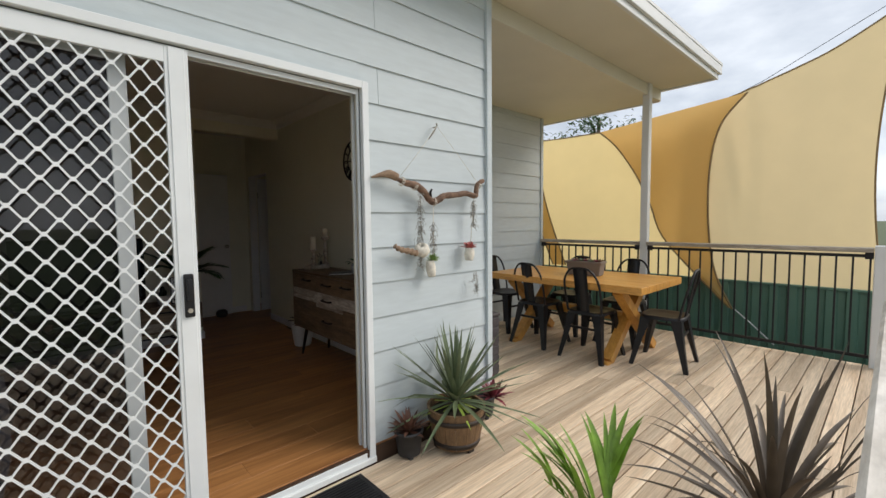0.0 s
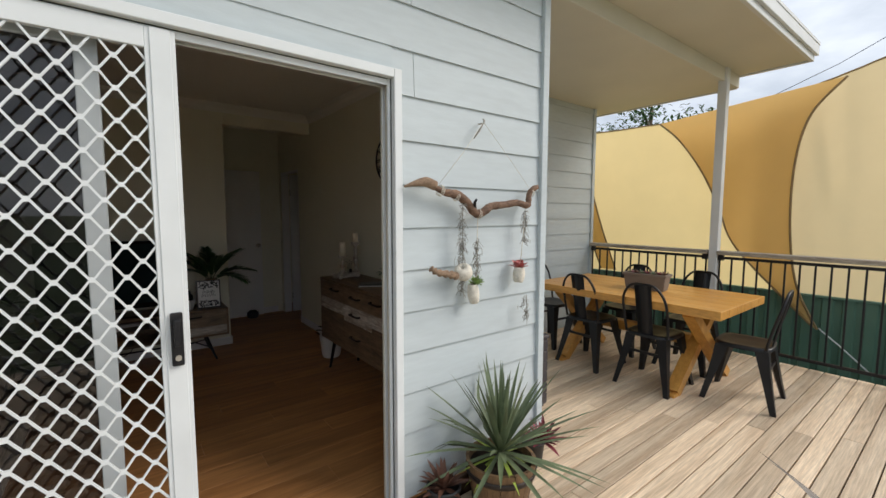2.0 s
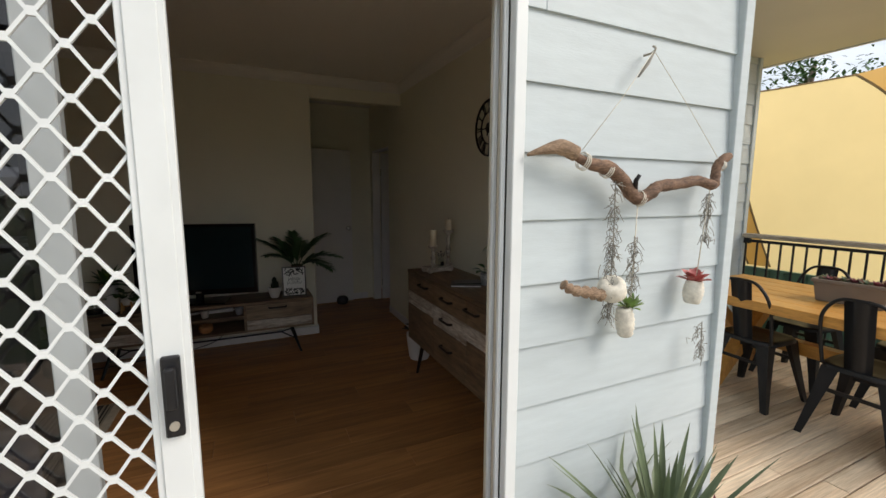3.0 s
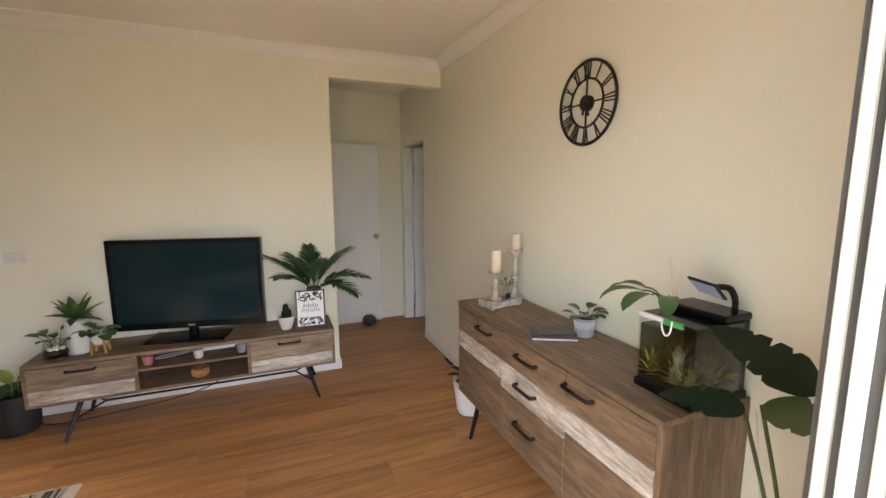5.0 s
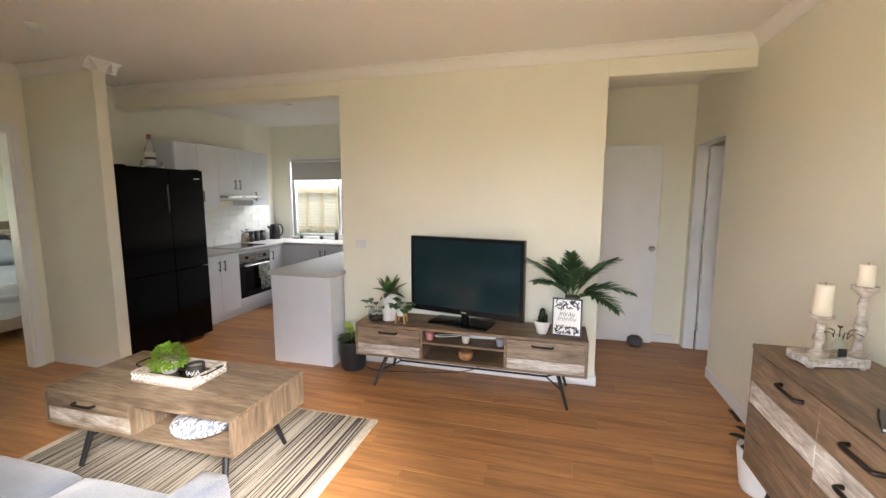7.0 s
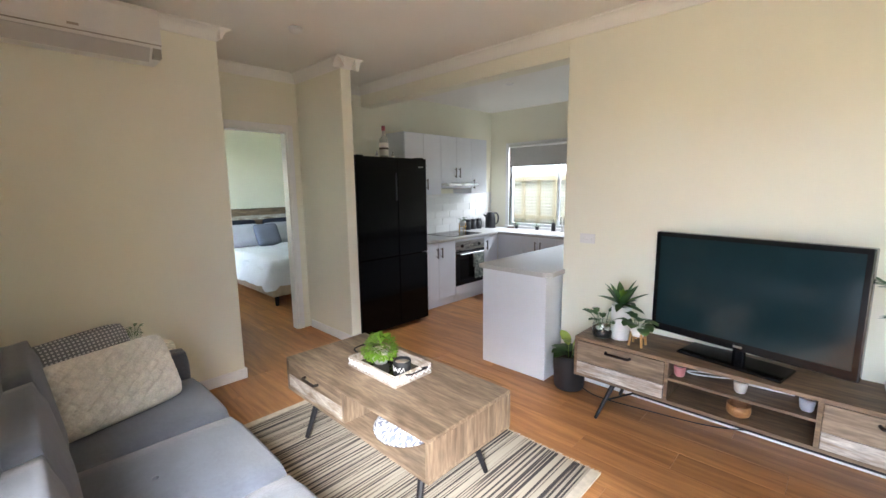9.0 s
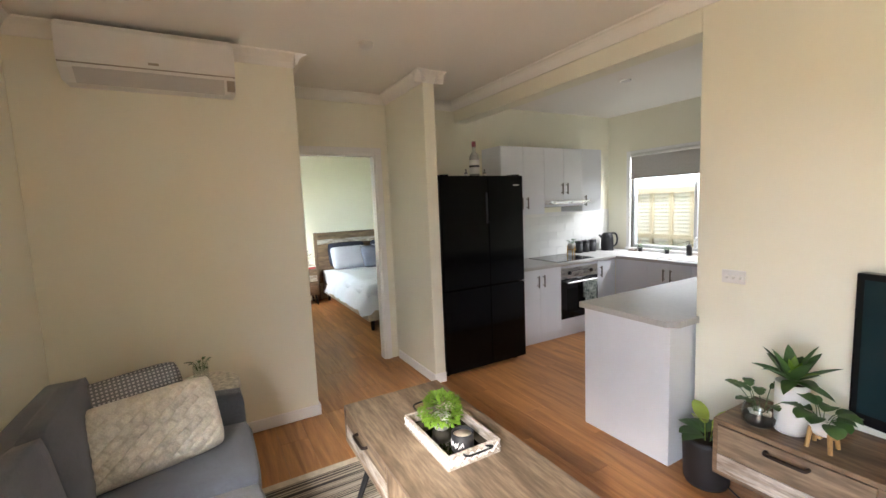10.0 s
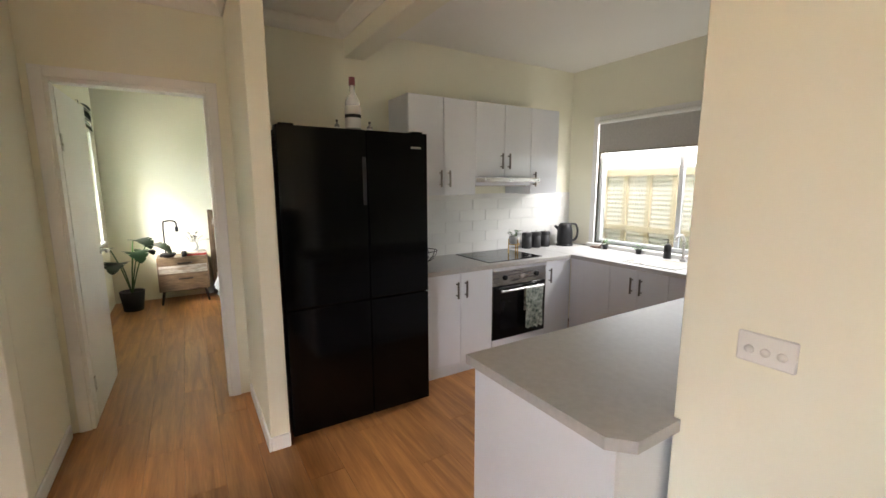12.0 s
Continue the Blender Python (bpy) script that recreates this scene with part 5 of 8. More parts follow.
part("frame", moved(boxes((-0.108, -0.008, 0, -0.098, 0.012, 0.285), (0.098, -0.008, 0, 0.108, 0.012, 0.285), (-0.098, -0.008, 0, 0.098, 0.012, 0.01), (-0.098, -0.008, 0.275, 0.098, 0.012, 0.285)), tilt), BLACKM, sign)
part("print", moved(boxes((-0.098, 0.0, 0.01, 0.098, 0.006, 0.275)), tilt), CERAMW, sign, "white paper print")
bm = bmesh.new()
for k in range(64):
    x, z = rg.uniform(-0.088, 0.088), (rg.uniform(0.018, 0.072) if k % 2 else rg.uniform(0.205, 0.266))
    bmesh.ops.create_cube(bm, size=1, matrix=tilt @ pose(x, -0.0015, z, 0, rg.uniform(0, 180), 0) @ Matrix.Diagonal((0.03, 0.002, 0.008, 1)))
for z, w in ((0.165, 0.10), (0.13, 0.12)):
    for q in range(9):
        bmesh.ops.create_cube(bm, size=1, matrix=tilt @ pose(-w / 2 + q * w / 8, -0.0015, z + 0.004 * math.sin(q * 2.2), 0, 20 * math.sin(q * 1.7) + 10, 0) @ Matrix.Diagonal((0.004, 0.002, 0.024 if q % 3 else 0.032, 1)))
tagged(part("lettering", bm, INK, sign, "black script lettering and leaf pattern"), kind="stuff")
LEAFPALM = material("palm_green", (0.045, 0.12, 0.04), 0.45, vary=0.35, scale=9)
parl = thing("potted_parlour_palm", 1.036, 5.067, UT, label="feathery dark green palm in a brown pot", category="potted plant")
part("pot", lathe([(0, 0), (0.045, 0), (0.055, 0.29), (0.05, 0.29), (0.048, 0.27), (0, 0.27)], 22), BARREL, parl)
for head, rise, L, dr in ((3.05, 0.98, 0.47, 0.5), (2.6, 1.2, 0.37, 0.5), (1.7, 1.4, 0.38, 0.4), (4.9, 1.3, 0.37, 0.7), (0.2, 1.22, 0.46, 0.8), (6.1, 0.9, 0.45, 1.3), (5.6, 0.8, 0.40, 1.5), (3.6, 1.0, 0.36, 1.0)):
    rib, lv = frond(rg, (0, 0, 0.24), head, rise, L, 27, 0.165, 0.027, dr)
    for b in (rib, lv):
        for v in b.verts:
            v.co.y = min(v.co.y, 0.18)
    fr = part("frond", rib, LEAFPALM, parl)
    tagged(part("foliage", lv, LEAFPALM, fr), kind="stuff")


def cup(x, col, label):
    th = thing("tea_light_cup", x, 4.95, 0.386, label=label, category="candle cup", group="cups on the shelf")
    part("cup", lathe([(0, 0), (0.022, 0), (0.028, 0.01), (0.033, 0.045), (0.033, 0.064), (0.029, 0.064), (0.028, 0.02), (0, 0.018)], 20), material("glazed_cup", col, 0.35, vary=0.08), th)
    part("wax", lathe([(0, 0.05), (0.0285, 0.05), (0.0285, 0.02)], 16), WAX, th)


cup(-0.069, (0.55, 0.22, 0.22), "small dusty pink candle cup")
cup(0.23, (0.62, 0.58, 0.52), "small cream candle cup")
cup(0.505, (0.36, 0.36, 0.40), "small grey candle cup")
bowl = thing("timber_bowl", 0.23, 4.955, 0.248, label="small turned timber bowl on the lower shelf", category="bowl")
part("bowl", lathe([(0, 0), (0.035, 0), (0.052, 0.012), (0.058, 0.035), (0.056, 0.068), (0.05, 0.068), (0.05, 0.03), (0, 0.015)], 24), wood("acacia_bowl", (0.50, 0.25, 0.10), (0.30, 0.13, 0.05), "x", scale=8), bowl)
board = thing("power_board", 0.32, 5.10, 0.386, rz=4, label="white power board with looped cable", category="power board")
part("block", boxes((-0.13, -0.025, 0, 0.13, 0.025, 0.03), bevel=0.004), CORDW, board)
part("cable", tube(curve_points([(-0.13, 0, 0.015), (-0.22, -0.04, 0.012), (-0.33, -0.07, 0.01), (-0.37, -0.045, 0.01), (-0.28, -0.01, 0.012), (-0.18, 0.02, 0.012), (-0.05, 0.045, 0.04)], 6), 0.0045, 6), CORDW, board)
part("cable", tube(curve_points([(0.13, 0, 0.015), (0.17, -0.03, 0.01), (0.2, -0.02, 0.008), (0.22, 0.03, 0.01)], 6), 0.0045, 6), CORDW, board)
cable = thing("floor_cable", 0.0, 5.20, 0.0, label="thin black power cable along the skirting", category="cable")
part("cable", tube(curve_points([(0.35, -0.02, 0.23), (0.32, -0.06, 0.12), (0.1, -0.10, 0.06), (-0.25, -0.12, 0.03), (-0.6, -0.13, 0.012), (-0.78, -0.05, 0.006)], 8), 0.004, 6), BLACKM, cable)

# sideboard
sb = thing("sideboard", 1.80, 2.515, 0, label="long grey-brown timber sideboard with whitewashed bands", category="sideboard")
SL, SD, SB0, ST = 1.46, 0.385, 0.30, 0.877
part("top", boxes((-0.005, 0.0, ST - 0.022, SD, SL, ST), bevel=0.002), OAKGY, sb)
part("bottom", boxes((0.0, 0.0, SB0, SD, SL, SB0 + 0.02)), OAKGY, sb)
part("end_panel", boxes((0.0, 0.0, SB0 + 0.02, SD, 0.02, ST - 0.022)), OAKGZ, sb)
part("end_panel", boxes((0.0, SL - 0.02, SB0 + 0.02, SD, SL, ST - 0.022)), OAKGZ, sb)
part("back", boxes((SD - 0.012, 0.02, SB0 + 0.02, SD - 0.004, SL - 0.02, ST - 0.022)), OAKGY, sb)
part("carcass", boxes((0.02, 0.02, SB0 + 0.02, SD - 0.012, SL - 0.02, ST - 0.022)), OAKGY, sb)
D1, D2 = 0.435, 0.935
for ya, yb in ((0.022, D1 - 0.002), (D2 + 0.002, SL - 0.022)):
    d = part("door", boxes((-0.004, ya, 0.705, 0.018, yb, ST - 0.026), bevel=0.002), OAKGY, sb)
    part("band", boxes((-0.005, ya, 0.602, 0.018, yb, 0.703), bevel=0.002), WASHY, d, "whitewashed timber band")
    part("lower_board", boxes((-0.004, ya, 0.46, 0.018, yb, 0.600), bevel=0.002), OAKGY, d)
    part("lower_board", boxes((-0.004, ya, SB0 + 0.022, 0.018, yb, 0.458), bevel=0.002), OAKGY, d)
    pull(d, -0.004, (ya + yb) / 2 + (0.13 if ya < 0.5 else -0.08), 0.80, 0.15, "y", (-1, 0))
for z0, z1, mt in ((0.705, ST - 0.026, OAKGY), (0.565, 0.703, WASHY), (SB0 + 0.022, 0.563, OAKGY)):
    d = part("drawer", boxes((-0.0045, D1 + 0.002, z0, 0.018, D2 - 0.002, z1), bevel=0.002), mt, sb, "whitewashed drawer front" if mt is WASHY else "")
    pull(d, -0.004, (D1 + D2) / 2 + 0.02, (z0 + z1) / 2 + 0.01, 0.15, "y", (-1, 0))
for ty, fy in ((0.16, 0.08), (SL - 0.16, SL - 0.08)):
    for tx, fx in ((0.07, 0.045), (0.31, 0.34)):
        part("leg", bars(((tx, ty, SB0), (fx, fy, 0.0), 0.018, 0.011)), HANDLE, sb)

# things on the sideboard
ctray = thing("candle_block", 1.975, 3.775, ST, rz=10, label="carved whitewashed timber block under two candles", category="decor")
part("block", boxes((-0.115, -0.062, 0.008, 0.115, 0.062, 0.045), bevel=0.004), WASH, ctray)
for q in range(4):
    part("foot", boxes((-0.105 + 0.19 * (q % 2), -0.055 + 0.09 * (q // 2), 0, -0.085 + 0.19 * (q % 2), -0.035 + 0.09 * (q // 2), 0.01)), WASH, ctray)
for k in range(9):
    part("carving", boxes((-0.108 + k * 0.0245, -0.066, 0.016, -0.094 + k * 0.0245, -0.061, 0.038), bevel=0.002), WASH, ctray)


def candlestick(x, y, h, cr, chh, label):
    th = thing("candlestick", x, y, ST + 0.045, label=label, category="candlestick", group="candlesticks on the sideboard")
    p = [(0, 0), (0.034, 0), (0.036, 0.012), (0.018, 0.022), (0.012, h * 0.25), (0.022, h * 0.42), (0.012, h * 0.6), (0.016, h * 0.75), (0.010, h * 0.85), (0.040, h * 0.95), (0.042, h), (0, h)]
    part("stick", lathe(p, 24), WASH, th, "whitewashed turned timber")
    part("candle", lathe([(0, h), (cr, h), (cr, h + chh * 0.97), (cr * 0.85, h + chh), (0, h + chh * 0.97)], 24), WAX, th, "ivory pillar candle")
    part("wick", bars(((0, 0, h + chh * 0.95), (0.001, 0, h + chh + 0.008), 0.0012), n=5), INK, th)


candlestick(1.925, 3.745, 0.165, 0.030, 0.125, "short whitewashed candlestick with a thick ivory candle")
candlestick(2.065, 3.765, 0.285, 0.027, 0.085, "tall whitewashed candlestick with a short candle")
vial = thing("small_vase", 1.985, 3.73, ST + 0.045, label="small glass bottle with green sprig", category="vase")
part("bottle", lathe([(0, 0), (0.022, 0), (0.024, 0.06), (0.012, 0.08), (0.014, 0.095), (0.011, 0.095), (0.009, 0.082), (0.02, 0.058), (0.018, 0.006), (0, 0.005)], 18), GLASSV, vial)
part("label_patch", boxes((-0.014, -0.026, 0.012, 0.014, -0.0235, 0.045)), INK, vial)
leafy(vial, rg, 6, 0.09, 0.035, 0.018, "oval", LEAFD, (0.2, 1.0), 0.03)
bookm = thing("magazine", 1.945, 3.235, ST, rz=-28, label="dark thin hardcover book lying flat", category="book")
part("pages", boxes((-0.098, -0.068, 0.003, 0.098, 0.07, 0.012)), CERAMW, bookm)
part("cover", merge(boxes((-0.102, -0.072, 0.0, 0.102, 0.074, 0.003)), boxes((-0.102, -0.072, 0.012, 0.102, 0.074, 0.0155))), material("grey_photo_cover", (0.035, 0.033, 0.03), 0.35, vary=0.6, scale=9), bookm)
bookm2 = thing("magazine", 1.965, 3.25, ST + 0.0155, rz=-20, label="small grey magazine on top of the book", category="book")
part("cover", boxes((-0.085, -0.06, 0.0, 0.085, 0.06, 0.005)), material("dark_photo_cover", (0.04, 0.04, 0.04), 0.3, vary=0.8, scale=12), bookm2)
PATPOT = material("grey_glazed_pot", (0.36, 0.38, 0.39), 0.5, vary=0.08)
pp = small_pot("potted_peperomia", 2.085, 3.19, ST, 0.047, 0.085, PATPOT, "small plant in a white pot with grey diamonds", foot=0.85)
leafy(pp, rg, 9, 0.078, 0.065, 0.048, "oval", LEAF, (0.2, 1.0), 0.045, 1.0)
bm = bmesh.new()
for k in range(22):
    for sgn in (-1, 1):
        line = [((0.0400 + 0.0075 * t + 0.0005) * math.cos(0.2856 * k + sgn * 0.857 * t), (0.0400 + 0.0075 * t + 0.0005) * math.sin(0.2856 * k + sgn * 0.857 * t), 0.006 + 0.066 * t) for t in [q / 8 for q in range(9)]]
        bm = merge(bm, tube(line, 0.0012, 4))
part("diamond_pattern", bm, CERAMW, pp, "white diamond lattice on the pot")
floorw = small_pot("white_floor_pot", 1.985, 4.20, 0.0, 0.115, 0.235, CERAMW, "white ceramic floor pot beside the sideboard", foot=0.72)
leafy(floorw, rg, 5, 0.22, 0.11, 0.05, "oval", LEAFD, (0.6, 1.3), 0.06, 0.6)

# aquarium
tank = thing("aquarium", 2.035, 2.618, ST, rz=0, label="small glass aquarium with a black lid, lamp and green plants", category="aquarium")
tank.scale = (1.0, 0.84, 0.95)
WATER = glass("tank_water", (0.42, 0.45, 0.38), 0.02)
part("base", boxes((-0.125, -0.12, 0.0, 0.13, 0.14, 0.03), bevel=0.004), TVBEZ, tank)
for gb in ((-0.12, -0.115, 0.03, -0.115, 0.135, 0.27), (-0.115, 0.13, 0.03, 0.12, 0.135, 0.27), (-0.115, -0.115, 0.03, 0.12, -0.11, 0.27)):
    part("pane", boxes(gb), GLASS, tank)
part("water", boxes((-0.114, -0.109, 0.032, 0.10, 0.129, 0.235)), WATER, tank)
part("filter", boxes((0.10, -0.11, 0.03, 0.125, 0.13, 0.28)), TVBEZ, tank, "black filter compartment")
part("gravel", boxes((-0.112, -0.107, 0.033, 0.098, 0.127, 0.06), bevel=0.004), SOIL, tank, "dark gravel bed")
part("lid", merge(boxes((-0.12, -0.115, 0.27, 0.02, 0.135, 0.274)), boxes((0.0, -0.115, 0.274, 0.13, 0.135, 0.30), bevel=0.006)), TVBEZ, tank)
part("rim", boxes((-0.124, 0.02, 0.262, -0.112, 0.14, 0.276)), CORDW, tank, "pale lid edge strip")
# green reflection on the pale rim, put in as a coloured strip
part("rim_reflection", boxes((-0.125, -0.06, 0.258, -0.112, 0.02, 0.277), bevel=0.002), material("green_rim_reflection", (0.05, 0.34, 0.09), 0.35, vary=0.1), tank, "green reflection on the lid edge, painted as a strip")
WEED = material("water_plant", (0.22, 0.20, 0.05), 0.6, vary=0.4, scale=20)
for cx, cy in ((-0.09, 0.09), (-0.07, 0.0), (-0.085, -0.06), (-0.03, 0.06), (0.03, 0.09), (0.05, -0.04), (0.0, -0.08), (-0.05, 0.11)):
    part("water_plant", rosette(rg, 24, 0.11, 0.014, (0.3, 1.45), 0.5, (cx, cy, 0.055), 0.4, 0.3, "blade", 0.006), WEED, tank)
part("ornament", merge(lathe([(0, 0.06), (0.026, 0.06), (0.024, 0.10), (0.03, 0.105), (0.016, 0.12), (0.018, 0.15), (0.024, 0.155), (0.0, 0.19)], 8, (-0.085, -0.02, 0)), lathe([(0, 0.06), (0.02, 0.06), (0.018, 0.09), (0.022, 0.095), (0, 0.13)], 8, (-0.085, -0.07, 0))), WAX, tank, "pale pagoda ornament")
part("air_hose", tube(curve_points([(-0.125, 0.02, 0.276), (-0.128, 0.02, 0.25), (-0.128, 0.005, 0.225), (-0.128, -0.015, 0.235), (-0.125, -0.02, 0.276)], 5), 0.0032, 6), CORDW, tank)
part("lamp_arm", tube(curve_points([(0.11, -0.05, 0.27), (0.118, -0.055, 0.32), (0.09, -0.05, 0.372), (0.04, -0.03, 0.378)], 6), 0.011, 8), BLACKM, tank)
lampm = moved(boxes((-0.05, -0.055, -0.004, 0.05, 0.055, 0.004), bevel=0.003), pose(0.02, -0.02, 0.375, 8, 38, 10))
part("lamp_head", lampm, BLACKM, tank)
part("lamp_panel", moved(boxes((-0.04, -0.045, -0.0065, 0.04, 0.045, -0.0045)), pose(0.02, -0.02, 0.375, 8, 38, 10)), material("cool_lamp_panel", (0.03, 0.035, 0.045), 0.2, emit=((0.75, 0.85, 1.0), 0.02)), tank)
bmp = bmesh.new()
for a, hd in ((0.09, 2.6), (0.10, 3.3), (0.05, 1.9), (0.115, 3.9)):
    st = (0.0, 0.12, 0.26)
    p2 = (math.cos(hd) * 0.10, 0.12 + math.sin(hd) * 0.10, 0.34)
    t = tube(curve_points([st, (p2[0] * 0.5, 0.12 + (p2[1] - 0.12) * 0.5, 0.33), p2], 4), 0.003, 5)
    bmp = merge(bmp, t)
    blade(bmp, p2, hd, 0.15, 0.16, 0.065, 1.4, 7, 0.25, "oval")
part("pothos_leaves", bmp, LEAF, tank, "dark green leaves growing out of the tank")
part("dry_spike", bars(((0.04, 0.13, 0.27), (0.03, 0.16, 0.46), 0.006, 0.002), ((0.05, 0.13, 0.27), (0.06, 0.135, 0.43), 0.005, 0.002)), WAX, tank, "pale dried flower spikes")

LEAFM = material("leaf_mid_green", (0.055, 0.09, 0.025), 0.4, vary=0.3, scale=9)
# big monstera beside the sideboard
mon = thing("potted_monstera", 2.0, 2.27, 0, label="large monstera with split dark leaves on the floor", category="potted plant")
part("pot", lathe([(0, 0), (0.10, 0), (0.13, 0.27), (0.12, 0.27), (0.115, 0.25), (0, 0.25)], 28), CERAMK, mon)
# each leaf: where its stalk ends, heading, rise, length, width, droop, roll, colour
for tip, head, rise, L, w, dr, ro, mt in (
        ((-0.02, -0.02, 1.05), 1.60, 0.42, 0.29, 0.14, 0.25, -0.55, LEAFD), ((-0.145, 0.065, 0.985), 1.62, -0.1, 0.25, 0.105, 0.35, -0.5, LEAFD),
        ((-0.09, 0.06, 1.0), -1.55, 0.15, 0.25, 0.125, 0.5, 0.45, LEAFM), ((0.05, -0.10, 0.86), 4.2, 0.4, 0.24, 0.2, 1.3, 0.0, LEAFD)):
    tip = Vector(tip)
    bm = tube(curve_points([(0, 0, 0.24), tip * 0.55 + Vector((0, -0.03, 0.10)), tip], 5), 0.005, 7)
    lf = part("stalk", bm, LEAFM, mon)
    bm = bmesh.new()
    blade(bm, tip, head, rise, L, w, dr, 8, 0.16, "heart", 6, 0.0, ro)
    for v in bm.verts:
        v.co.x = min(v.co.x, 0.165)
        v.co.y = max(v.co.y, -0.24)
    part("split_leaf", bm, mt, lf)
part("cord", tube(curve_points([(0.14, 0.2, 0.86), (0.13, 0.16, 0.6), (0.12, 0.14, 0.4), (0.13, 0.12, 0.1), (0.14, 0.12, 0.01)], 5), 0.0025, 6), CORDW, mon)

# wall clock
clock = thing("wall_clock", XR - 0.004, 3.35, 1.95, label="round black metal skeleton wall clock with roman numerals", category="clock")
R0, R1 = 0.190, 0.110


def clock_pt(r, a, d=-0.018):
    return (d, -r * math.sin(a), r * math.cos(a))


part("outer_ring", tube([clock_pt(R0, 2 * math.pi * k / 64) for k in range(64)], 0.0075, 8, closed=True), BLACKM, clock)
part("inner_ring", tube([clock_pt(R1, 2 * math.pi * k / 48) for k in range(48)], 0.0055, 8, closed=True), BLACKM, clock)
NUM = ["XII", "I", "II", "III", "IIII", "V", "VI", "VII", "VIII", "IX", "X", "XI"]
for k, txt in enumerate(NUM):
    a0 = 2 * math.pi * k / 12
    bm = bmesh.new()
    wd = [{"I": 0.018, "V": 0.026, "X": 0.028}[c] for c in txt]
    off = -sum(wd) / 2
    for c, w in zip(txt, wd):
        mid = off + w / 2
        lines = {"I": [(0, 0)], "V": [(-0.010, 0), (0.010, 0)], "X": [(-0.010, 0.010), (0.010, -0.010)]}[c]
        for top, low in lines:
            pa, pb = clock_pt(R0 - 0.005, a0 + (mid + top) / R0), clock_pt(R1 + 0.004, a0 + (mid + low) / R0)
            beam(bm, pa, pb, 0.004, 0.006)
        off += w
    part("numeral", bm, BLACKM, clock)
for k in range(4):
    bm = bmesh.new()
    beam(bm, clock_pt(0.03, k * math.pi / 2), clock_pt(R1, k * math.pi / 2), 0.006, 0.007)
    part("spoke", bm, BLACKM, clock)
part("hub", bars(((-0.002, 0, 0), (-0.028, 0, 0), 0.036), n=28), BLACKM, clock)
for a, L in ((math.radians(152), 0.070), (math.radians(188), 0.055)):
    bm = bmesh.new()
    beam(bm, clock_pt(0, a, -0.031), clock_pt(L, a, -0.031), 0.004, 0.012)
    part("hand", bm, BLACKM, clock)

# hall
hd = thing("hall_door", 1.515, 6.47, 0, rz=2, label="plain white interior door with a round knob standing open", category="door", kind="structure")
part("leaf", boxes((-0.395, 0.0, 0.008, 0.395, 0.036, 2.066), bevel=0.002), GLOSSW, hd)
part("knob", moved(lathe([(0, 0), (0.026, 0), (0.026, 0.006), (0.012, 0.012), (0.012, 0.03), (0.026, 0.04), (0.027, 0.055), (0.018, 0.064), (0, 0.066)], 20), pose(0.34, 0, 1.02, 90, 0, 0)), CHROME, hd)
sd = thing("side_door", XR + 0.105, 6.425, 0, rz=3, label="white side door standing open into the next room", category="door", kind="structure")
part("leaf", boxes((0.0, -0.036, 0.01, 0.72, 0.0, 2.035), bevel=0.002), GLOSSW, sd)
for z in (0.25, 1.78):
    part("hinge", bars(((-0.006, -0.04, z - 0.045), (-0.006, -0.04, z + 0.045), 0.007)), CHROME, sd)
stop = thing("door_stop", 1.735, 6.39, 0, label="dark grey round fabric door stop on the floor", category="door stop")
part("body", lathe([(0, 0), (0.06, 0.002), (0.078, 0.035), (0.074, 0.075), (0.05, 0.10), (0, 0.106)], 22), material("charcoal_fabric", (0.06, 0.06, 0.065), 0.95, vary=0.2, scale=20, bump=0.5), stop)

# coffee table, rug
def yarn_bands(name):
    """Cream, tan and charcoal yarn laid in uneven narrow bands along y."""
    m = material(name, (0.5, 0.45, 0.37), 0.95, vary=0.1, scale=30, bump=0.5, bump_scale=160)
    nt = m.node_tree
    co = nt.nodes.new("ShaderNodeTexCoord")
    mp = nt.nodes.new("ShaderNodeMapping")
    mp.inputs["Scale"].default_value = (78.0, 0.7, 0.0)
    nz = nt.nodes.new("ShaderNodeTexNoise")
    nz.inputs["Scale"].default_value, nz.inputs["Detail"].default_value, nz.inputs["Distortion"].default_value = 1.0, 1.5, 0.15
    rp = nt.nodes.new("ShaderNodeValToRGB")
    el = rp.color_ramp.elements
    el[0].position, el[0].color = 0.43, (0.045, 0.04, 0.04, 1)
    el[1].position, el[1].color = 0.57, (0.44, 0.39, 0.31, 1)
    mid = el.new(0.47)
    mid.color = (0.20, 0.165, 0.13, 1)
    mid = el.new(0.50)
    mid.color = (0.40, 0.355, 0.285, 1)
    nt.links.new(co.outputs["Object"], mp.inputs["Vector"])
    nt.links.new(mp.outputs["Vector"], nz.inputs["Vector"])
    nt.links.new(nz.outputs["Fac"], rp.inputs["Fac"])
    nt.links.new(rp.outputs["Color"], nt.nodes["Principled BSDF"].inputs["Base Color"])
    return m


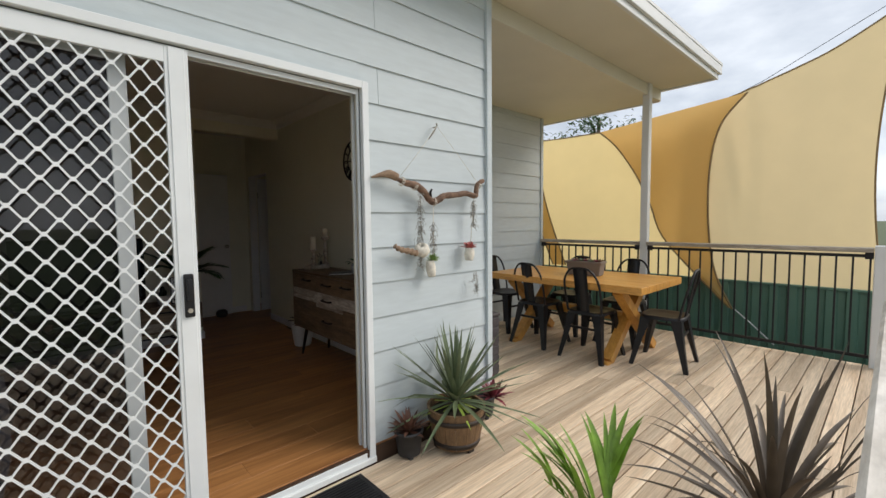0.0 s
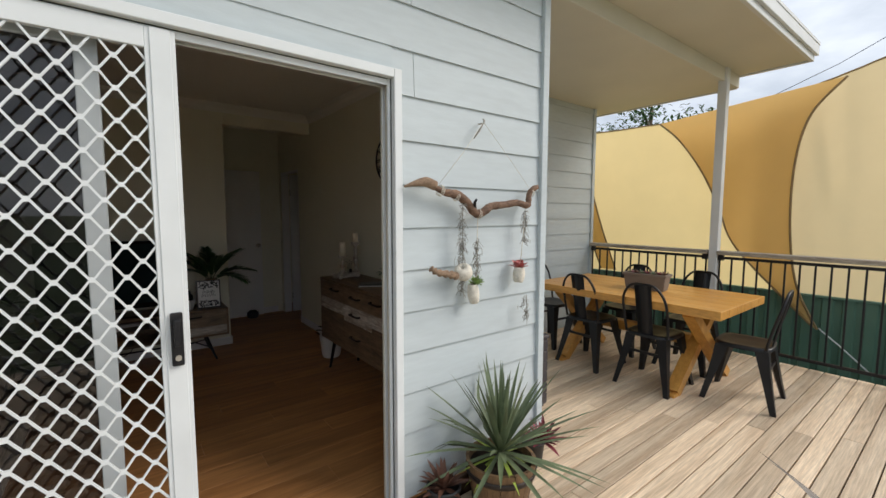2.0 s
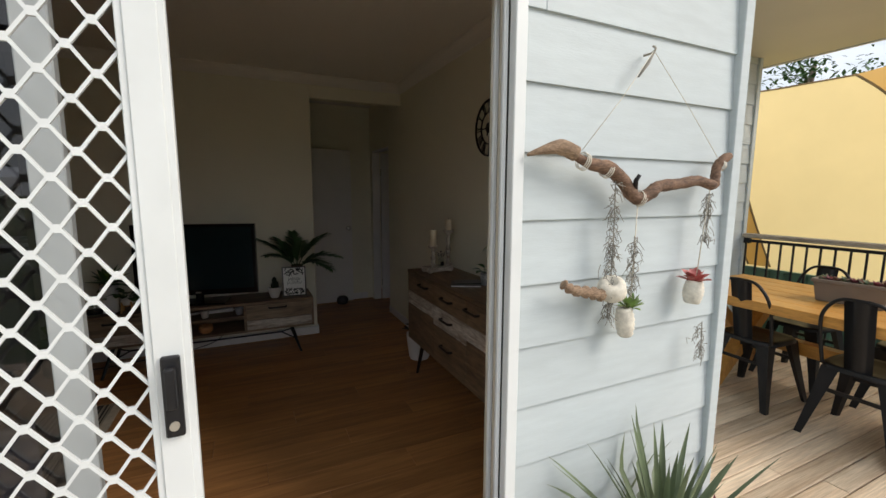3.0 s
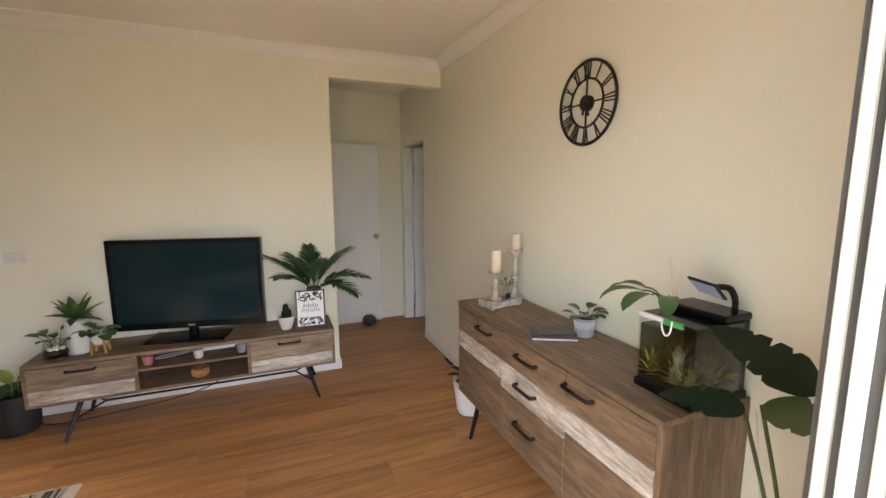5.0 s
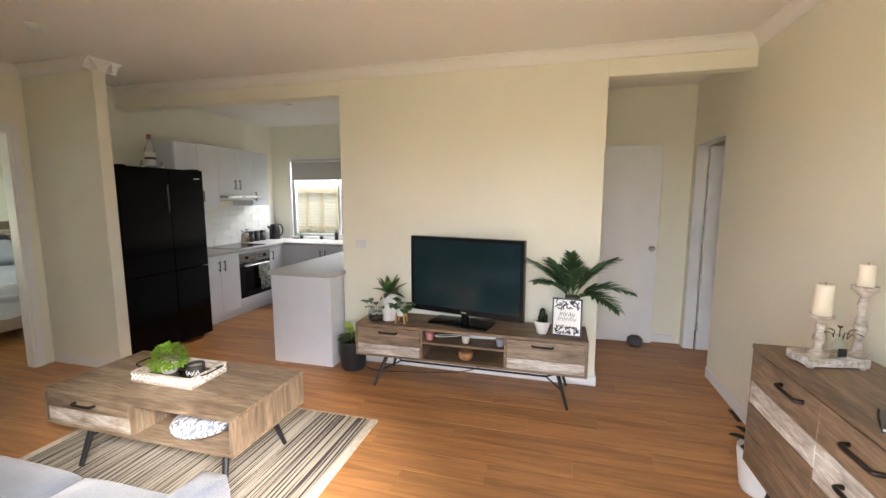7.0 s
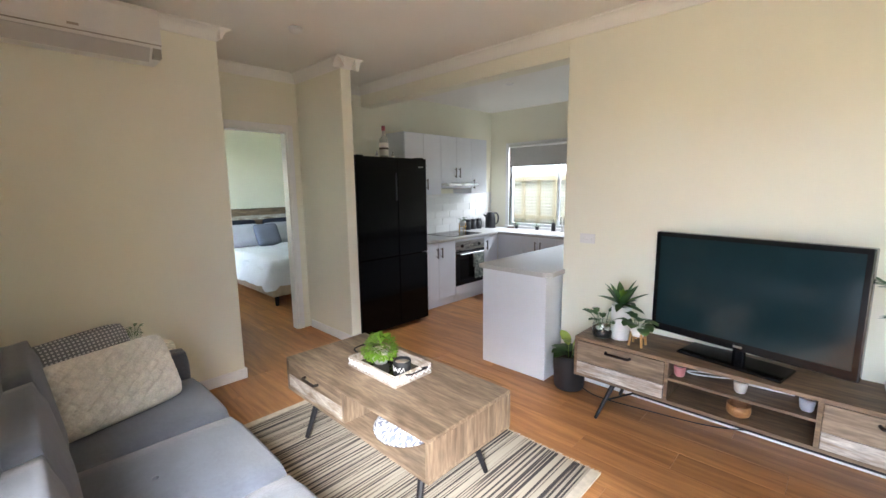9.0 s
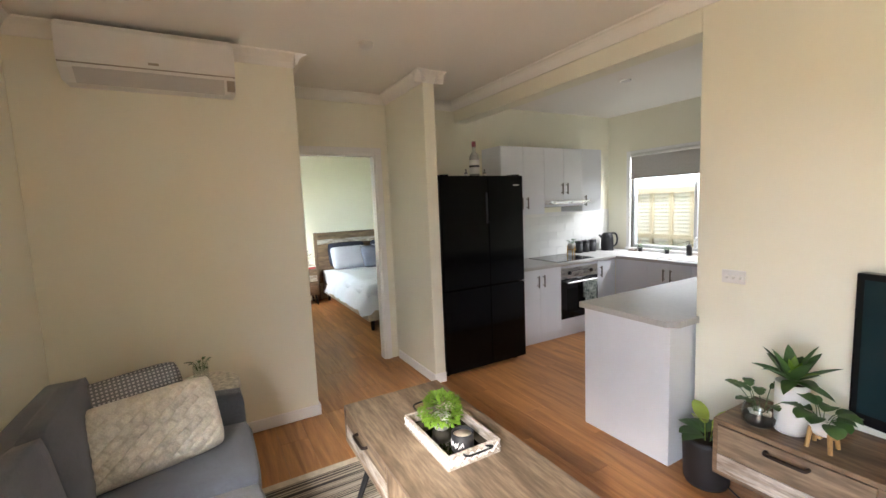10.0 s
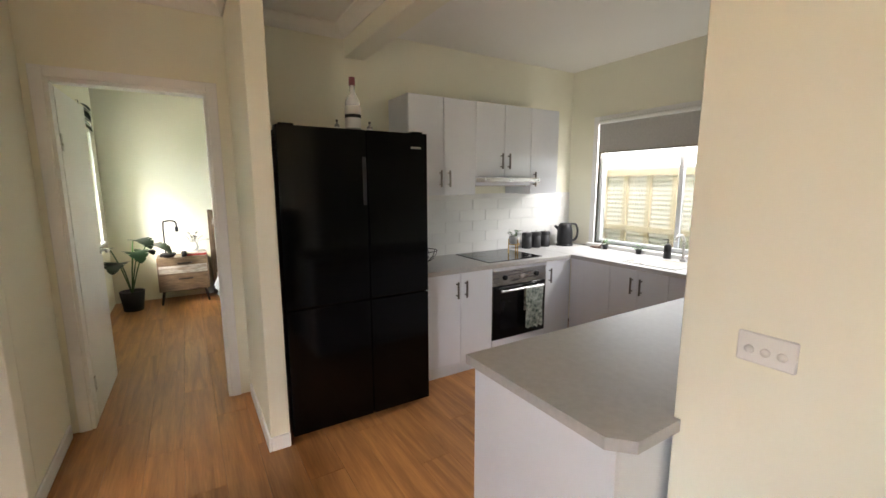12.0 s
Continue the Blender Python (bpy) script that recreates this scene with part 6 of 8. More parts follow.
rug = thing("rug", -1.20, 3.53, 0.0005, label="cream and charcoal striped woven rug with fringed ends", category="rug")
RUGM = yarn_bands("striped_weave")
part("weave", boxes((-0.87, -0.77, 0.0, 0.90, 0.77, 0.009), bevel=0.003), RUGM, rug)
COTT = material("cream_cotton", (0.62, 0.56, 0.46), 0.95, vary=0.12, scale=30, bump=0.4, bump_scale=160)
part("border", boxes((-0.92, -0.77, 0.0, -0.87, 0.77, 0.010)), COTT, rug)
part("border", boxes((0.90, -0.77, 0.0, 0.95, 0.77, 0.010)), COTT, rug)
bm = bmesh.new()
rgf = random.Random(9)
for s, y in ((-1, -0.77), (1, 0.77)):
    for k in range(180):
        x = -0.91 + k * 1.85 / 179
        j = rgf.uniform(-0.006, 0.006)
        e = 0.012 + rgf.uniform(0.0, 0.012)
        vs = [bm.verts.new(p) for p in ((x - 0.0035, y, 0.006), (x - 0.0035 + j, y + s * e, 0.003), (x + 0.0035 + j, y + s * e, 0.003), (x + 0.0035, y, 0.006))]
        bm.faces.new(vs)
tagged(part("fringe", bm, bpy.data.materials["cream_cotton"], rug), kind="stuff")

ct = thing("coffee_table", -1.345, 3.755, 0.0, label="light oak coffee table with drawers and an open shelf", category="coffee table")
cx0, cx1, cy0, cy1, cb, ctz = -0.665, 0.675, -0.31, 0.315, 0.20, 0.42
part("top", boxes((cx0, cy0, ctz - 0.022, cx1, cy1, ctz), bevel=0.002), OAKL, ct)
part("bottom", boxes((cx0, cy0, cb, cx1, cy1, cb + 0.02), bevel=0.002), OAKL, ct)
for xa in (cx0, cx1 - 0.02):
    part("end_panel", boxes((xa, cy0, cb + 0.02, xa + 0.02, cy1, ctz - 0.022)), OAKLY, ct)
part("divider", boxes((-0.02, cy0 + 0.004, cb + 0.02, 0.0, cy1 - 0.004, ctz - 0.022)), OAKLY, ct)
part("drawer_box", boxes((cx0 + 0.022, cy0 + 0.02, cb + 0.022, -0.022, cy1 - 0.02, ctz - 0.024)), OAKL, ct)
for s, yy in ((-1, cy0), (1, cy1)):
    ya, yb = (yy + 0.002, yy + 0.018) if s < 0 else (yy - 0.018, yy - 0.002)
    d = part("drawer", boxes((cx0 + 0.022, ya, 0.312, -0.022, yb, ctz - 0.026), bevel=0.002), OAKL, ct)
    part("band", boxes((cx0 + 0.022, ya - 0.001, cb + 0.022, -0.022, yb + 0.001, 0.310), bevel=0.002), WASH, d, "whitewashed timber band")
    pull(d, (cx0 - 0.02) / 2 + 0.0, yy + (0.002 if s < 0 else -0.002), 0.36, 0.15, "x", (0, s))
for tx, fx in ((-0.36, -0.345), (0.59, 0.645)):
    for ty, fy in ((-0.27, -0.36), (0.10, 0.14)):
        part("leg", bars(((tx, ty, cb), (fx, fy, 0.011), 0.019, 0.013)), BLACKM, ct)
    part("leg_bar", bars(((tx, -0.29, 0.15), (tx, 0.11, 0.15), 0.007)), BLACKM, ct)
zeb = thing("round_cushion", -1.03, 3.63, 0.2205, label="round white cushion with blue-grey leaf print", category="cushion")
ZEB = stripes("leaf_print_cotton", (0.74, 0.74, 0.74), (0.17, 0.19, 0.24), "x", 0.0095, 0.5, 0.9, 0.10)
part("cushion", lathe([(0, 0.0), (0.13, 0.004), (0.17, 0.025), (0.176, 0.045), (0.16, 0.07), (0.09, 0.095), (0, 0.10)], 32), ZEB, zeb)

tray = thing("serving_tray", -1.365, 3.79, ctz, rz=0, label="carved whitewashed tray with black mirror base and handles", category="tray")
TL, TW2 = 0.225, 0.14
part("base", boxes((-TL, -TW2, 0.0, TL, TW2, 0.012)), WASH, tray)
part("mirror", boxes((-TL + 0.014, -TW2 + 0.014, 0.012, TL - 0.014, TW2 - 0.014, 0.015)), material("smoked_mirror", (0.10, 0.09, 0.07), 0.04, metal=0.9, vary=0.1), tray, "dark mirror base")
for s in ((-TL, -TW2, -TL + 0.014, TW2), (TL - 0.014, -TW2, TL, TW2), (-TL + 0.014, -TW2, TL - 0.014, -TW2 + 0.014), (-TL + 0.014, TW2 - 0.014, TL - 0.014, TW2)):
    part("side", boxes((s[0], s[1], 0.012, s[2], s[3], 0.065), bevel=0.002), WASH, tray)
bm = bmesh.new()
for k in range(13):
    for yy in (-TW2 - 0.003, TW2 + 0.003):
        x = -TL + 0.025 + k * (2 * TL - 0.05) / 12
        for q in (45, -45):
            bmesh.ops.create_cube(bm, size=1, matrix=pose(x, yy, 0.036, 0, q, 0) @ Matrix.Diagonal((0.006, 0.007, 0.05, 1)))
for k in range(7):
    for xx in (-TL - 0.003, TL + 0.003):
        y = -TW2 + 0.03 + k * (2 * TW2 - 0.06) / 6
        for q in (45, -45):
            bmesh.ops.create_cube(bm, size=1, matrix=pose(xx, y, 0.036, q, 0, 0) @ Matrix.Diagonal((0.007, 0.006, 0.05, 1)))
part("carving", bm, CERAMW, tray, "white carved lattice")
for sx in (-1, 1):
    part("handle", tube(curve_points([(sx * TL, -0.06, 0.055), (sx * (TL + 0.05), -0.06, 0.075), (sx * (TL + 0.05), 0.06, 0.075), (sx * TL, 0.06, 0.055)], 4), 0.005, 6), BLACKM, tray)
ball = thing("potted_fern", -1.455, 3.795, ctz + 0.015, label="round bushy bright green plant in a white pot", category="potted plant")
ball.scale = (0.84, 0.84, 0.84)
part("pot", lathe([(0, 0), (0.045, 0), (0.06, 0.03), (0.062, 0.07), (0.055, 0.08), (0, 0.075)], 24), CERAMW, ball)
bm = bmesh.new()
rgb2 = random.Random(3)
for k in range(900):
    u, v = rgb2.uniform(-0.55, 1), rgb2.uniform(0, 6.283)
    r = (0.118 + 0.012 * noise.noise(Vector((u * 3, math.cos(v) * 2, math.sin(v) * 2)))) * rgb2.uniform(0.72, 1.06)
    c = math.sqrt(1 - u * u)
    blade(bm, (r * c * math.cos(v), r * c * math.sin(v), 0.11 + r * u * 0.85), v + rgb2.uniform(-0.8, 0.8), u + rgb2.uniform(-0.6, 0.5), 0.024, 0.017, 0.8, 2, 0.2, "oval")
part("foliage", bm, LEAFB, ball)
jarc = thing("candle_jar", -1.235, 3.785, ctz + 0.015, label="black candle jar with white print and cream wax", category="candle")
part("jar", lathe([(0, 0), (0.05, 0), (0.052, 0.004), (0.052, 0.085), (0.047, 0.085), (0.047, 0.062), (0, 0.06)], 28), CERAMK, jarc)
part("wax", lathe([(0, 0.07), (0.0465, 0.069), (0.0465, 0.062)], 24), WAX, jarc)
bm = bmesh.new()
for k in range(14):
    a = -2.6 + k * 0.16
    bmesh.ops.create_cube(bm, size=1, matrix=Matrix.Rotation(a, 4, "Z") @ pose(0.0525, 0, 0.04 + 0.006 * math.sin(k * 2.1), 30 * math.sin(k), 0, 0) @ Matrix.Diagonal((0.002, 0.004, 0.022, 1)))
part("print", bm, CERAMW, jarc, "white printed script")

# sofa
FAB = material("grey_blue_upholstery", (0.10, 0.115, 0.145), 0.95, vary=0.12, scale=10, streak=0.12, bump=0.5, bump_scale=350, sheen=0.3)
sofa = thing("sofa", -1.22, 2.06, 0, label="grey fabric sofa with square arms against the wall", category="sofa")
sx0, sx1 = -1.08, 1.03


def soft(spec, bevel, puff=0.0):
    bm = boxes(spec)
    bmesh.ops.subdivide_edges(bm, edges=bm.edges[:], cuts=5, use_grid_fill=True)
    x0, y0, z0, x1, y1, z1 = spec
    c = Vector(((x0 + x1) / 2, (y0 + y1) / 2, (z0 + z1) / 2))
    h = Vector((x1 - x0, y1 - y0, z1 - z0)) / 2
    for v in bm.verts:
        d = v.co - c
        u = Vector((d.x / h.x, d.y / h.y, d.z / h.z))
        for i in range(3):
            o = [j for j in range(3) if j != i]
            k = (1 - u[o[0]] ** 4) * (1 - u[o[1]] ** 4)
            if abs(u[i]) > 0.99:
                v.co[i] += puff * k * (1 if u[i] > 0 else -1)
        # round the box off
        e = sorted([abs(q) for q in u])
        if e[1] > 0.99:
            v.co -= Vector([bevel * (1 if q > 0.99 else -1 if q < -0.99 else 0) for q in u]) * (0.3 if e[0] < 0.99 else 0.42)
    for f in bm.faces:
        f.smooth = True
    return bm


part("base", boxes((sx0 + 0.02, 0.06, 0.12, sx1 - 0.02, 0.86, 0.28), bevel=0.01), FAB, sofa)
part("back", soft((sx0 + 0.02, 0.03, 0.12, sx1 - 0.02, 0.20, 0.80), 0.03, 0.01), FAB, sofa)
for xa, xb in ((sx0, sx0 + 0.13), (sx1 - 0.13, sx1)):
    part("arm", soft((xa, 0.08, 0.11, xb, 0.87, 0.575), 0.03, 0.006), FAB, sofa)
cw = (sx1 - 0.13 - sx0 - 0.13) / 3
for k in range(3):
    xa = sx0 + 0.13 + k * cw
    part("seat_cushion", soft((xa + 0.004, 0.18, 0.28, xa + cw - 0.004, 0.885, 0.425), 0.03, 0.012), FAB, sofa)
    bmq = moved(soft((xa + 0.002, -0.055, 0.0, xa + cw - 0.002, 0.055, 0.42), 0.035, 0.008), pose(0, 0.245, 0.42, 9, 0, 0))
    part("back_cushion", bmq, FAB, sofa)
    part("tuft", lathe([(0, 0), (0.014, 0.001), (0.01, 0.006), (0, 0.008)], 10, (xa + cw / 2, 0.50, 0.434)), FAB, sofa)
for fx in (sx0 + 0.08, sx1 - 0.08):
    for fy in (0.12, 0.80):
        part("leg", bars(((fx, fy, 0.12), (fx, fy, 0.0), 0.022, 0.016)), HANDLE, sofa)


def pillow(name, w, h, t, mat, m, label, relief=0.0, seed=0):
    th = thing(name, 0, 0, 0, label=label, category="cushion")
    th.matrix_basis = m
    n = 120 if relief else 14
    bm = bmesh.new()
    sides = []
    for s in (1, -1):
        g = []
        for i in range(n + 1):
            row = []
            for j in range(n + 1):
                u, v = 2 * i / n - 1, 2 * j / n - 1
                k = max(0.0, (1 - u ** 4) * (1 - v ** 4)) ** 0.55
                pinch = 1 - 0.07 * abs(u * v) ** 5
                d = 0.0
                if relief:
                    # basket-laid puffs of thick ribbed yarn
                    q = (v * h * 0.40 - u * w * 0.30 + 1.0) / 0.040
                    r = (u * w * 0.40 + v * h * 0.30 + 1.0) / 0.066 + 0.5 * (int(q) % 2)
                    rib = 0.10 * math.sin(2 * math.pi * 4 * (r if int(q) % 2 else q))
                    d = relief * k * (abs(math.sin(math.pi * q) * math.sin(math.pi * r)) ** 0.45 + rib + 0.25 * noise.noise(Vector((u * 12, v * 9, seed))))
                row.append((u * w / 2 * pinch, v * h / 2 * pinch, s * (t / 2 * k + d)))
            g.append(row)
        sides.append(g)
    vs = {}

    def vert(s, i, j):
        edge = i in (0, n) or j in (0, n)
        key = (0 if edge else s, i, j)
        if key not in vs:
            vs[key] = bm.verts.new(sides[0 if s > 0 else 1][i][j])
        return vs[key]
    for s in (1, -1):
        for i in range(n):
            for j in range(n):
                f = bm.faces.new((vert(s, i, j), vert(s, i + 1, j), vert(s, i + 1, j + 1), vert(s, i, j + 1)))
                f.smooth = True
    part("cover", bm, mat, th)
    return th


KNIT = material("cream_chunky_knit", (0.78, 0.75, 0.67), 0.95, vary=0.1, scale=18, streak=0.15, bump=0.35, bump_scale=120)
GING = stripes("grey_white_gingham", (0.17, 0.175, 0.19), (0.60, 0.60, 0.60), "x", 0.0085, 0.5, 0.95, 0.0, "y")
pillow("knit_cushion", 0.60, 0.36, 0.15, KNIT, pose(-1.925, 2.515, 0.60, 60, 0, 100) @ pose(0, -0.01, 0, 0, 0, 3), "cream chunky knitted rectangular cushion on the sofa", 0.026, 1)
pillow("gingham_cushion", 0.46, 0.46, 0.13, GING, pose(-2.035, 2.455, 0.61, 66, 0, 100) @ pose(0, 0, 0, 0, 0, 5), "grey and white checked square cushion on the sofa")

# side table
st = thing("side_table", -2.50, 2.71, 0, label="small round side table with lace cloth behind the sofa arm", category="side table")
part("top", lathe([(0, 0.53), (0.20, 0.53), (0.205, 0.54), (0.20, 0.55), (0, 0.55)], 36), WASH, st)
for k in range(3):
    a = k * 2.094 + 0.35
    part("leg", bars(((0.10 * math.cos(a), 0.10 * math.sin(a), 0.53), (0.17 * math.cos(a), 0.17 * math.sin(a), 0.0), 0.016, 0.011)), PINEL, st)
bm = lathe([(0, 0.5525), (0.20, 0.5525), (0.222, 0.545), (0.228, 0.515), (0.226, 0.515), (0.22, 0.543), (0.20, 0.5505), (0, 0.5505)], 48)
for v in bm.verts:
    if v.co.z < 0.53:
        v.co.z -= 0.02 * abs(math.sin(6 * math.atan2(v.co.y, v.co.x)))
part("lace_cloth", bm, material("cream_lace", (0.70, 0.65, 0.55), 0.95, vary=0.3, scale=40, bump=0.8, bump_scale=90), st, "cream lace cloth")
gv = thing("glass_vase", -2.50, 2.73, 0.5525, label="small clear glass jar with green sprigs", category="vase")
part("glass", lathe([(0, 0), (0.038, 0), (0.042, 0.01), (0.042, 0.12), (0.036, 0.135), (0.038, 0.145), (0.034, 0.145), (0.033, 0.134), (0.038, 0.118), (0.037, 0.012), (0, 0.008)], 24), GLASSV, gv)
leafy(gv, rg, 9, 0.10, 0.04, 0.02, "oval", LEAF, (0.3, 1.2), 0.05)

# air conditioner
ac = thing("air_conditioner", XL, 2.65, 2.318, label="white wall-mounted split air conditioner", category="air conditioner")
ac.scale = (1.0, 1.0, 1.09)
bm = bmesh.new()
prof = [(0.0, 0.0), (0.12, 0.0), (0.185, 0.055), (0.20, 0.10), (0.198, 0.25), (0.185, 0.275), (0.0, 0.28)]
la = [bm.verts.new((x, -0.425, z)) for x, z in prof]
ra = [bm.verts.new((x, 0.425, z)) for x, z in prof]
for k in range(len(prof)):
    bm.faces.new((la[k], la[(k + 1) % len(prof)], ra[(k + 1) % len(prof)], ra[k]))
bm.faces.new(la), bm.faces.new(ra)
bmesh.ops.bevel(bm, geom=[e for e in bm.edges if abs(e.verts[0].co.y - e.verts[1].co.y) < 1e-6], offset=0.012, segments=2, affect="EDGES", clamp_overlap=True)
part("body", bm, material("white_abs_plastic", (0.78, 0.77, 0.74), 0.35, vary=0.03), ac)
bm = bmesh.new()
v = [bm.verts.new(p) for p in ((0.126, -0.36, 0.003), (0.126, 0.36, 0.003), (0.190, 0.36, 0.062), (0.190, -0.36, 0.062), (0.130, -0.36, -0.004), (0.130, 0.36, -0.004), (0.196, 0.36, 0.058), (0.196, -0.36, 0.058))]
for f in ((0, 1, 2, 3), (4, 5, 6, 7), (0, 1, 5, 4), (2, 3, 7, 6), (0, 3, 7, 4), (1, 2, 6, 5)):
    bm.faces.new([v[q] for q in f])
part("louvre", bm, material("grey_louvre_plastic", (0.55, 0.54, 0.52), 0.45, vary=0.04), ac)
part("seam", boxes((0.12, -0.42, 0.078, 0.2035, 0.42, 0.082)), GREY_ALU, ac)
part("end_vent", boxes((0.14, 0.375, 0.012, 0.192, 0.418, 0.062)), GREY_ALU, ac)
part("badge", boxes((0.198, -0.02, 0.10, 0.2025, 0.03, 0.112)), GREY_ALU, ac)

smoke = thing("smoke_detector", -2.40, 3.86, H - 0.038, label="small white ceiling smoke detector", category="smoke detector", kind="structure")
part("body", lathe([(0, 0), (0.03, 0.002), (0.045, 0.015), (0.05, 0.0375), (0, 0.0375)], 24), CERAMW, smoke)
dl = thing("downlight", -2.30, 6.35, H - 0.012, label="small recessed ceiling downlight", category="ceiling light", kind="structure")
part("ring", lathe([(0.032, 0.004), (0.045, 0.0), (0.05, 0.0115), (0.03, 0.0115)], 24), CERAMW, dl)
part("lens", lathe([(0, 0.008), (0.033, 0.006)], 18), CORDW, dl)
sw = thing("light_switch", -0.815, YT - 0.001, 1.122, label="white triple light switch plate", category="light switch", kind="structure")
part("plate", boxes((-0.058, -0.009, -0.036, 0.058, 0.0, 0.036), bevel=0.003), CERAMW, sw)
for k in (-1, 0, 1):
    part("rocker", moved(lathe([(0, 0), (0.010, 0), (0.010, 0.004), (0, 0.006)], 14), pose(k * 0.032, -0.008, -0.004, 90, 0, 0)), CERAMW, sw)


# ---- kitchen ----
CABW = material("white_laminate", (0.78, 0.805, 0.85), 0.25, vary=0.03, scale=3.0)
BENCH = material("pale_grey_laminate", (0.46, 0.455, 0.445), 0.42, vary=0.06, scale=40)
TILE = material("white_gloss_tile", (0.78, 0.79, 0.77), 0.12, vary=0.03, scale=3, per_object=0.02)
GROUT = material("grey_grout", (0.80, 0.80, 0.78), 0.9, vary=0.05)
BLKG = material("black_glass", (0.006, 0.006, 0.007), 0.08, vary=0.05)
BLKF = material("gloss_black_fridge", (0.002, 0.002, 0.0025), 0.07, spec=0.16, vary=0.1, bump=0.02, bump_scale=500)
BT = 0.865


DSTEEL = material("dark_steel_pull", (0.17, 0.16, 0.15), 0.35, metal=0.7, vary=0.1)


def cab_pull(parent, p, axis="z"):
    """A vertical steel bar pull; p is its middle on the door's face."""
    x, y, z, ox, oy = p
    part("handle", bars(((x + ox * 0.03, y + oy * 0.03, z - 0.065), (x + ox * 0.03, y + oy * 0.03, z + 0.065), 0.008), ((x, y, z - 0.045), (x + ox * 0.03, y + oy * 0.03, z - 0.045), 0.005), ((x, y, z + 0.045), (x + ox * 0.03, y + oy * 0.03, z + 0.045), 0.005)), DSTEEL, parent, "brushed steel handle")


# fridge
fr = thing("fridge", -2.79, 4.594, 0, label="tall gloss black four-door fridge", category="fridge")
FW, FH, FS, FZ = 0.906, 1.814, 0.50, 0.80
part("body", boxes((-0.72, 0.006, 0.03, -0.075, FW - 0.006, FH - 0.012), bevel=0.006), BLKF, fr)
for ya, yb in ((0.0, FS - 0.003), (FS + 0.003, FW)):
    for za, zb in ((0.045, FZ - 0.004), (FZ + 0.004, FH)):
        d = part("door", boxes((-0.07, ya, za, 0.0, yb, zb), bevel=0.006, seg=2), BLKF, fr)
# flat dark strip; its colour gives the shade of a recess that isn't modelled
part("grip_recess", boxes((-0.004, FS - 0.028, 1.38, 0.0025, FS - 0.006, 1.66), bevel=0.001), material("recess_shade_strip", (0.05, 0.05, 0.055), 0.3, metal=0.6), fr, "dark strip painted as the shade of the grip recess")
part("badge", boxes((0.0, FW - 0.115, FH - 0.095, 0.002, FW - 0.045, FH - 0.083)), CHROME, fr)
part("hinge_cover", boxes((-0.12, 0.02, FH - 0.012, -0.02, 0.10, FH + 0.012), bevel=0.003), BLKF, fr)
part("hinge_cover", boxes((-0.12, FW - 0.10, FH - 0.012, -0.02, FW - 0.02, FH + 0.012), bevel=0.003), BLKF, fr)
for yy in (0.06, FW - 0.06):
    part("foot", bars(((-0.10, yy, 0), (-0.10, yy, 0.035), 0.02)), BLKF, fr)
    part("foot", bars(((-0.66, yy, 0), (-0.66, yy, 0.035), 0.02)), BLKF, fr)


BOTTLE = material("clear_bottle_glass", (0.80, 0.82, 0.80), 0.08, vary=0.04, alpha=0.35)


def bottle(x, y, h, r, label, big=False):
    th = thing("bottle", x, y, FH - 0.0115, label=label, category="bottle", group="bottles on the fridge")
    part("glass", lathe([(0, 0), (r, 0), (r, h * 0.55), (r * 0.9, h * 0.62), (r * 0.36, h * 0.74), (r * 0.34, h * 0.88), (0, h * 0.88)], 20), BOTTLE, th)
    part("label_patch", lathe([(r + 0.0008, h * 0.12), (r + 0.0012, h * 0.12), (r + 0.0012, h * 0.5), (r + 0.0008, h * 0.5)], 20), CERAMW, th, "white paper label")
    if big:
        part("label_band", lathe([(r + 0.0014, h * 0.30), (r + 0.0018, h * 0.30), (r + 0.0018, h * 0.36), (r + 0.0014, h * 0.36)], 20), INK, th)
    part("cap", lathe([(0, h), (r * 0.4, h), (r * 0.42, h * 0.86), (r * 0.38, h * 0.86)], 16), LEAFR if big else INK, th, "red cap" if big else "")


bottle(-3.0, 5.095, 0.345, 0.047, "tall clear spirit bottle with a red cap", True)
bottle(-2.98, 4.985, 0.085, 0.016, "tiny clear bottle beside the tall one")
bottle(-2.97, 5.19, 0.085, 0.018, "tiny dark-capped bottle beside the tall one")

# wall cabinets
ys = [5.615, 5.927, 6.233, 6.539, 6.841, 7.184]


def wall_cab(y0, y1, z0, doors, label):
    th = thing("wall_cabinet", -3.27, y0, z0, label=label, category="cabinet", group="wall cabinets")
    h = 2.166 - z0
    part("body", boxes((-0.348, 0.001, 0.0, -0.02, y1 - y0 - 0.001, h), bevel=0.002), CABW, th)
    n = len(doors)
    for k, side in enumerate(doors):
        a, b = (y1 - y0) * k / n, (y1 - y0) * (k + 1) / n
        d = part("door", boxes((-0.018, a + 0.0015, 0.001, 0.0, b - 0.0015, h - 0.001), bevel=0.002), CABW, th)
        cab_pull(d, (0.0, a + 0.04 if side == "l" else b - 0.04, 0.13, 1, 0))


wall_cab(ys[0], ys[2], 1.415, "rl", "white gloss two-door wall cabinet")
wall_cab(ys[2], ys[4], 1.565, "rl", "short white two-door cabinet above the rangehood")
wall_cab(ys[4], ys[5], 1.415, "l", "narrow white wall cabinet")
hood = thing("range_hood", -3.27, ys[2], 1.47, label="slim white and steel slide-out rangehood", category="rangehood")
part("body", boxes((-0.348, 0.004, 0.02, 0.0, ys[4] - ys[2] - 0.004, 0.094)), CABW, hood)
part("visor", boxes((0.0, 0.004, 0.048, 0.13, ys[4] - ys[2] - 0.004, 0.085), bevel=0.004), CHROME, hood)
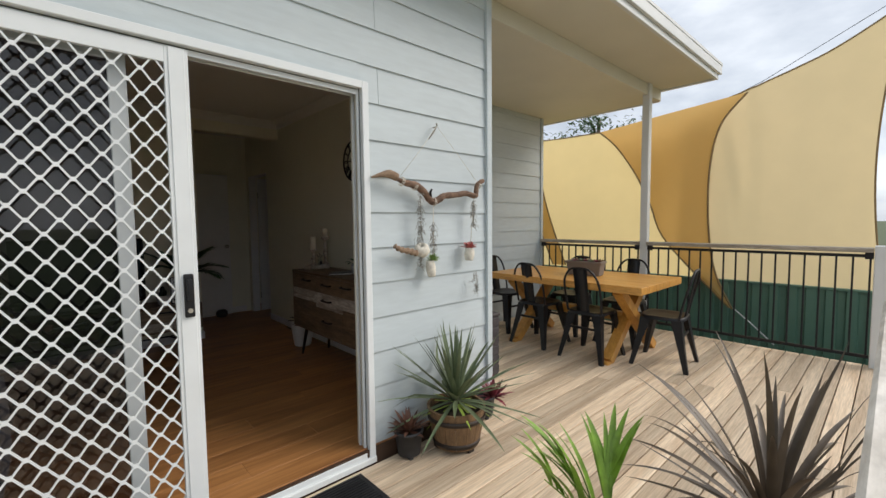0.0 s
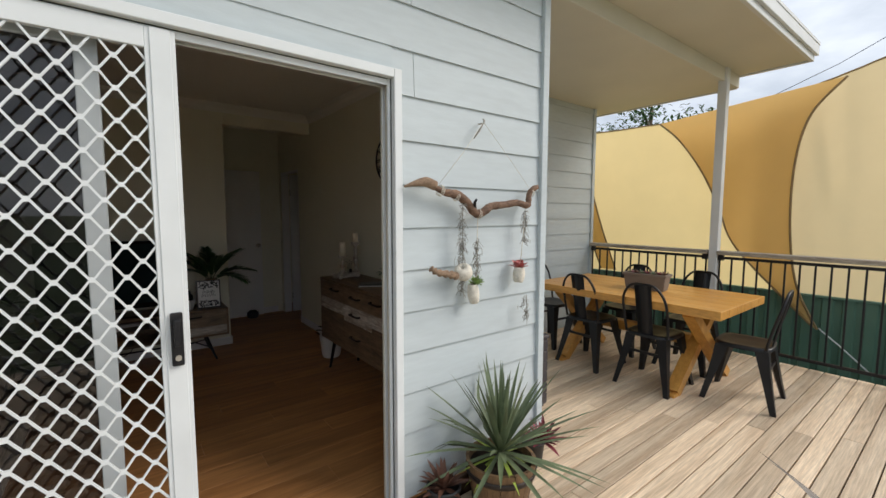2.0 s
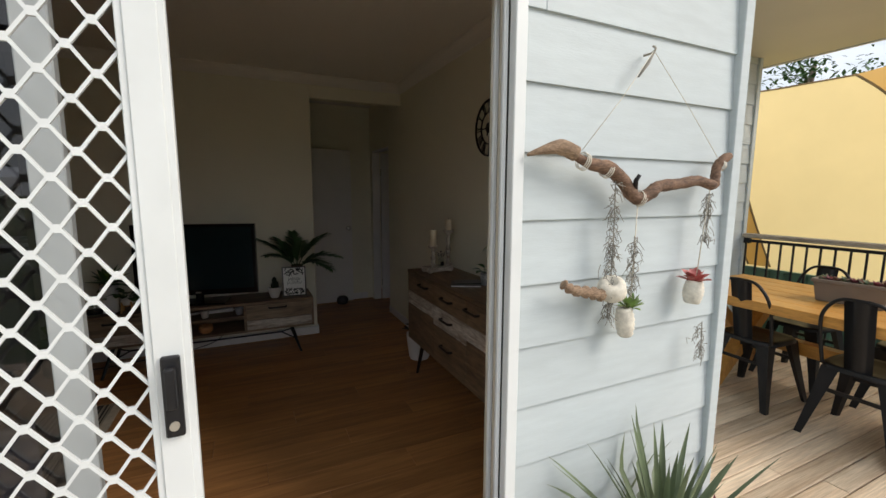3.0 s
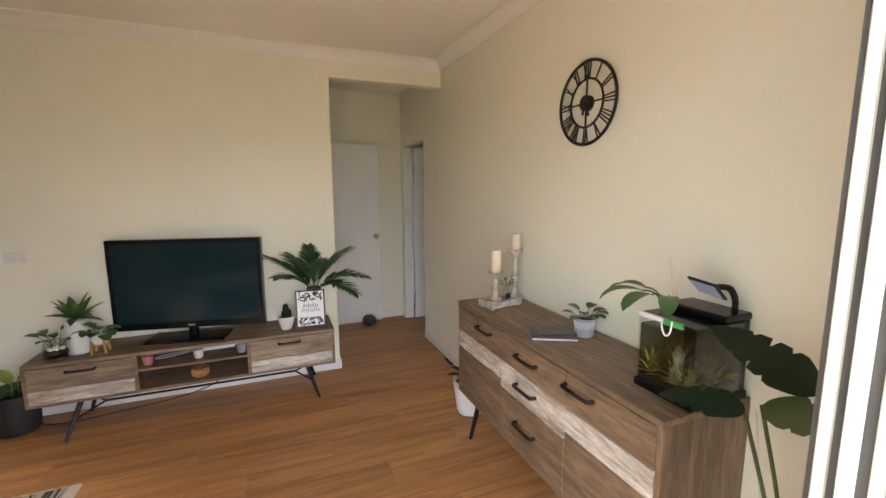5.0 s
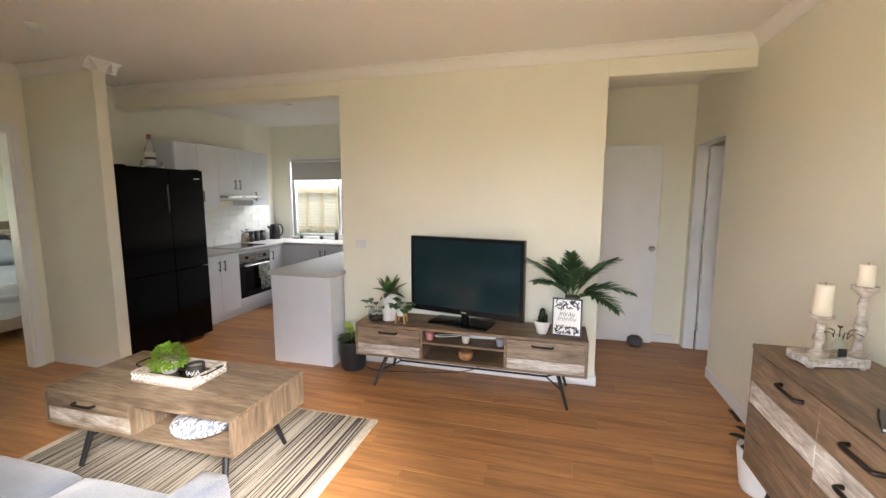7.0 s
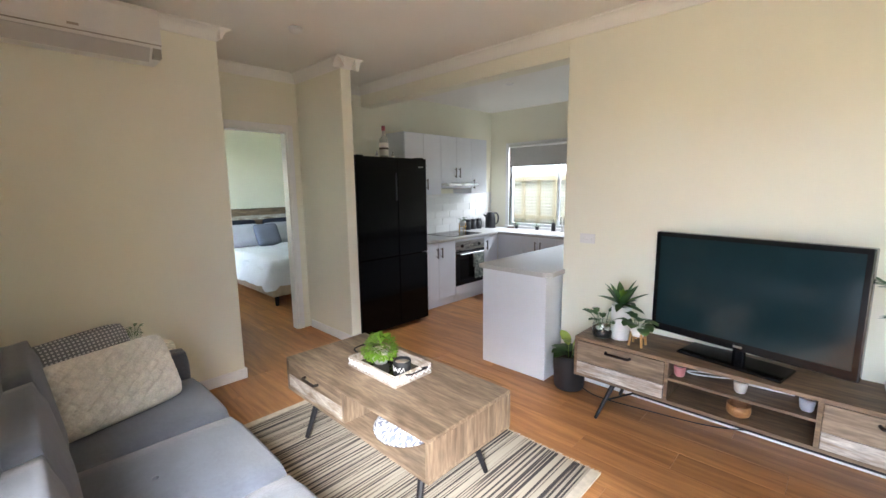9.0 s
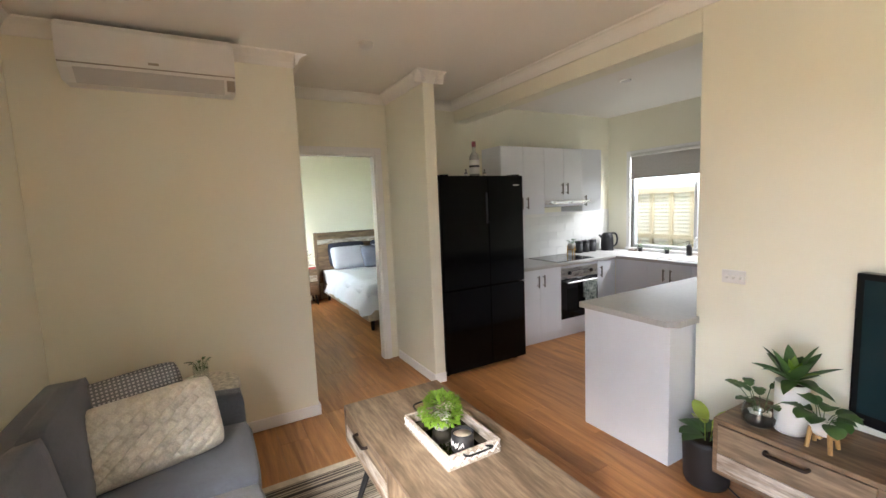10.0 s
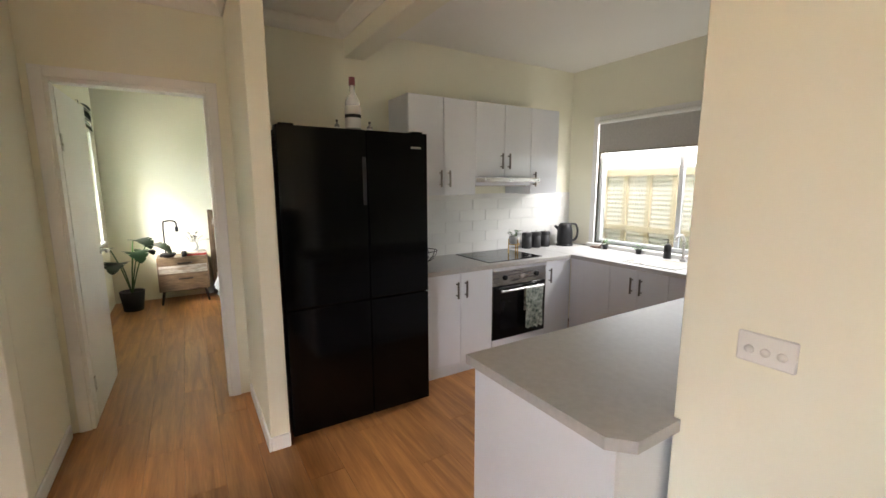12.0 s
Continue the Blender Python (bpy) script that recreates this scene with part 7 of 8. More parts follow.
part("filter", boxes((-0.30, 0.03, 0.014, -0.02, ys[4] - ys[2] - 0.03, 0.02)), GREY_ALU, hood)

# base cabinets
XB = -3.03


def base_cab(x, y, w, rz, doors, label, name="base_cabinet"):
    """A floor cabinet with its front at local y = 0, running along local x."""
    th = thing(name, x, y, 0, rz=rz, label=label, category="cabinet", group="base cabinets")
    part("body", boxes((0.001, 0.02, 0.10, w - 0.001, 0.575, 0.83)), CABW, th)
    part("kickboard", boxes((0.001, 0.035, 0.001, w - 0.001, 0.05, 0.10)), CABW, th)
    n = len(doors)
    for k, side in enumerate(doors):
        a, b = w * k / n, w * (k + 1) / n
        d = part("door", boxes((a + 0.0015, 0.0, 0.102, b - 0.0015, 0.018, 0.826), bevel=0.002), CABW, th)
        if side in "lr":
            cab_pull(d, (a + 0.04 if side == "l" else b - 0.04, 0.0, 0.70, 0, -1))


base_cab(XB, 5.615, 0.62, 90, "rl", "white two-door base cabinet under the bench")
base_cab(XB, 6.831, 0.315, 90, "l", "narrow white base cabinet beside the oven")
base_cab(-3.03, 7.15, 0.42, 0, "p", "white blank corner base cabinet")
base_cab(-2.61, 7.15, 0.50, 0, "rl", "white two-door sink base cabinet")
base_cab(-2.11, 7.15, 0.45, 0, "p", "white base cabinet by the peninsula")
oven = thing("oven", XB, 6.237, 0.10, rz=90, label="built-in steel and black glass oven", category="oven")
part("body", boxes((0.003, 0.02, 0.0, 0.590, 0.56, 0.73)), BLKG, oven)
part("kickboard", boxes((0.001, 0.035, -0.099, 0.592, 0.05, -0.001)), CABW, oven)
part("control_panel", boxes((0.003, -0.003, 0.575, 0.590, 0.02, 0.70), bevel=0.002), CHROME, oven, "brushed steel control panel")
part("filler", boxes((0.003, 0.0, 0.70, 0.590, 0.02, 0.73)), CABW, oven)
part("door", boxes((0.003, -0.004, 0.115, 0.590, 0.02, 0.572), bevel=0.003), BLKG, oven)
part("window", boxes((0.09, -0.006, 0.19, 0.50, -0.0035, 0.46)), TVBEZ, oven)
part("bottom_trim", boxes((0.003, -0.002, 0.0, 0.590, 0.02, 0.112)), CABW, oven)
part("handle", bars(((0.06, -0.045, 0.535), (0.53, -0.045, 0.535), 0.010), ((0.09, 0, 0.535), (0.09, -0.045, 0.535), 0.007), ((0.50, 0, 0.535), (0.50, -0.045, 0.535), 0.007)), CHROME, oven)
for k, x in enumerate((0.12, 0.295, 0.47)):
    part("knob", moved(lathe([(0, 0), (0.022, 0), (0.02, 0.02), (0.012, 0.022), (0, 0.022)], 18), pose(x, -0.003, 0.64, 90, 0, 0)), CHROME if k % 2 else BLACKM, oven)
TOWEL = material("botanical_print_towel", (0.42, 0.45, 0.40), 0.95, dark=(0.02, 0.045, 0.035), scale=32, bump=0.4)
tow = thing("tea_towel", XB + 0.045, 6.57, 0.635, rz=90, label="dark green botanical print tea towel on the oven handle", category="tea towel")
bm = bmesh.new()
rows = []
for i in range(13):
    u = -0.02 + 0.20 * i / 12
    w = 0.006 * math.sin(i * 1.4)
    rows.append([bm.verts.new((u, 0.014 + 0.3 * w, -0.20)), bm.verts.new((u, 0.013, -0.01)), bm.verts.new((u, 0.0, 0.013)), bm.verts.new((u, -0.013, -0.01)), bm.verts.new((u + w, -0.016 - w, -0.18)), bm.verts.new((u + w, -0.016 + w, -0.34 - 0.01 * (i % 3)))])
for a, b in zip(rows, rows[1:]):
    for q in range(5):
        bm.faces.new((a[q], a[q + 1], b[q + 1], b[q])).smooth = True
part("cloth", bm, TOWEL, tow)

# benchtops
bt = thing("benchtop", 0, 0, 0.83, label="pale grey laminate U-shaped kitchen benchtop", category="benchtop")
part("side_slab", boxes((XK, 5.60, 0.0, XB + 0.02, 7.13, 0.035), bevel=0.003), BENCH, bt)
part("window_slab", boxes((XK, 7.13, 0.0, -1.66, YK, 0.035), bevel=0.003), BENCH, bt)
bm = bmesh.new()
outline = [(-1.66, 5.02), (-1.045, 5.02), (-0.988, 5.075), (-0.988, 5.262), (-1.012, 5.262), (-1.012, 5.38), (-0.985, 5.38), (-0.985, YK), (-1.66, YK)]
lo = [bm.verts.new((x, y, 0.0)) for x, y in outline]
hi = [bm.verts.new((x, y, 0.035)) for x, y in outline]
bm.faces.new(lo), bm.faces.new(hi)
for k in range(len(outline)):
    bm.faces.new((lo[k], lo[(k + 1) % len(outline)], hi[(k + 1) % len(outline)], hi[k]))
part("peninsula_slab", bm, BENCH, bt)
pen = thing("peninsula_cabinet", -1.634, 5.045, 0, label="white laminate end panel of the kitchen peninsula", category="cabinet", group="base cabinets")
part("end_panel", boxes((0.0, 0.0, 0.0, 0.607, 0.018, 0.829), bevel=0.001), CABW, pen)
part("side_panel", boxes((0.592, 0.018, 0.0, 0.607, 0.215, 0.829)), CABW, pen)
part("body", boxes((0.004, 0.018, 0.09, 0.59, 2.1, 0.829)), CABW, pen)
part("kickboard", boxes((0.03, 0.018, 0.0, 0.59, 2.1, 0.09)), CABW, pen)
# cooktop, sink, tap
hob = thing("cooktop", -3.32, 6.53, BT, label="black glass ceramic cooktop set in the bench", category="cooktop")
part("glass", boxes((-0.245, -0.30, 0.0, 0.245, 0.30, 0.006), bevel=0.002), BLKG, hob)
for x, y, r in ((-0.11, -0.15, 0.09), (0.11, -0.15, 0.075), (-0.11, 0.15, 0.075), (0.11, 0.15, 0.09)):
    part("ring", lathe([(r, 0.0062), (r + 0.002, 0.0062), (r + 0.002, 0.0068), (r, 0.0068)], 32, (x, y, 0)), GREY_ALU, hob)
sink = thing("sink", -2.33, 7.40, BT, label="stainless steel inset kitchen sink", category="sink")
part("rim", boxes((-0.23, -0.19, 0.0, 0.23, -0.16, 0.004), (-0.23, 0.16, 0.0, 0.23, 0.19, 0.004), (-0.23, -0.16, 0.0, -0.19, 0.16, 0.004), (0.19, -0.16, 0.0, 0.23, 0.16, 0.004), bevel=0.001), CHROME, sink)
part("bowl", boxes((-0.19, -0.16, 0.0005, 0.19, 0.16, 0.002)), GREY_ALU, sink)
tap = thing("tap", -2.28, 7.63, BT, label="chrome gooseneck mixer tap by the sink", category="tap")
part("spout", tube(curve_points([(0, 0, 0), (0, 0, 0.16), (0, -0.03, 0.215), (0, -0.09, 0.22), (0, -0.13, 0.18)], 6), 0.011, 10), CHROME, tap)
part("lever", bars(((0.0, 0, 0.05), (0.07, 0, 0.085), 0.006)), CHROME, tap)
part("base", lathe([(0, 0), (0.025, 0), (0.022, 0.02), (0, 0.02)], 18), CHROME, tap)
for k in range(3):
    c = thing("canister", -3.525, 7.06 + k * 0.125, BT, label="black cylindrical storage canister with a lid", category="canister", group="canisters on the bench")
    part("body", lathe([(0, 0), (0.048, 0), (0.05, 0.005), (0.05, 0.125), (0, 0.125)], 24), CERAMK, c)
    part("lid", lathe([(0.051, 0.122), (0.052, 0.15), (0.048, 0.155), (0, 0.155)], 24), CERAMK, c)
    part("knob", lathe([(0.006, 0.155), (0.006, 0.165), (0.01, 0.17), (0, 0.176)], 12), CHROME, c)
ket = thing("kettle", -3.46, 7.53, BT, label="black electric kettle on the bench corner", category="kettle")
part("base", lathe([(0, 0), (0.085, 0), (0.085, 0.018), (0, 0.02)], 24), BLACKM, ket)
part("jug", lathe([(0.075, 0.02), (0.082, 0.05), (0.078, 0.15), (0.066, 0.215), (0.05, 0.235), (0, 0.24)], 28), BLACKM, ket)
part("handle", tube(curve_points([(0.03, 0.05, 0.225), (0.05, 0.10, 0.22), (0.06, 0.125, 0.16), (0.055, 0.115, 0.08), (0.045, 0.07, 0.05)], 6), 0.011, 8), BLACKM, ket)
part("spout", bars(((-0.05, -0.035, 0.17), (-0.085, -0.06, 0.205), 0.02, 0.012)), BLACKM, ket)
GOLD = material("brushed_brass", (0.70, 0.45, 0.16), 0.3, metal=1.0, vary=0.1)
gp = thing("plant_on_brass_stand", -3.33, 6.72, BT + 0.0062, label="white pot of leaves on a brass stand", category="potted plant")
for k in range(3):
    a = k * 2.094
    part("stand_leg", bars(((0.05 * math.cos(a), 0.05 * math.sin(a), 0.0), (0.05 * math.cos(a), 0.05 * math.sin(a), 0.135), 0.005)), GOLD, gp)
part("stand_ring", tube([(0.052 * math.cos(q * 0.3927), 0.052 * math.sin(q * 0.3927), 0.085) for q in range(16)], 0.004, 6, closed=True), GOLD, gp)
part("pot", lathe([(0, 0.088), (0.035, 0.088), (0.046, 0.11), (0.046, 0.16), (0.042, 0.16), (0.04, 0.15), (0, 0.15)], 22), CERAMW, gp)
rgk = random.Random(13)
leafy(gp, rgk, 12, 0.155, 0.045, 0.035, "oval", LEAF, (0.1, 1.1), 0.04)
bas = thing("wire_basket", -3.40, 5.80, BT, label="black wire fruit basket on the bench", category="basket")
for k in range(10):
    a = k * math.pi / 5
    part("wire", tube(curve_points([(0.03 * math.cos(a), 0.03 * math.sin(a), 0.003), (0.09 * math.cos(a + 0.2), 0.09 * math.sin(a + 0.2), 0.04), (0.115 * math.cos(a + 0.4), 0.115 * math.sin(a + 0.4), 0.10)], 4), 0.0025, 5), BLACKM, bas)
part("rim", tube([(0.115 * math.cos(q * 0.2618), 0.115 * math.sin(q * 0.2618), 0.10) for q in range(24)], 0.004, 6, closed=True), BLACKM, bas)
part("base_ring", tube([(0.03 * math.cos(q * 0.5236), 0.03 * math.sin(q * 0.5236), 0.003) for q in range(12)], 0.003, 6, closed=True), BLACKM, bas)

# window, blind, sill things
# grey tint put into the glass to dim the bright passage behind it
DIMGLASS = glass("dimmed_window_glass", (0.50, 0.50, 0.49))
win = thing("window_1", WX0, YK, WZ0, label="white aluminium sliding kitchen window", category="window", kind="structure")
ww, wh = WX1 - WX0, WZ1 - WZ0
part("window_frame", boxes((0, 0.03, 0, 0.04, 0.09, wh), (ww - 0.04, 0.03, 0, ww, 0.09, wh), (0.04, 0.03, 0, ww - 0.04, 0.09, 0.04), (0.04, 0.03, wh - 0.04, ww - 0.04, 0.09, wh), bevel=0.002), ALU, win)
part("mullion", boxes((0.80, 0.045, 0.04, 0.84, 0.08, wh - 0.04), bevel=0.002), ALU, win)
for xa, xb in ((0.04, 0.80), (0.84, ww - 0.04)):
    pn = part("pane", boxes((xa, 0.058, 0.04, xb, 0.063, wh - 0.04)), DIMGLASS, win)
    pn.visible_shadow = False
part("reveal", boxes((-0.06, -0.016, -0.03, 0.0, 0.03, wh + 0.06), (ww, -0.016, -0.03, ww + 0.06, 0.03, wh + 0.06), (0, -0.016, wh, ww, 0.03, wh + 0.06), bevel=0.002), GLOSSW, win)
part("window_sill", boxes((-0.06, -0.05, -0.034, ww + 0.06, 0.03, 0.0), bevel=0.003), GLOSSW, win)
bl = thing("roller_blind", WX0 + 0.02, YK - 0.03, 1.80, label="grey roller blind pulled a quarter way down", category="blind")
part("fabric", boxes((0.0, 0.0, 0.012, ww - 0.04, 0.003, 0.29)), material("grey_blind_fabric", (0.50, 0.49, 0.47), 0.9, vary=0.06, scale=50, bump=0.3, bump_scale=300), bl)
part("bottom_bar", boxes((0.0, -0.006, 0.0, ww - 0.04, 0.009, 0.014), bevel=0.003), GREY_ALU, bl)
part("roller", bars(((0, 0.006, 0.30), (ww - 0.04, 0.006, 0.30), 0.022), n=16), CERAMW, bl)
soap = thing("soap_bottle", -2.43, 7.66, BT, label="dark pump soap bottle behind the sink", category="bottle")
part("body", lathe([(0, 0), (0.03, 0), (0.03, 0.11), (0.012, 0.13), (0, 0.13)], 18), BLACKM, soap)
part("pump", bars(((0, 0, 0.13), (0, 0, 0.165), 0.005), ((0, 0, 0.165), (-0.03, -0.02, 0.162), 0.005)), BLACKM, soap)
for x, n, seed in ((-2.70, 10, 4), (-3.06, 8, 6)):
    q = thing("sill_plant", x, 7.665, BT, label="tiny potted green plant below the window", category="potted plant", group="plants below the window")
    part("pot", lathe([(0, 0), (0.022, 0), (0.028, 0.045), (0.024, 0.045), (0.022, 0.04), (0, 0.04)], 16), CERAMK, q)
    leafy(q, random.Random(seed), n, 0.042, 0.04, 0.025, "oval", LEAF, (0.2, 1.2), 0.03)
tw = thing("dried_twig", -3.17, 7.66, BT, label="small driftwood twig standing by the window", category="decor")
part("twig", tube(curve_points([(0.0, 0, 0.006), (0.05, 0.01, 0.02), (0.10, 0.0, 0.09), (0.13, 0.0, 0.17)], 5), 0.006, 6, 0.4), DRIFT, tw)
part("base", boxes((-0.05, -0.02, 0, 0.06, 0.02, 0.012), bevel=0.003), DRIFT, tw)

# side passage outside the window
sheet = thing("passage_fence", -8.0, 9.3, -1.15, label="cream corrugated fence with yellow timber battens", category="fence")
CREAMS = material("cream_steel_sheet", (0.74, 0.73, 0.66), 0.5, vary=0.05, scale=2)
bm = bmesh.new()
prev = None
for k in range(240):
    z = k * 0.012
    a, b = bm.verts.new((0, 0.0045 * math.sin(k * 1.25), z)), bm.verts.new((9.0, 0.0045 * math.sin(k * 1.25), z))
    if prev:
        bm.faces.new((prev[0], a, b, prev[1])).smooth = True
    prev = (a, b)
part("sheet", bm, CREAMS, sheet)
BATT = wood("raw_pine_batten", (0.72, 0.62, 0.46), (0.62, 0.52, 0.37), "z", rough=0.7, scale=4)
for k in range(25):
    part("batten", boxes((0.3 + k * 0.335, -0.05, 0.0, 0.36 + k * 0.335, -0.012, 2.82)), BATT, sheet)
part("rail", boxes((0.0, -0.085, 2.76, 9.0, -0.05, 2.84)), BATT, sheet)
part("rail", boxes((0.0, -0.085, 2.03, 9.0, -0.05, 2.10)), BATT, sheet)

# splashback tiles
sp = structure(part("splashback", boxes((XK + 0.0005, 5.55, BT, XK + 0.004, YK, 1.415)), GROUT), "white subway tile splashback", "splashback")
tm = bpy.data.meshes.new("tile")
bm = boxes((0, -0.1488, -0.0488, 0.007, 0.1488, 0.0488), bevel=0.0015)
bm.to_mesh(tm)
bm.free()
tm.materials.append(TILE)
for r in range(6):
    z = BT + 0.05 + r * 0.1
    if z > 1.40:
        continue
    y = 5.55 + (0.15 if r % 2 else 0.0) + 0.15
    while y < YK - 0.14:
        ob = new("tile", tm)
        ob.parent = sp
        ob.matrix_basis = pose(XK + 0.003, y, z)
        y += 0.3

# ---- bedroom ----
bdoor = thing("bedroom_door", XK - 0.095, BD0 + 0.022, 0, rz=-1, label="white bedroom door standing open into the room", category="door", kind="structure")
part("leaf", boxes((-0.76, -0.036, 0.01, 0.0, 0.0, 2.065), bevel=0.002), GLOSSW, bdoor)
part("handle", bars(((-0.70, 0.0, 1.02), (-0.70, 0.05, 1.02), 0.010), ((-0.70, 0.05, 1.02), (-0.60, 0.05, 1.02), 0.009)), CHROME, bdoor)
part("rose", bars(((-0.70, 0.0, 1.02), (-0.70, 0.008, 1.02), 0.026), n=20), CHROME, bdoor)
for z in (0.25, 1.75):
    part("hinge", boxes((-0.035, 0.0, z - 0.05, 0.0, 0.003, z + 0.05)), CHROME, bdoor)
bwin = thing("window_2", BW0, BWY, 0.85, label="bright bedroom window with a white frame", category="window", kind="structure")
bw, bh = BW1 - BW0, 1.25
part("window_frame", boxes((0, 0.03, 0, 0.04, 0.08, bh), (bw - 0.04, 0.03, 0, bw, 0.08, bh), (0.04, 0.03, 0, bw - 0.04, 0.08, 0.04), (0.04, 0.03, bh - 0.04, bw - 0.04, 0.08, bh)), ALU, bwin)
pn = part("pane", boxes((0.04, 0.052, 0.04, bw - 0.04, 0.057, bh - 0.04)), GLASS, bwin)
pn.visible_shadow = False
part("window_sill", boxes((-0.05, 0.08, -0.03, bw + 0.05, 0.15, 0.0)), GLOSSW, bwin)
part("reveal", boxes((-0.05, 0.115, 0.0, 0.0, 0.135, bh), (bw, 0.115, 0.0, bw + 0.05, 0.135, bh), (-0.05, 0.115, bh, bw + 0.05, 0.135, bh + 0.05)), GLOSSW, bwin)

SHEETW = material("white_bed_linen", (0.62, 0.63, 0.67), 0.95, vary=0.04, scale=6, bump=0.4, bump_scale=25)
SHEETG = material("pale_grey_bed_linen", (0.48, 0.49, 0.54), 0.95, vary=0.06, scale=6, bump=0.4, bump_scale=25)
NAVY = material("navy_pillow_cotton", (0.03, 0.035, 0.055), 0.95, vary=0.1, scale=10, bump=0.3)
bed = thing("bed", -7.0, 4.46, 0, label="double bed with a timber headboard and rumpled white quilt", category="bed")
part("headboard", boxes((0.0, 0.0, 0.30, 0.05, 1.62, 0.97), bevel=0.004), OAKGY, bed)
part("headboard_band", boxes((0.0, 0.0, 0.972, 0.052, 1.62, 1.05), bevel=0.003), WASHY, bed, "whitewashed timber band")
part("headboard_top", boxes((0.0, 0.0, 1.052, 0.05, 1.62, 1.17), bevel=0.004), OAKGY, bed)
part("headboard_edge", boxes((0.0, -0.05, 0.0, 0.055, -0.002, 1.175), bevel=0.004), OAKGZ, bed)
part("headboard_edge", boxes((0.0, 1.622, 0.0, 0.055, 1.67, 1.175), bevel=0.004), OAKGZ, bed)
part("frame", boxes((0.055, 0.04, 0.14, 2.40, 1.58, 0.30), bevel=0.006), material("oatmeal_bed_base", (0.42, 0.34, 0.26), 0.9, vary=0.1, scale=20), bed)
for x in (0.15, 2.32):
    for y in (0.12, 1.5):
        part("leg", bars(((x, y, 0.14), (x, y, 0.0), 0.03, 0.022)), HANDLE, bed)
part("mattress", soft((0.06, 0.04, 0.30, 2.40, 1.58, 0.54), 0.05, 0.01), SHEETW, bed)
bm = bmesh.new()
n1, n2 = 36, 30
grid = []
for i in range(n1 + 1):
    row = []
    for j in range(n2 + 1):
        x = 0.62 + 1.84 * i / n1
        v = j / n2
        drop = 0.0
        y = -0.06 + 1.74 * v
        z = 0.575 + 0.045 * noise.noise(Vector((x * 3.1, y * 3.4, 1.5))) + 0.022 * abs(noise.noise(Vector((x * 5 + y * 3, y * 6 - x * 3, 7)))) + 0.014 * noise.noise(Vector((x * 9, y * 8, 4)))
        e = min(v, 1 - v) * 1.74
        if e < 0.14:
            z -= (0.14 - e) * 2.2
        ex = 2.46 - x
        if ex < 0.12:
            z -= (0.12 - ex) * 2.4
        z = max(z, 0.24)
        row.append(bm.verts.new((x + 0.015 * noise.noise(Vector((y * 5, z * 6, 0))), y + 0.02 * noise.noise(Vector((x * 6, z * 5, 2))), z)))
    grid.append(row)
for a, b in zip(grid, grid[1:]):
    for j in range(n2):
        bm.faces.new((a[j], a[j + 1], b[j + 1], b[j])).smooth = True
part("quilt", bm, SHEETW, bed, "rumpled white quilt cover")
for k, (x, y, z, mt, lb, tx) in enumerate(((-6.88, 4.95, 0.78, NAVY, "navy pillow against the headboard", 76), (-6.88, 5.72, 0.78, NAVY, "navy pillow against the headboard", 76), (-6.76, 4.97, 0.73, SHEETG, "pale grey pillow on the bed", 62), (-6.76, 5.70, 0.73, SHEETG, "pale grey pillow on the bed", 62))):
    pillow("pillow", 0.66, 0.42, 0.16, mt, pose(x, y, z, tx, 0, 90), lb)
pillow("pillow", 0.42, 0.42, 0.14, material("blue_grey_cushion", (0.17, 0.18, 0.23), 0.95, vary=0.1), pose(-6.60, 5.34, 0.73, 60, 0, 90), "square blue-grey cushion on the bed")

nst = thing("nightstand", -6.62, 3.80, 0, label="timber nightstand with two drawers and dark legs", category="nightstand")
part("body", boxes((-0.38, 0.0, 0.17, 0.0, 0.56, 0.60), bevel=0.003), OAKGY, nst)
for z0, z1, mt in ((0.50, 0.585, OAKGY), (0.40, 0.498, WASHY), (0.185, 0.398, OAKGY)):
    d = part("drawer_front", boxes((0.0, 0.015, z0, 0.012, 0.545, z1), bevel=0.002), mt, nst)
pull(nst, 0.012, 0.30, 0.53, 0.15, "y", (1, 0))
pull(nst, 0.012, 0.30, 0.33, 0.15, "y", (1, 0))
for x in (-0.33, -0.04):
    for y in (0.05, 0.51):
        part("leg", bars(((x, y, 0.17), (x + (0.02 if x > -0.1 else -0.02), y + (0.03 if y > 0.2 else -0.03), 0.0), 0.018, 0.012)), HANDLE, nst)
lamp = thing("table_lamp", -6.82, 3.90, 0.60, label="black bent pipe table lamp with a bare bulb", category="table lamp")
part("base", lathe([(0, 0), (0.07, 0), (0.07, 0.02), (0, 0.025)], 24), BLACKM, lamp)
part("pipe", tube(curve_points([(0, 0, 0.02), (0, 0, 0.40), (0.01, 0.03, 0.45), (0.02, 0.10, 0.455), (0.02, 0.14, 0.43), (0.02, 0.145, 0.37)], 6), 0.009, 8), BLACKM, lamp)
part("socket", bars(((0.02, 0.145, 0.375), (0.02, 0.145, 0.315), 0.018)), BLACKM, lamp)
part("bulb", lathe([(0, 0.235), (0.022, 0.25), (0.03, 0.28), (0.015, 0.315), (0, 0.315)], 16, (0.02, 0.145, 0)), GLASSV, lamp)
bowlb = thing("trinket_bowl", -6.72, 3.93, 0.60, label="dark shallow trinket bowl on the nightstand", category="bowl")
part("bowl", lathe([(0, 0), (0.05, 0), (0.085, 0.03), (0.085, 0.05), (0.075, 0.045), (0, 0.02)], 20), CERAMK, bowlb)
vase = thing("flower_vase", -6.80, 4.22, 0.60 + 0.05, label="white vase with dark round-leaved sprigs", category="vase")
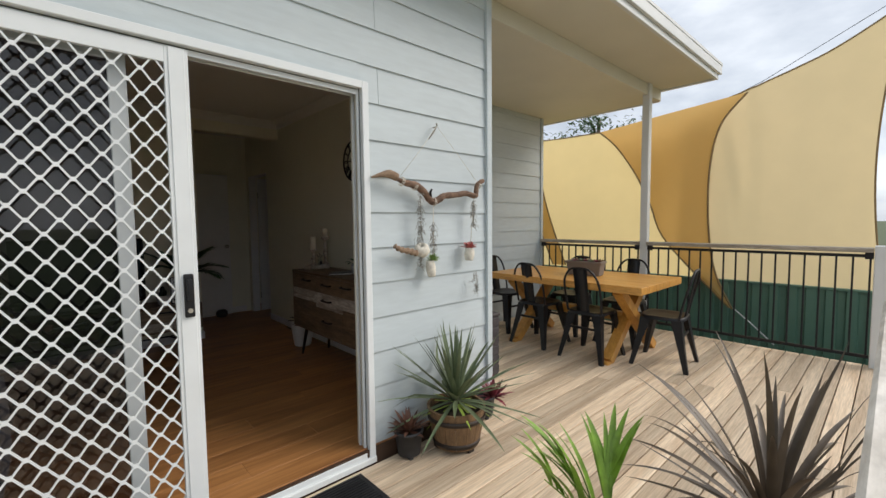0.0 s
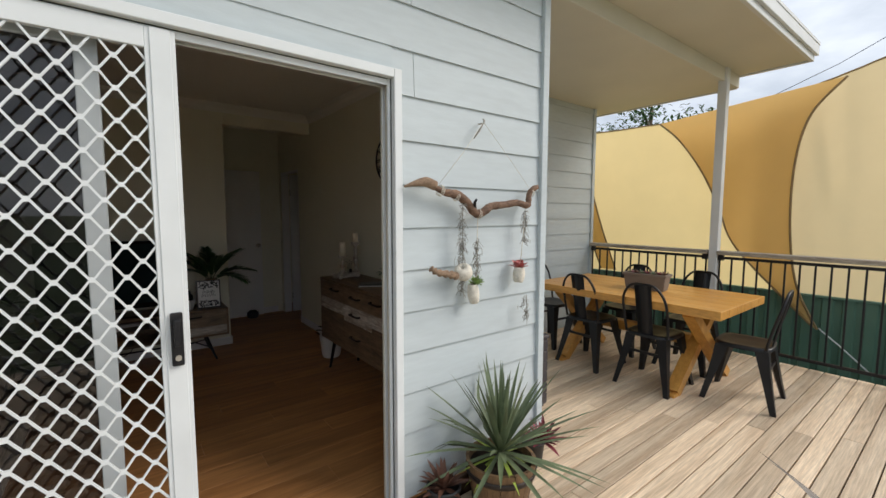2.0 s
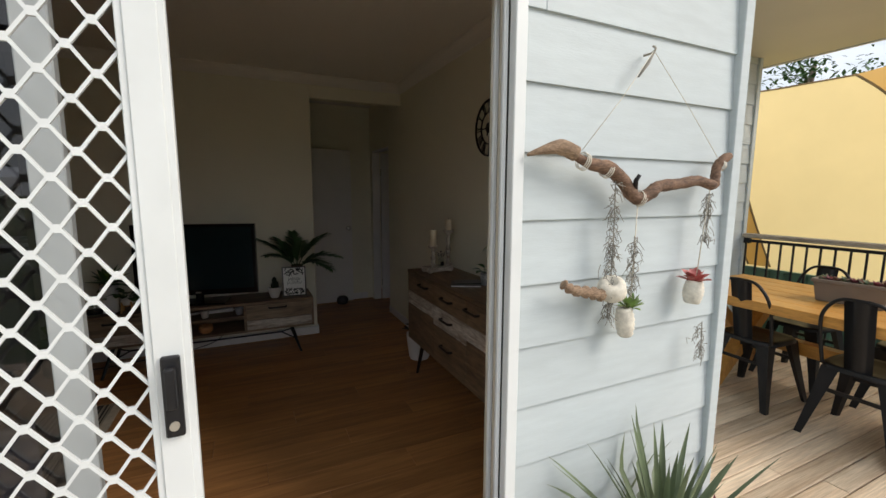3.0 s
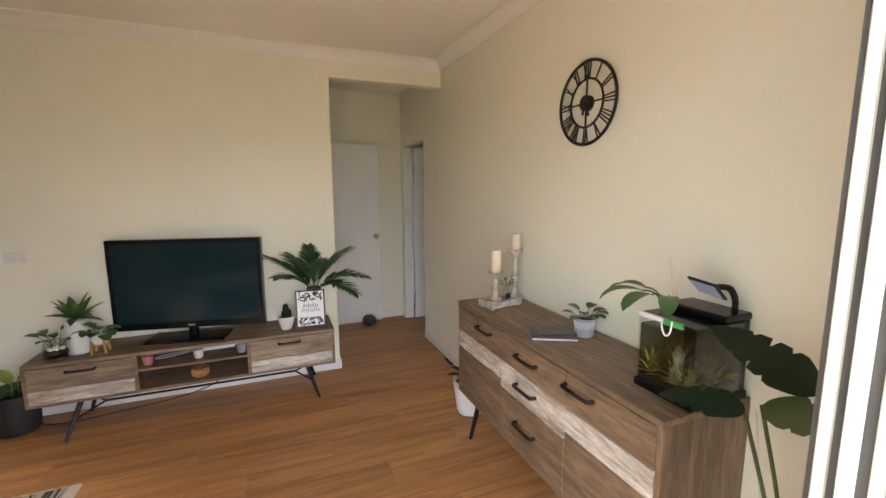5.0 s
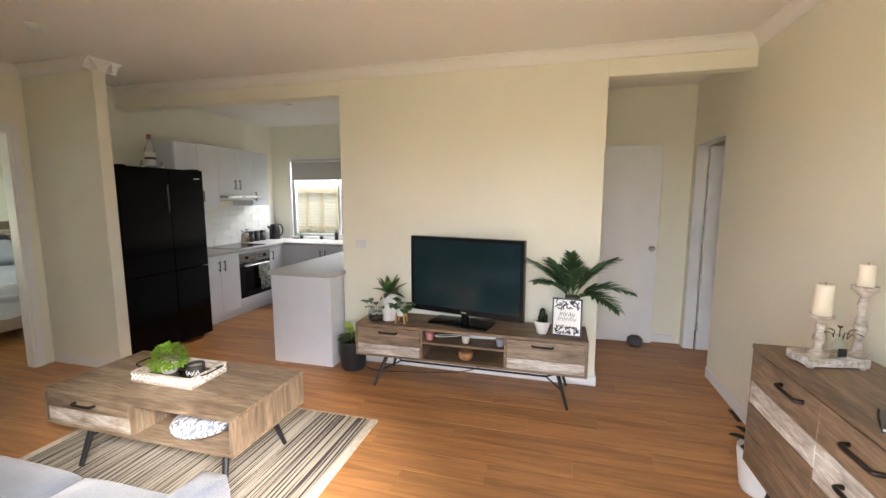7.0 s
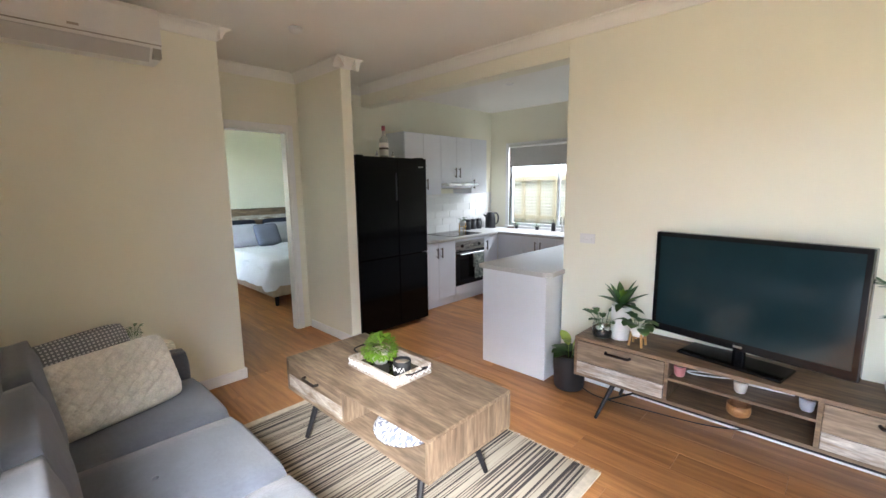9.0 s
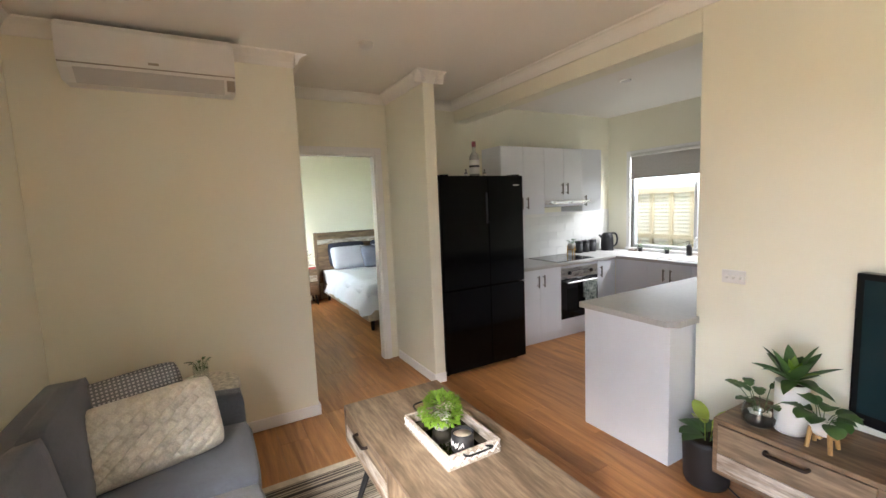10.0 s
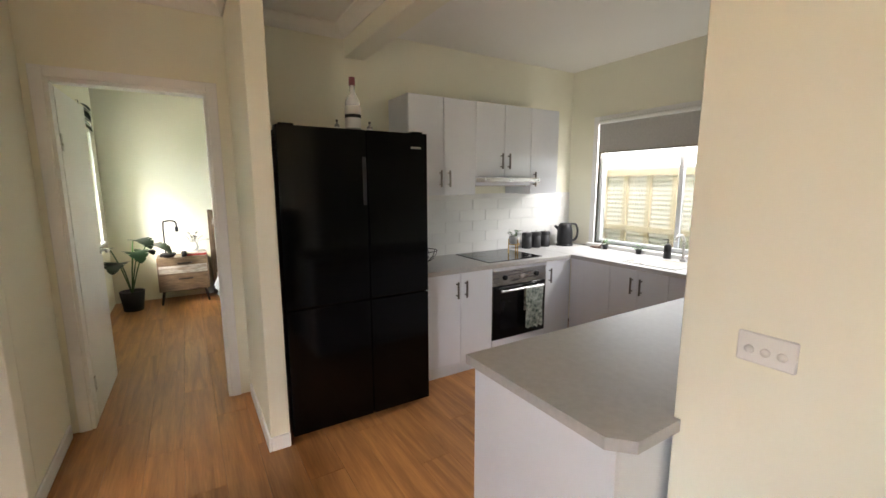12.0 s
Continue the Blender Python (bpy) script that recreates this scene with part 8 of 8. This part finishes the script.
part("vase", lathe([(0, 0), (0.045, 0), (0.055, 0.05), (0.04, 0.10), (0.03, 0.11), (0.026, 0.10), (0, 0.09)], 20), CERAMW, vase)
leafy(vase, rgk, 12, 0.10, 0.055, 0.04, "oval", LEAFD, (0.3, 1.3), 0.12)
for k, cc in enumerate(((0.40, 0.05, 0.04), (0.62, 0.58, 0.52))):
    bk = thing("book", -6.79, 4.23, 0.60 + k * 0.025, rz=6 * k, label="closed book lying under the vase", category="book", group="books on the nightstand")
    part("cover", boxes((-0.09, -0.12, 0, 0.09, 0.12, 0.0245), bevel=0.002), material("book_cloth", cc, 0.7, vary=0.15), bk)
cmug = thing("small_candle", -6.68, 4.10, 0.60, label="small black candle jar on the nightstand", category="candle")
part("jar", lathe([(0, 0), (0.03, 0), (0.03, 0.07), (0.026, 0.07), (0.026, 0.05), (0, 0.05)], 18), CERAMK, cmug)
bmon = thing("potted_monstera", -6.60, 3.53, 0, label="dark green monstera in a floor pot beside the nightstand", category="potted plant")
part("pot", lathe([(0, 0), (0.10, 0), (0.13, 0.24), (0.12, 0.24), (0.11, 0.21), (0, 0.21)], 24), CERAMK, bmon)
for head, rise, stl, L in ((0.3, 1.1, 0.60, 0.34), (1.0, 1.2, 0.62, 0.34), (5.6, 1.2, 0.62, 0.32), (2.4, 1.3, 0.5, 0.24), (0.7, 1.4, 0.66, 0.32), (6.1, 1.0, 0.5, 0.30)):
    tip = Vector((math.cos(head) * math.cos(rise) * stl, math.sin(head) * math.cos(rise) * stl, 0.21 + math.sin(rise) * stl))
    stt = part("stalk", tube(curve_points([(0, 0, 0.2), tip * 0.5 + Vector((0, 0, 0.15)), tip], 5), 0.007, 6), LEAF, bmon)
    bm = bmesh.new()
    blade(bm, tip, head, 0.2, L, 0.26, 1.4, 8, 0.16, "heart", 5)
    part("split_leaf", bm, LEAFD, stt)
hangp = thing("hanging_plant", -6.15, BWY + 0.12, 2.36, label="green trailing leaves hung high on the bedroom wall", category="hanging plant")
bm = bmesh.new()
for k in range(7):
    blade(bm, (-0.06 + 0.02 * (k % 4), 0.02, -0.01 - 0.035 * k), 1.2 + 0.5 * (k % 3), -0.6, 0.13, 0.10, 0.6, 6, 0.2, "heart")
part("leaves", bm, LEAFD, hangp)
part("hook", tube([(0, -0.004, 0.004), (0, 0.015, 0.006), (0, 0.02, 0.0), (0, 0.02, -0.05)], 0.003, 6), BLACKM, hangp)


# ---- pieces of walls and floors ----
def slab_mesh(name, dx, dy, dz, mat, bevel=0.002):
    bm = boxes((-dx / 2, -dy / 2, -dz, dx / 2, dy / 2, 0))
    if bevel:
        top = [e for e in bm.edges if all(v.co.z > -1e-6 for v in e.verts)]
        bmesh.ops.bevel(bm, geom=top, offset=bevel, segments=1, affect="EDGES")
    me = bpy.data.meshes.new(name)
    bm.to_mesh(me)
    bm.free()
    me.materials.append(mat)
    return me


def piece(name, me, parent, x, y, z, rz=0.0):
    ob = new(name, me)
    ob.parent = parent
    ob.matrix_basis = pose(x, y, z, 0, 0, rz)
    return ob


FLOOR = bpy.data.objects["floor"]
rng = random.Random(4)
PW, PL = 0.182, 1.22
plank_me = slab_mesh("floor_plank", PL - 0.0012, PW - 0.0012, 0.008, VINYL, 0.0008)
row = 0
y = YI - 0.1
while y < YK - PW:
    x = -7.05 - PL + (row * 0.47) % PL
    while x < 3.6:
        if x < -7.05:
            cut = x + PL + 7.05
            if cut > 0.03 and 2.9 < y < 6.5:
                piece("floor_plank", slab_mesh("floor_plank", cut - 0.0012, PW - 0.0012, 0.008, VINYL, 0.0008), FLOOR, -7.05 + cut / 2, y + PW / 2, 0.0)
            x += PL
            continue
        if x + PL > XR - 0.005 and y < 5.2 and x < XR - 0.05:
            short = XR - 0.004 - x
            piece("floor_plank", slab_mesh("floor_plank", short, PW - 0.0012, 0.008, VINYL, 0.0008), FLOOR, x + short / 2, y + PW / 2, 0.0)
            x += PL
            continue
        mid_x, mid_y = x + PL / 2, y + PW / 2
        seen_room = (-4.2 < mid_x < 1.75 and mid_y < 7.8) or (mid_x <= -4.2 and 2.9 < mid_y < 6.5) or (mid_x >= 1.75 and mid_y > 5.1)
        if seen_room:
            piece("floor_plank", plank_me, FLOOR, mid_x, mid_y, 0.0)
        x += PL
    y += PW
    row += 1

DECKF = bpy.data.objects["deck_frame"]
BW = 0.118
k = 0
y = RY0 - 1.75
while y < RY1 - 0.05:
    x0 = -4.55 if y + BW < Y0 + 0.01 else 2.47
    cuts = [x0] + [c for c in ((1.6 + (k * 1.37) % 2.9),) if c > x0 + 0.8] + [RX + 0.04]
    for a, b in zip(cuts, cuts[1:]):
        me = slab_mesh("deck_board", b - a - 0.004, BW - 0.008, 0.032, DECKWOOD, 0.003)
        piece("deck_board", me, DECKF, (a + b) / 2, y + BW / 2, DECK + rng.uniform(-0.001, 0.001))
    y += BW
    k += 1


def weatherboards(parent, y, x0, x1, z0, z1, pitch, holes=(), joints=()):
    """Lapped boards facing -y; holes: (xa, xb, za, zb); joints: (level, x)."""
    z, i = z0, 0
    for xa, xb, za, zb in holes:
        lift = z0 + math.ceil((zb - z0) / pitch) * pitch
        bm = boxes((xa, y + 0.006, zb, xb, y + 0.019, lift + 0.004))
        part("weatherboard", bm, SIDING, parent)
    while z < z1:
        spans = [(x0, x1)]
        for xa, xb, za, zb in holes:
            if z + pitch > za + 0.02 and z < zb - 0.02:
                spans = [s for a, b in spans for s in ((a, min(b, xa)), (max(a, xb), b)) if s[1] - s[0] > 0.02]
        for lvl, xj in joints:
            if lvl == i:
                spans = [s for a, b in spans for s in (((a, xj - 0.0015), (xj + 0.0015, b)) if a < xj < b else ((a, b),))]
        top = min(z + pitch, z1)
        for a, b in spans:
            bm = bmesh.new()
            prof = [(0.019, 0.0), (0.0, 0.0), (0.0, 0.004), (0.011, top - z + 0.004), (0.019, top - z + 0.004)]
            l = [bm.verts.new((a, y + d, z + h)) for d, h in prof]
            r = [bm.verts.new((b, y + d, z + h)) for d, h in prof]
            n = len(prof)
            for q in range(n):
                bm.faces.new((l[q], l[(q + 1) % n], r[(q + 1) % n], r[q]))
            bm.faces.new(l), bm.faces.new(r)
            part("weatherboard", bm, SIDING, parent)
        z += pitch
        i += 1


BZ, BP = -0.281, 0.2115
weatherboards(bpy.data.objects["wall_facade"], Y0, -4.6, 2.42, BZ, 3.098, BP, holes=[(DX0 - 0.01, DX1 + 0.01, -1, DH + 0.045)], joints=[(11, 1.476), (13, 1.46)])
weatherboards(bpy.data.objects["wall_dining_corner"], RY1, 2.46, RX, BZ, 2.96, BP)
structure(part("corner_trim", boxes((2.42, Y0 - 0.02, -0.3, 2.475, Y0 + 0.04, 3.098), (RX - 0.03, RY1 - 0.015, -0.3, RX + 0.03, RY1 + 0.06, 2.96), bevel=0.003), SIDING), "pale grey corner board of the weatherboard wall", "trim")
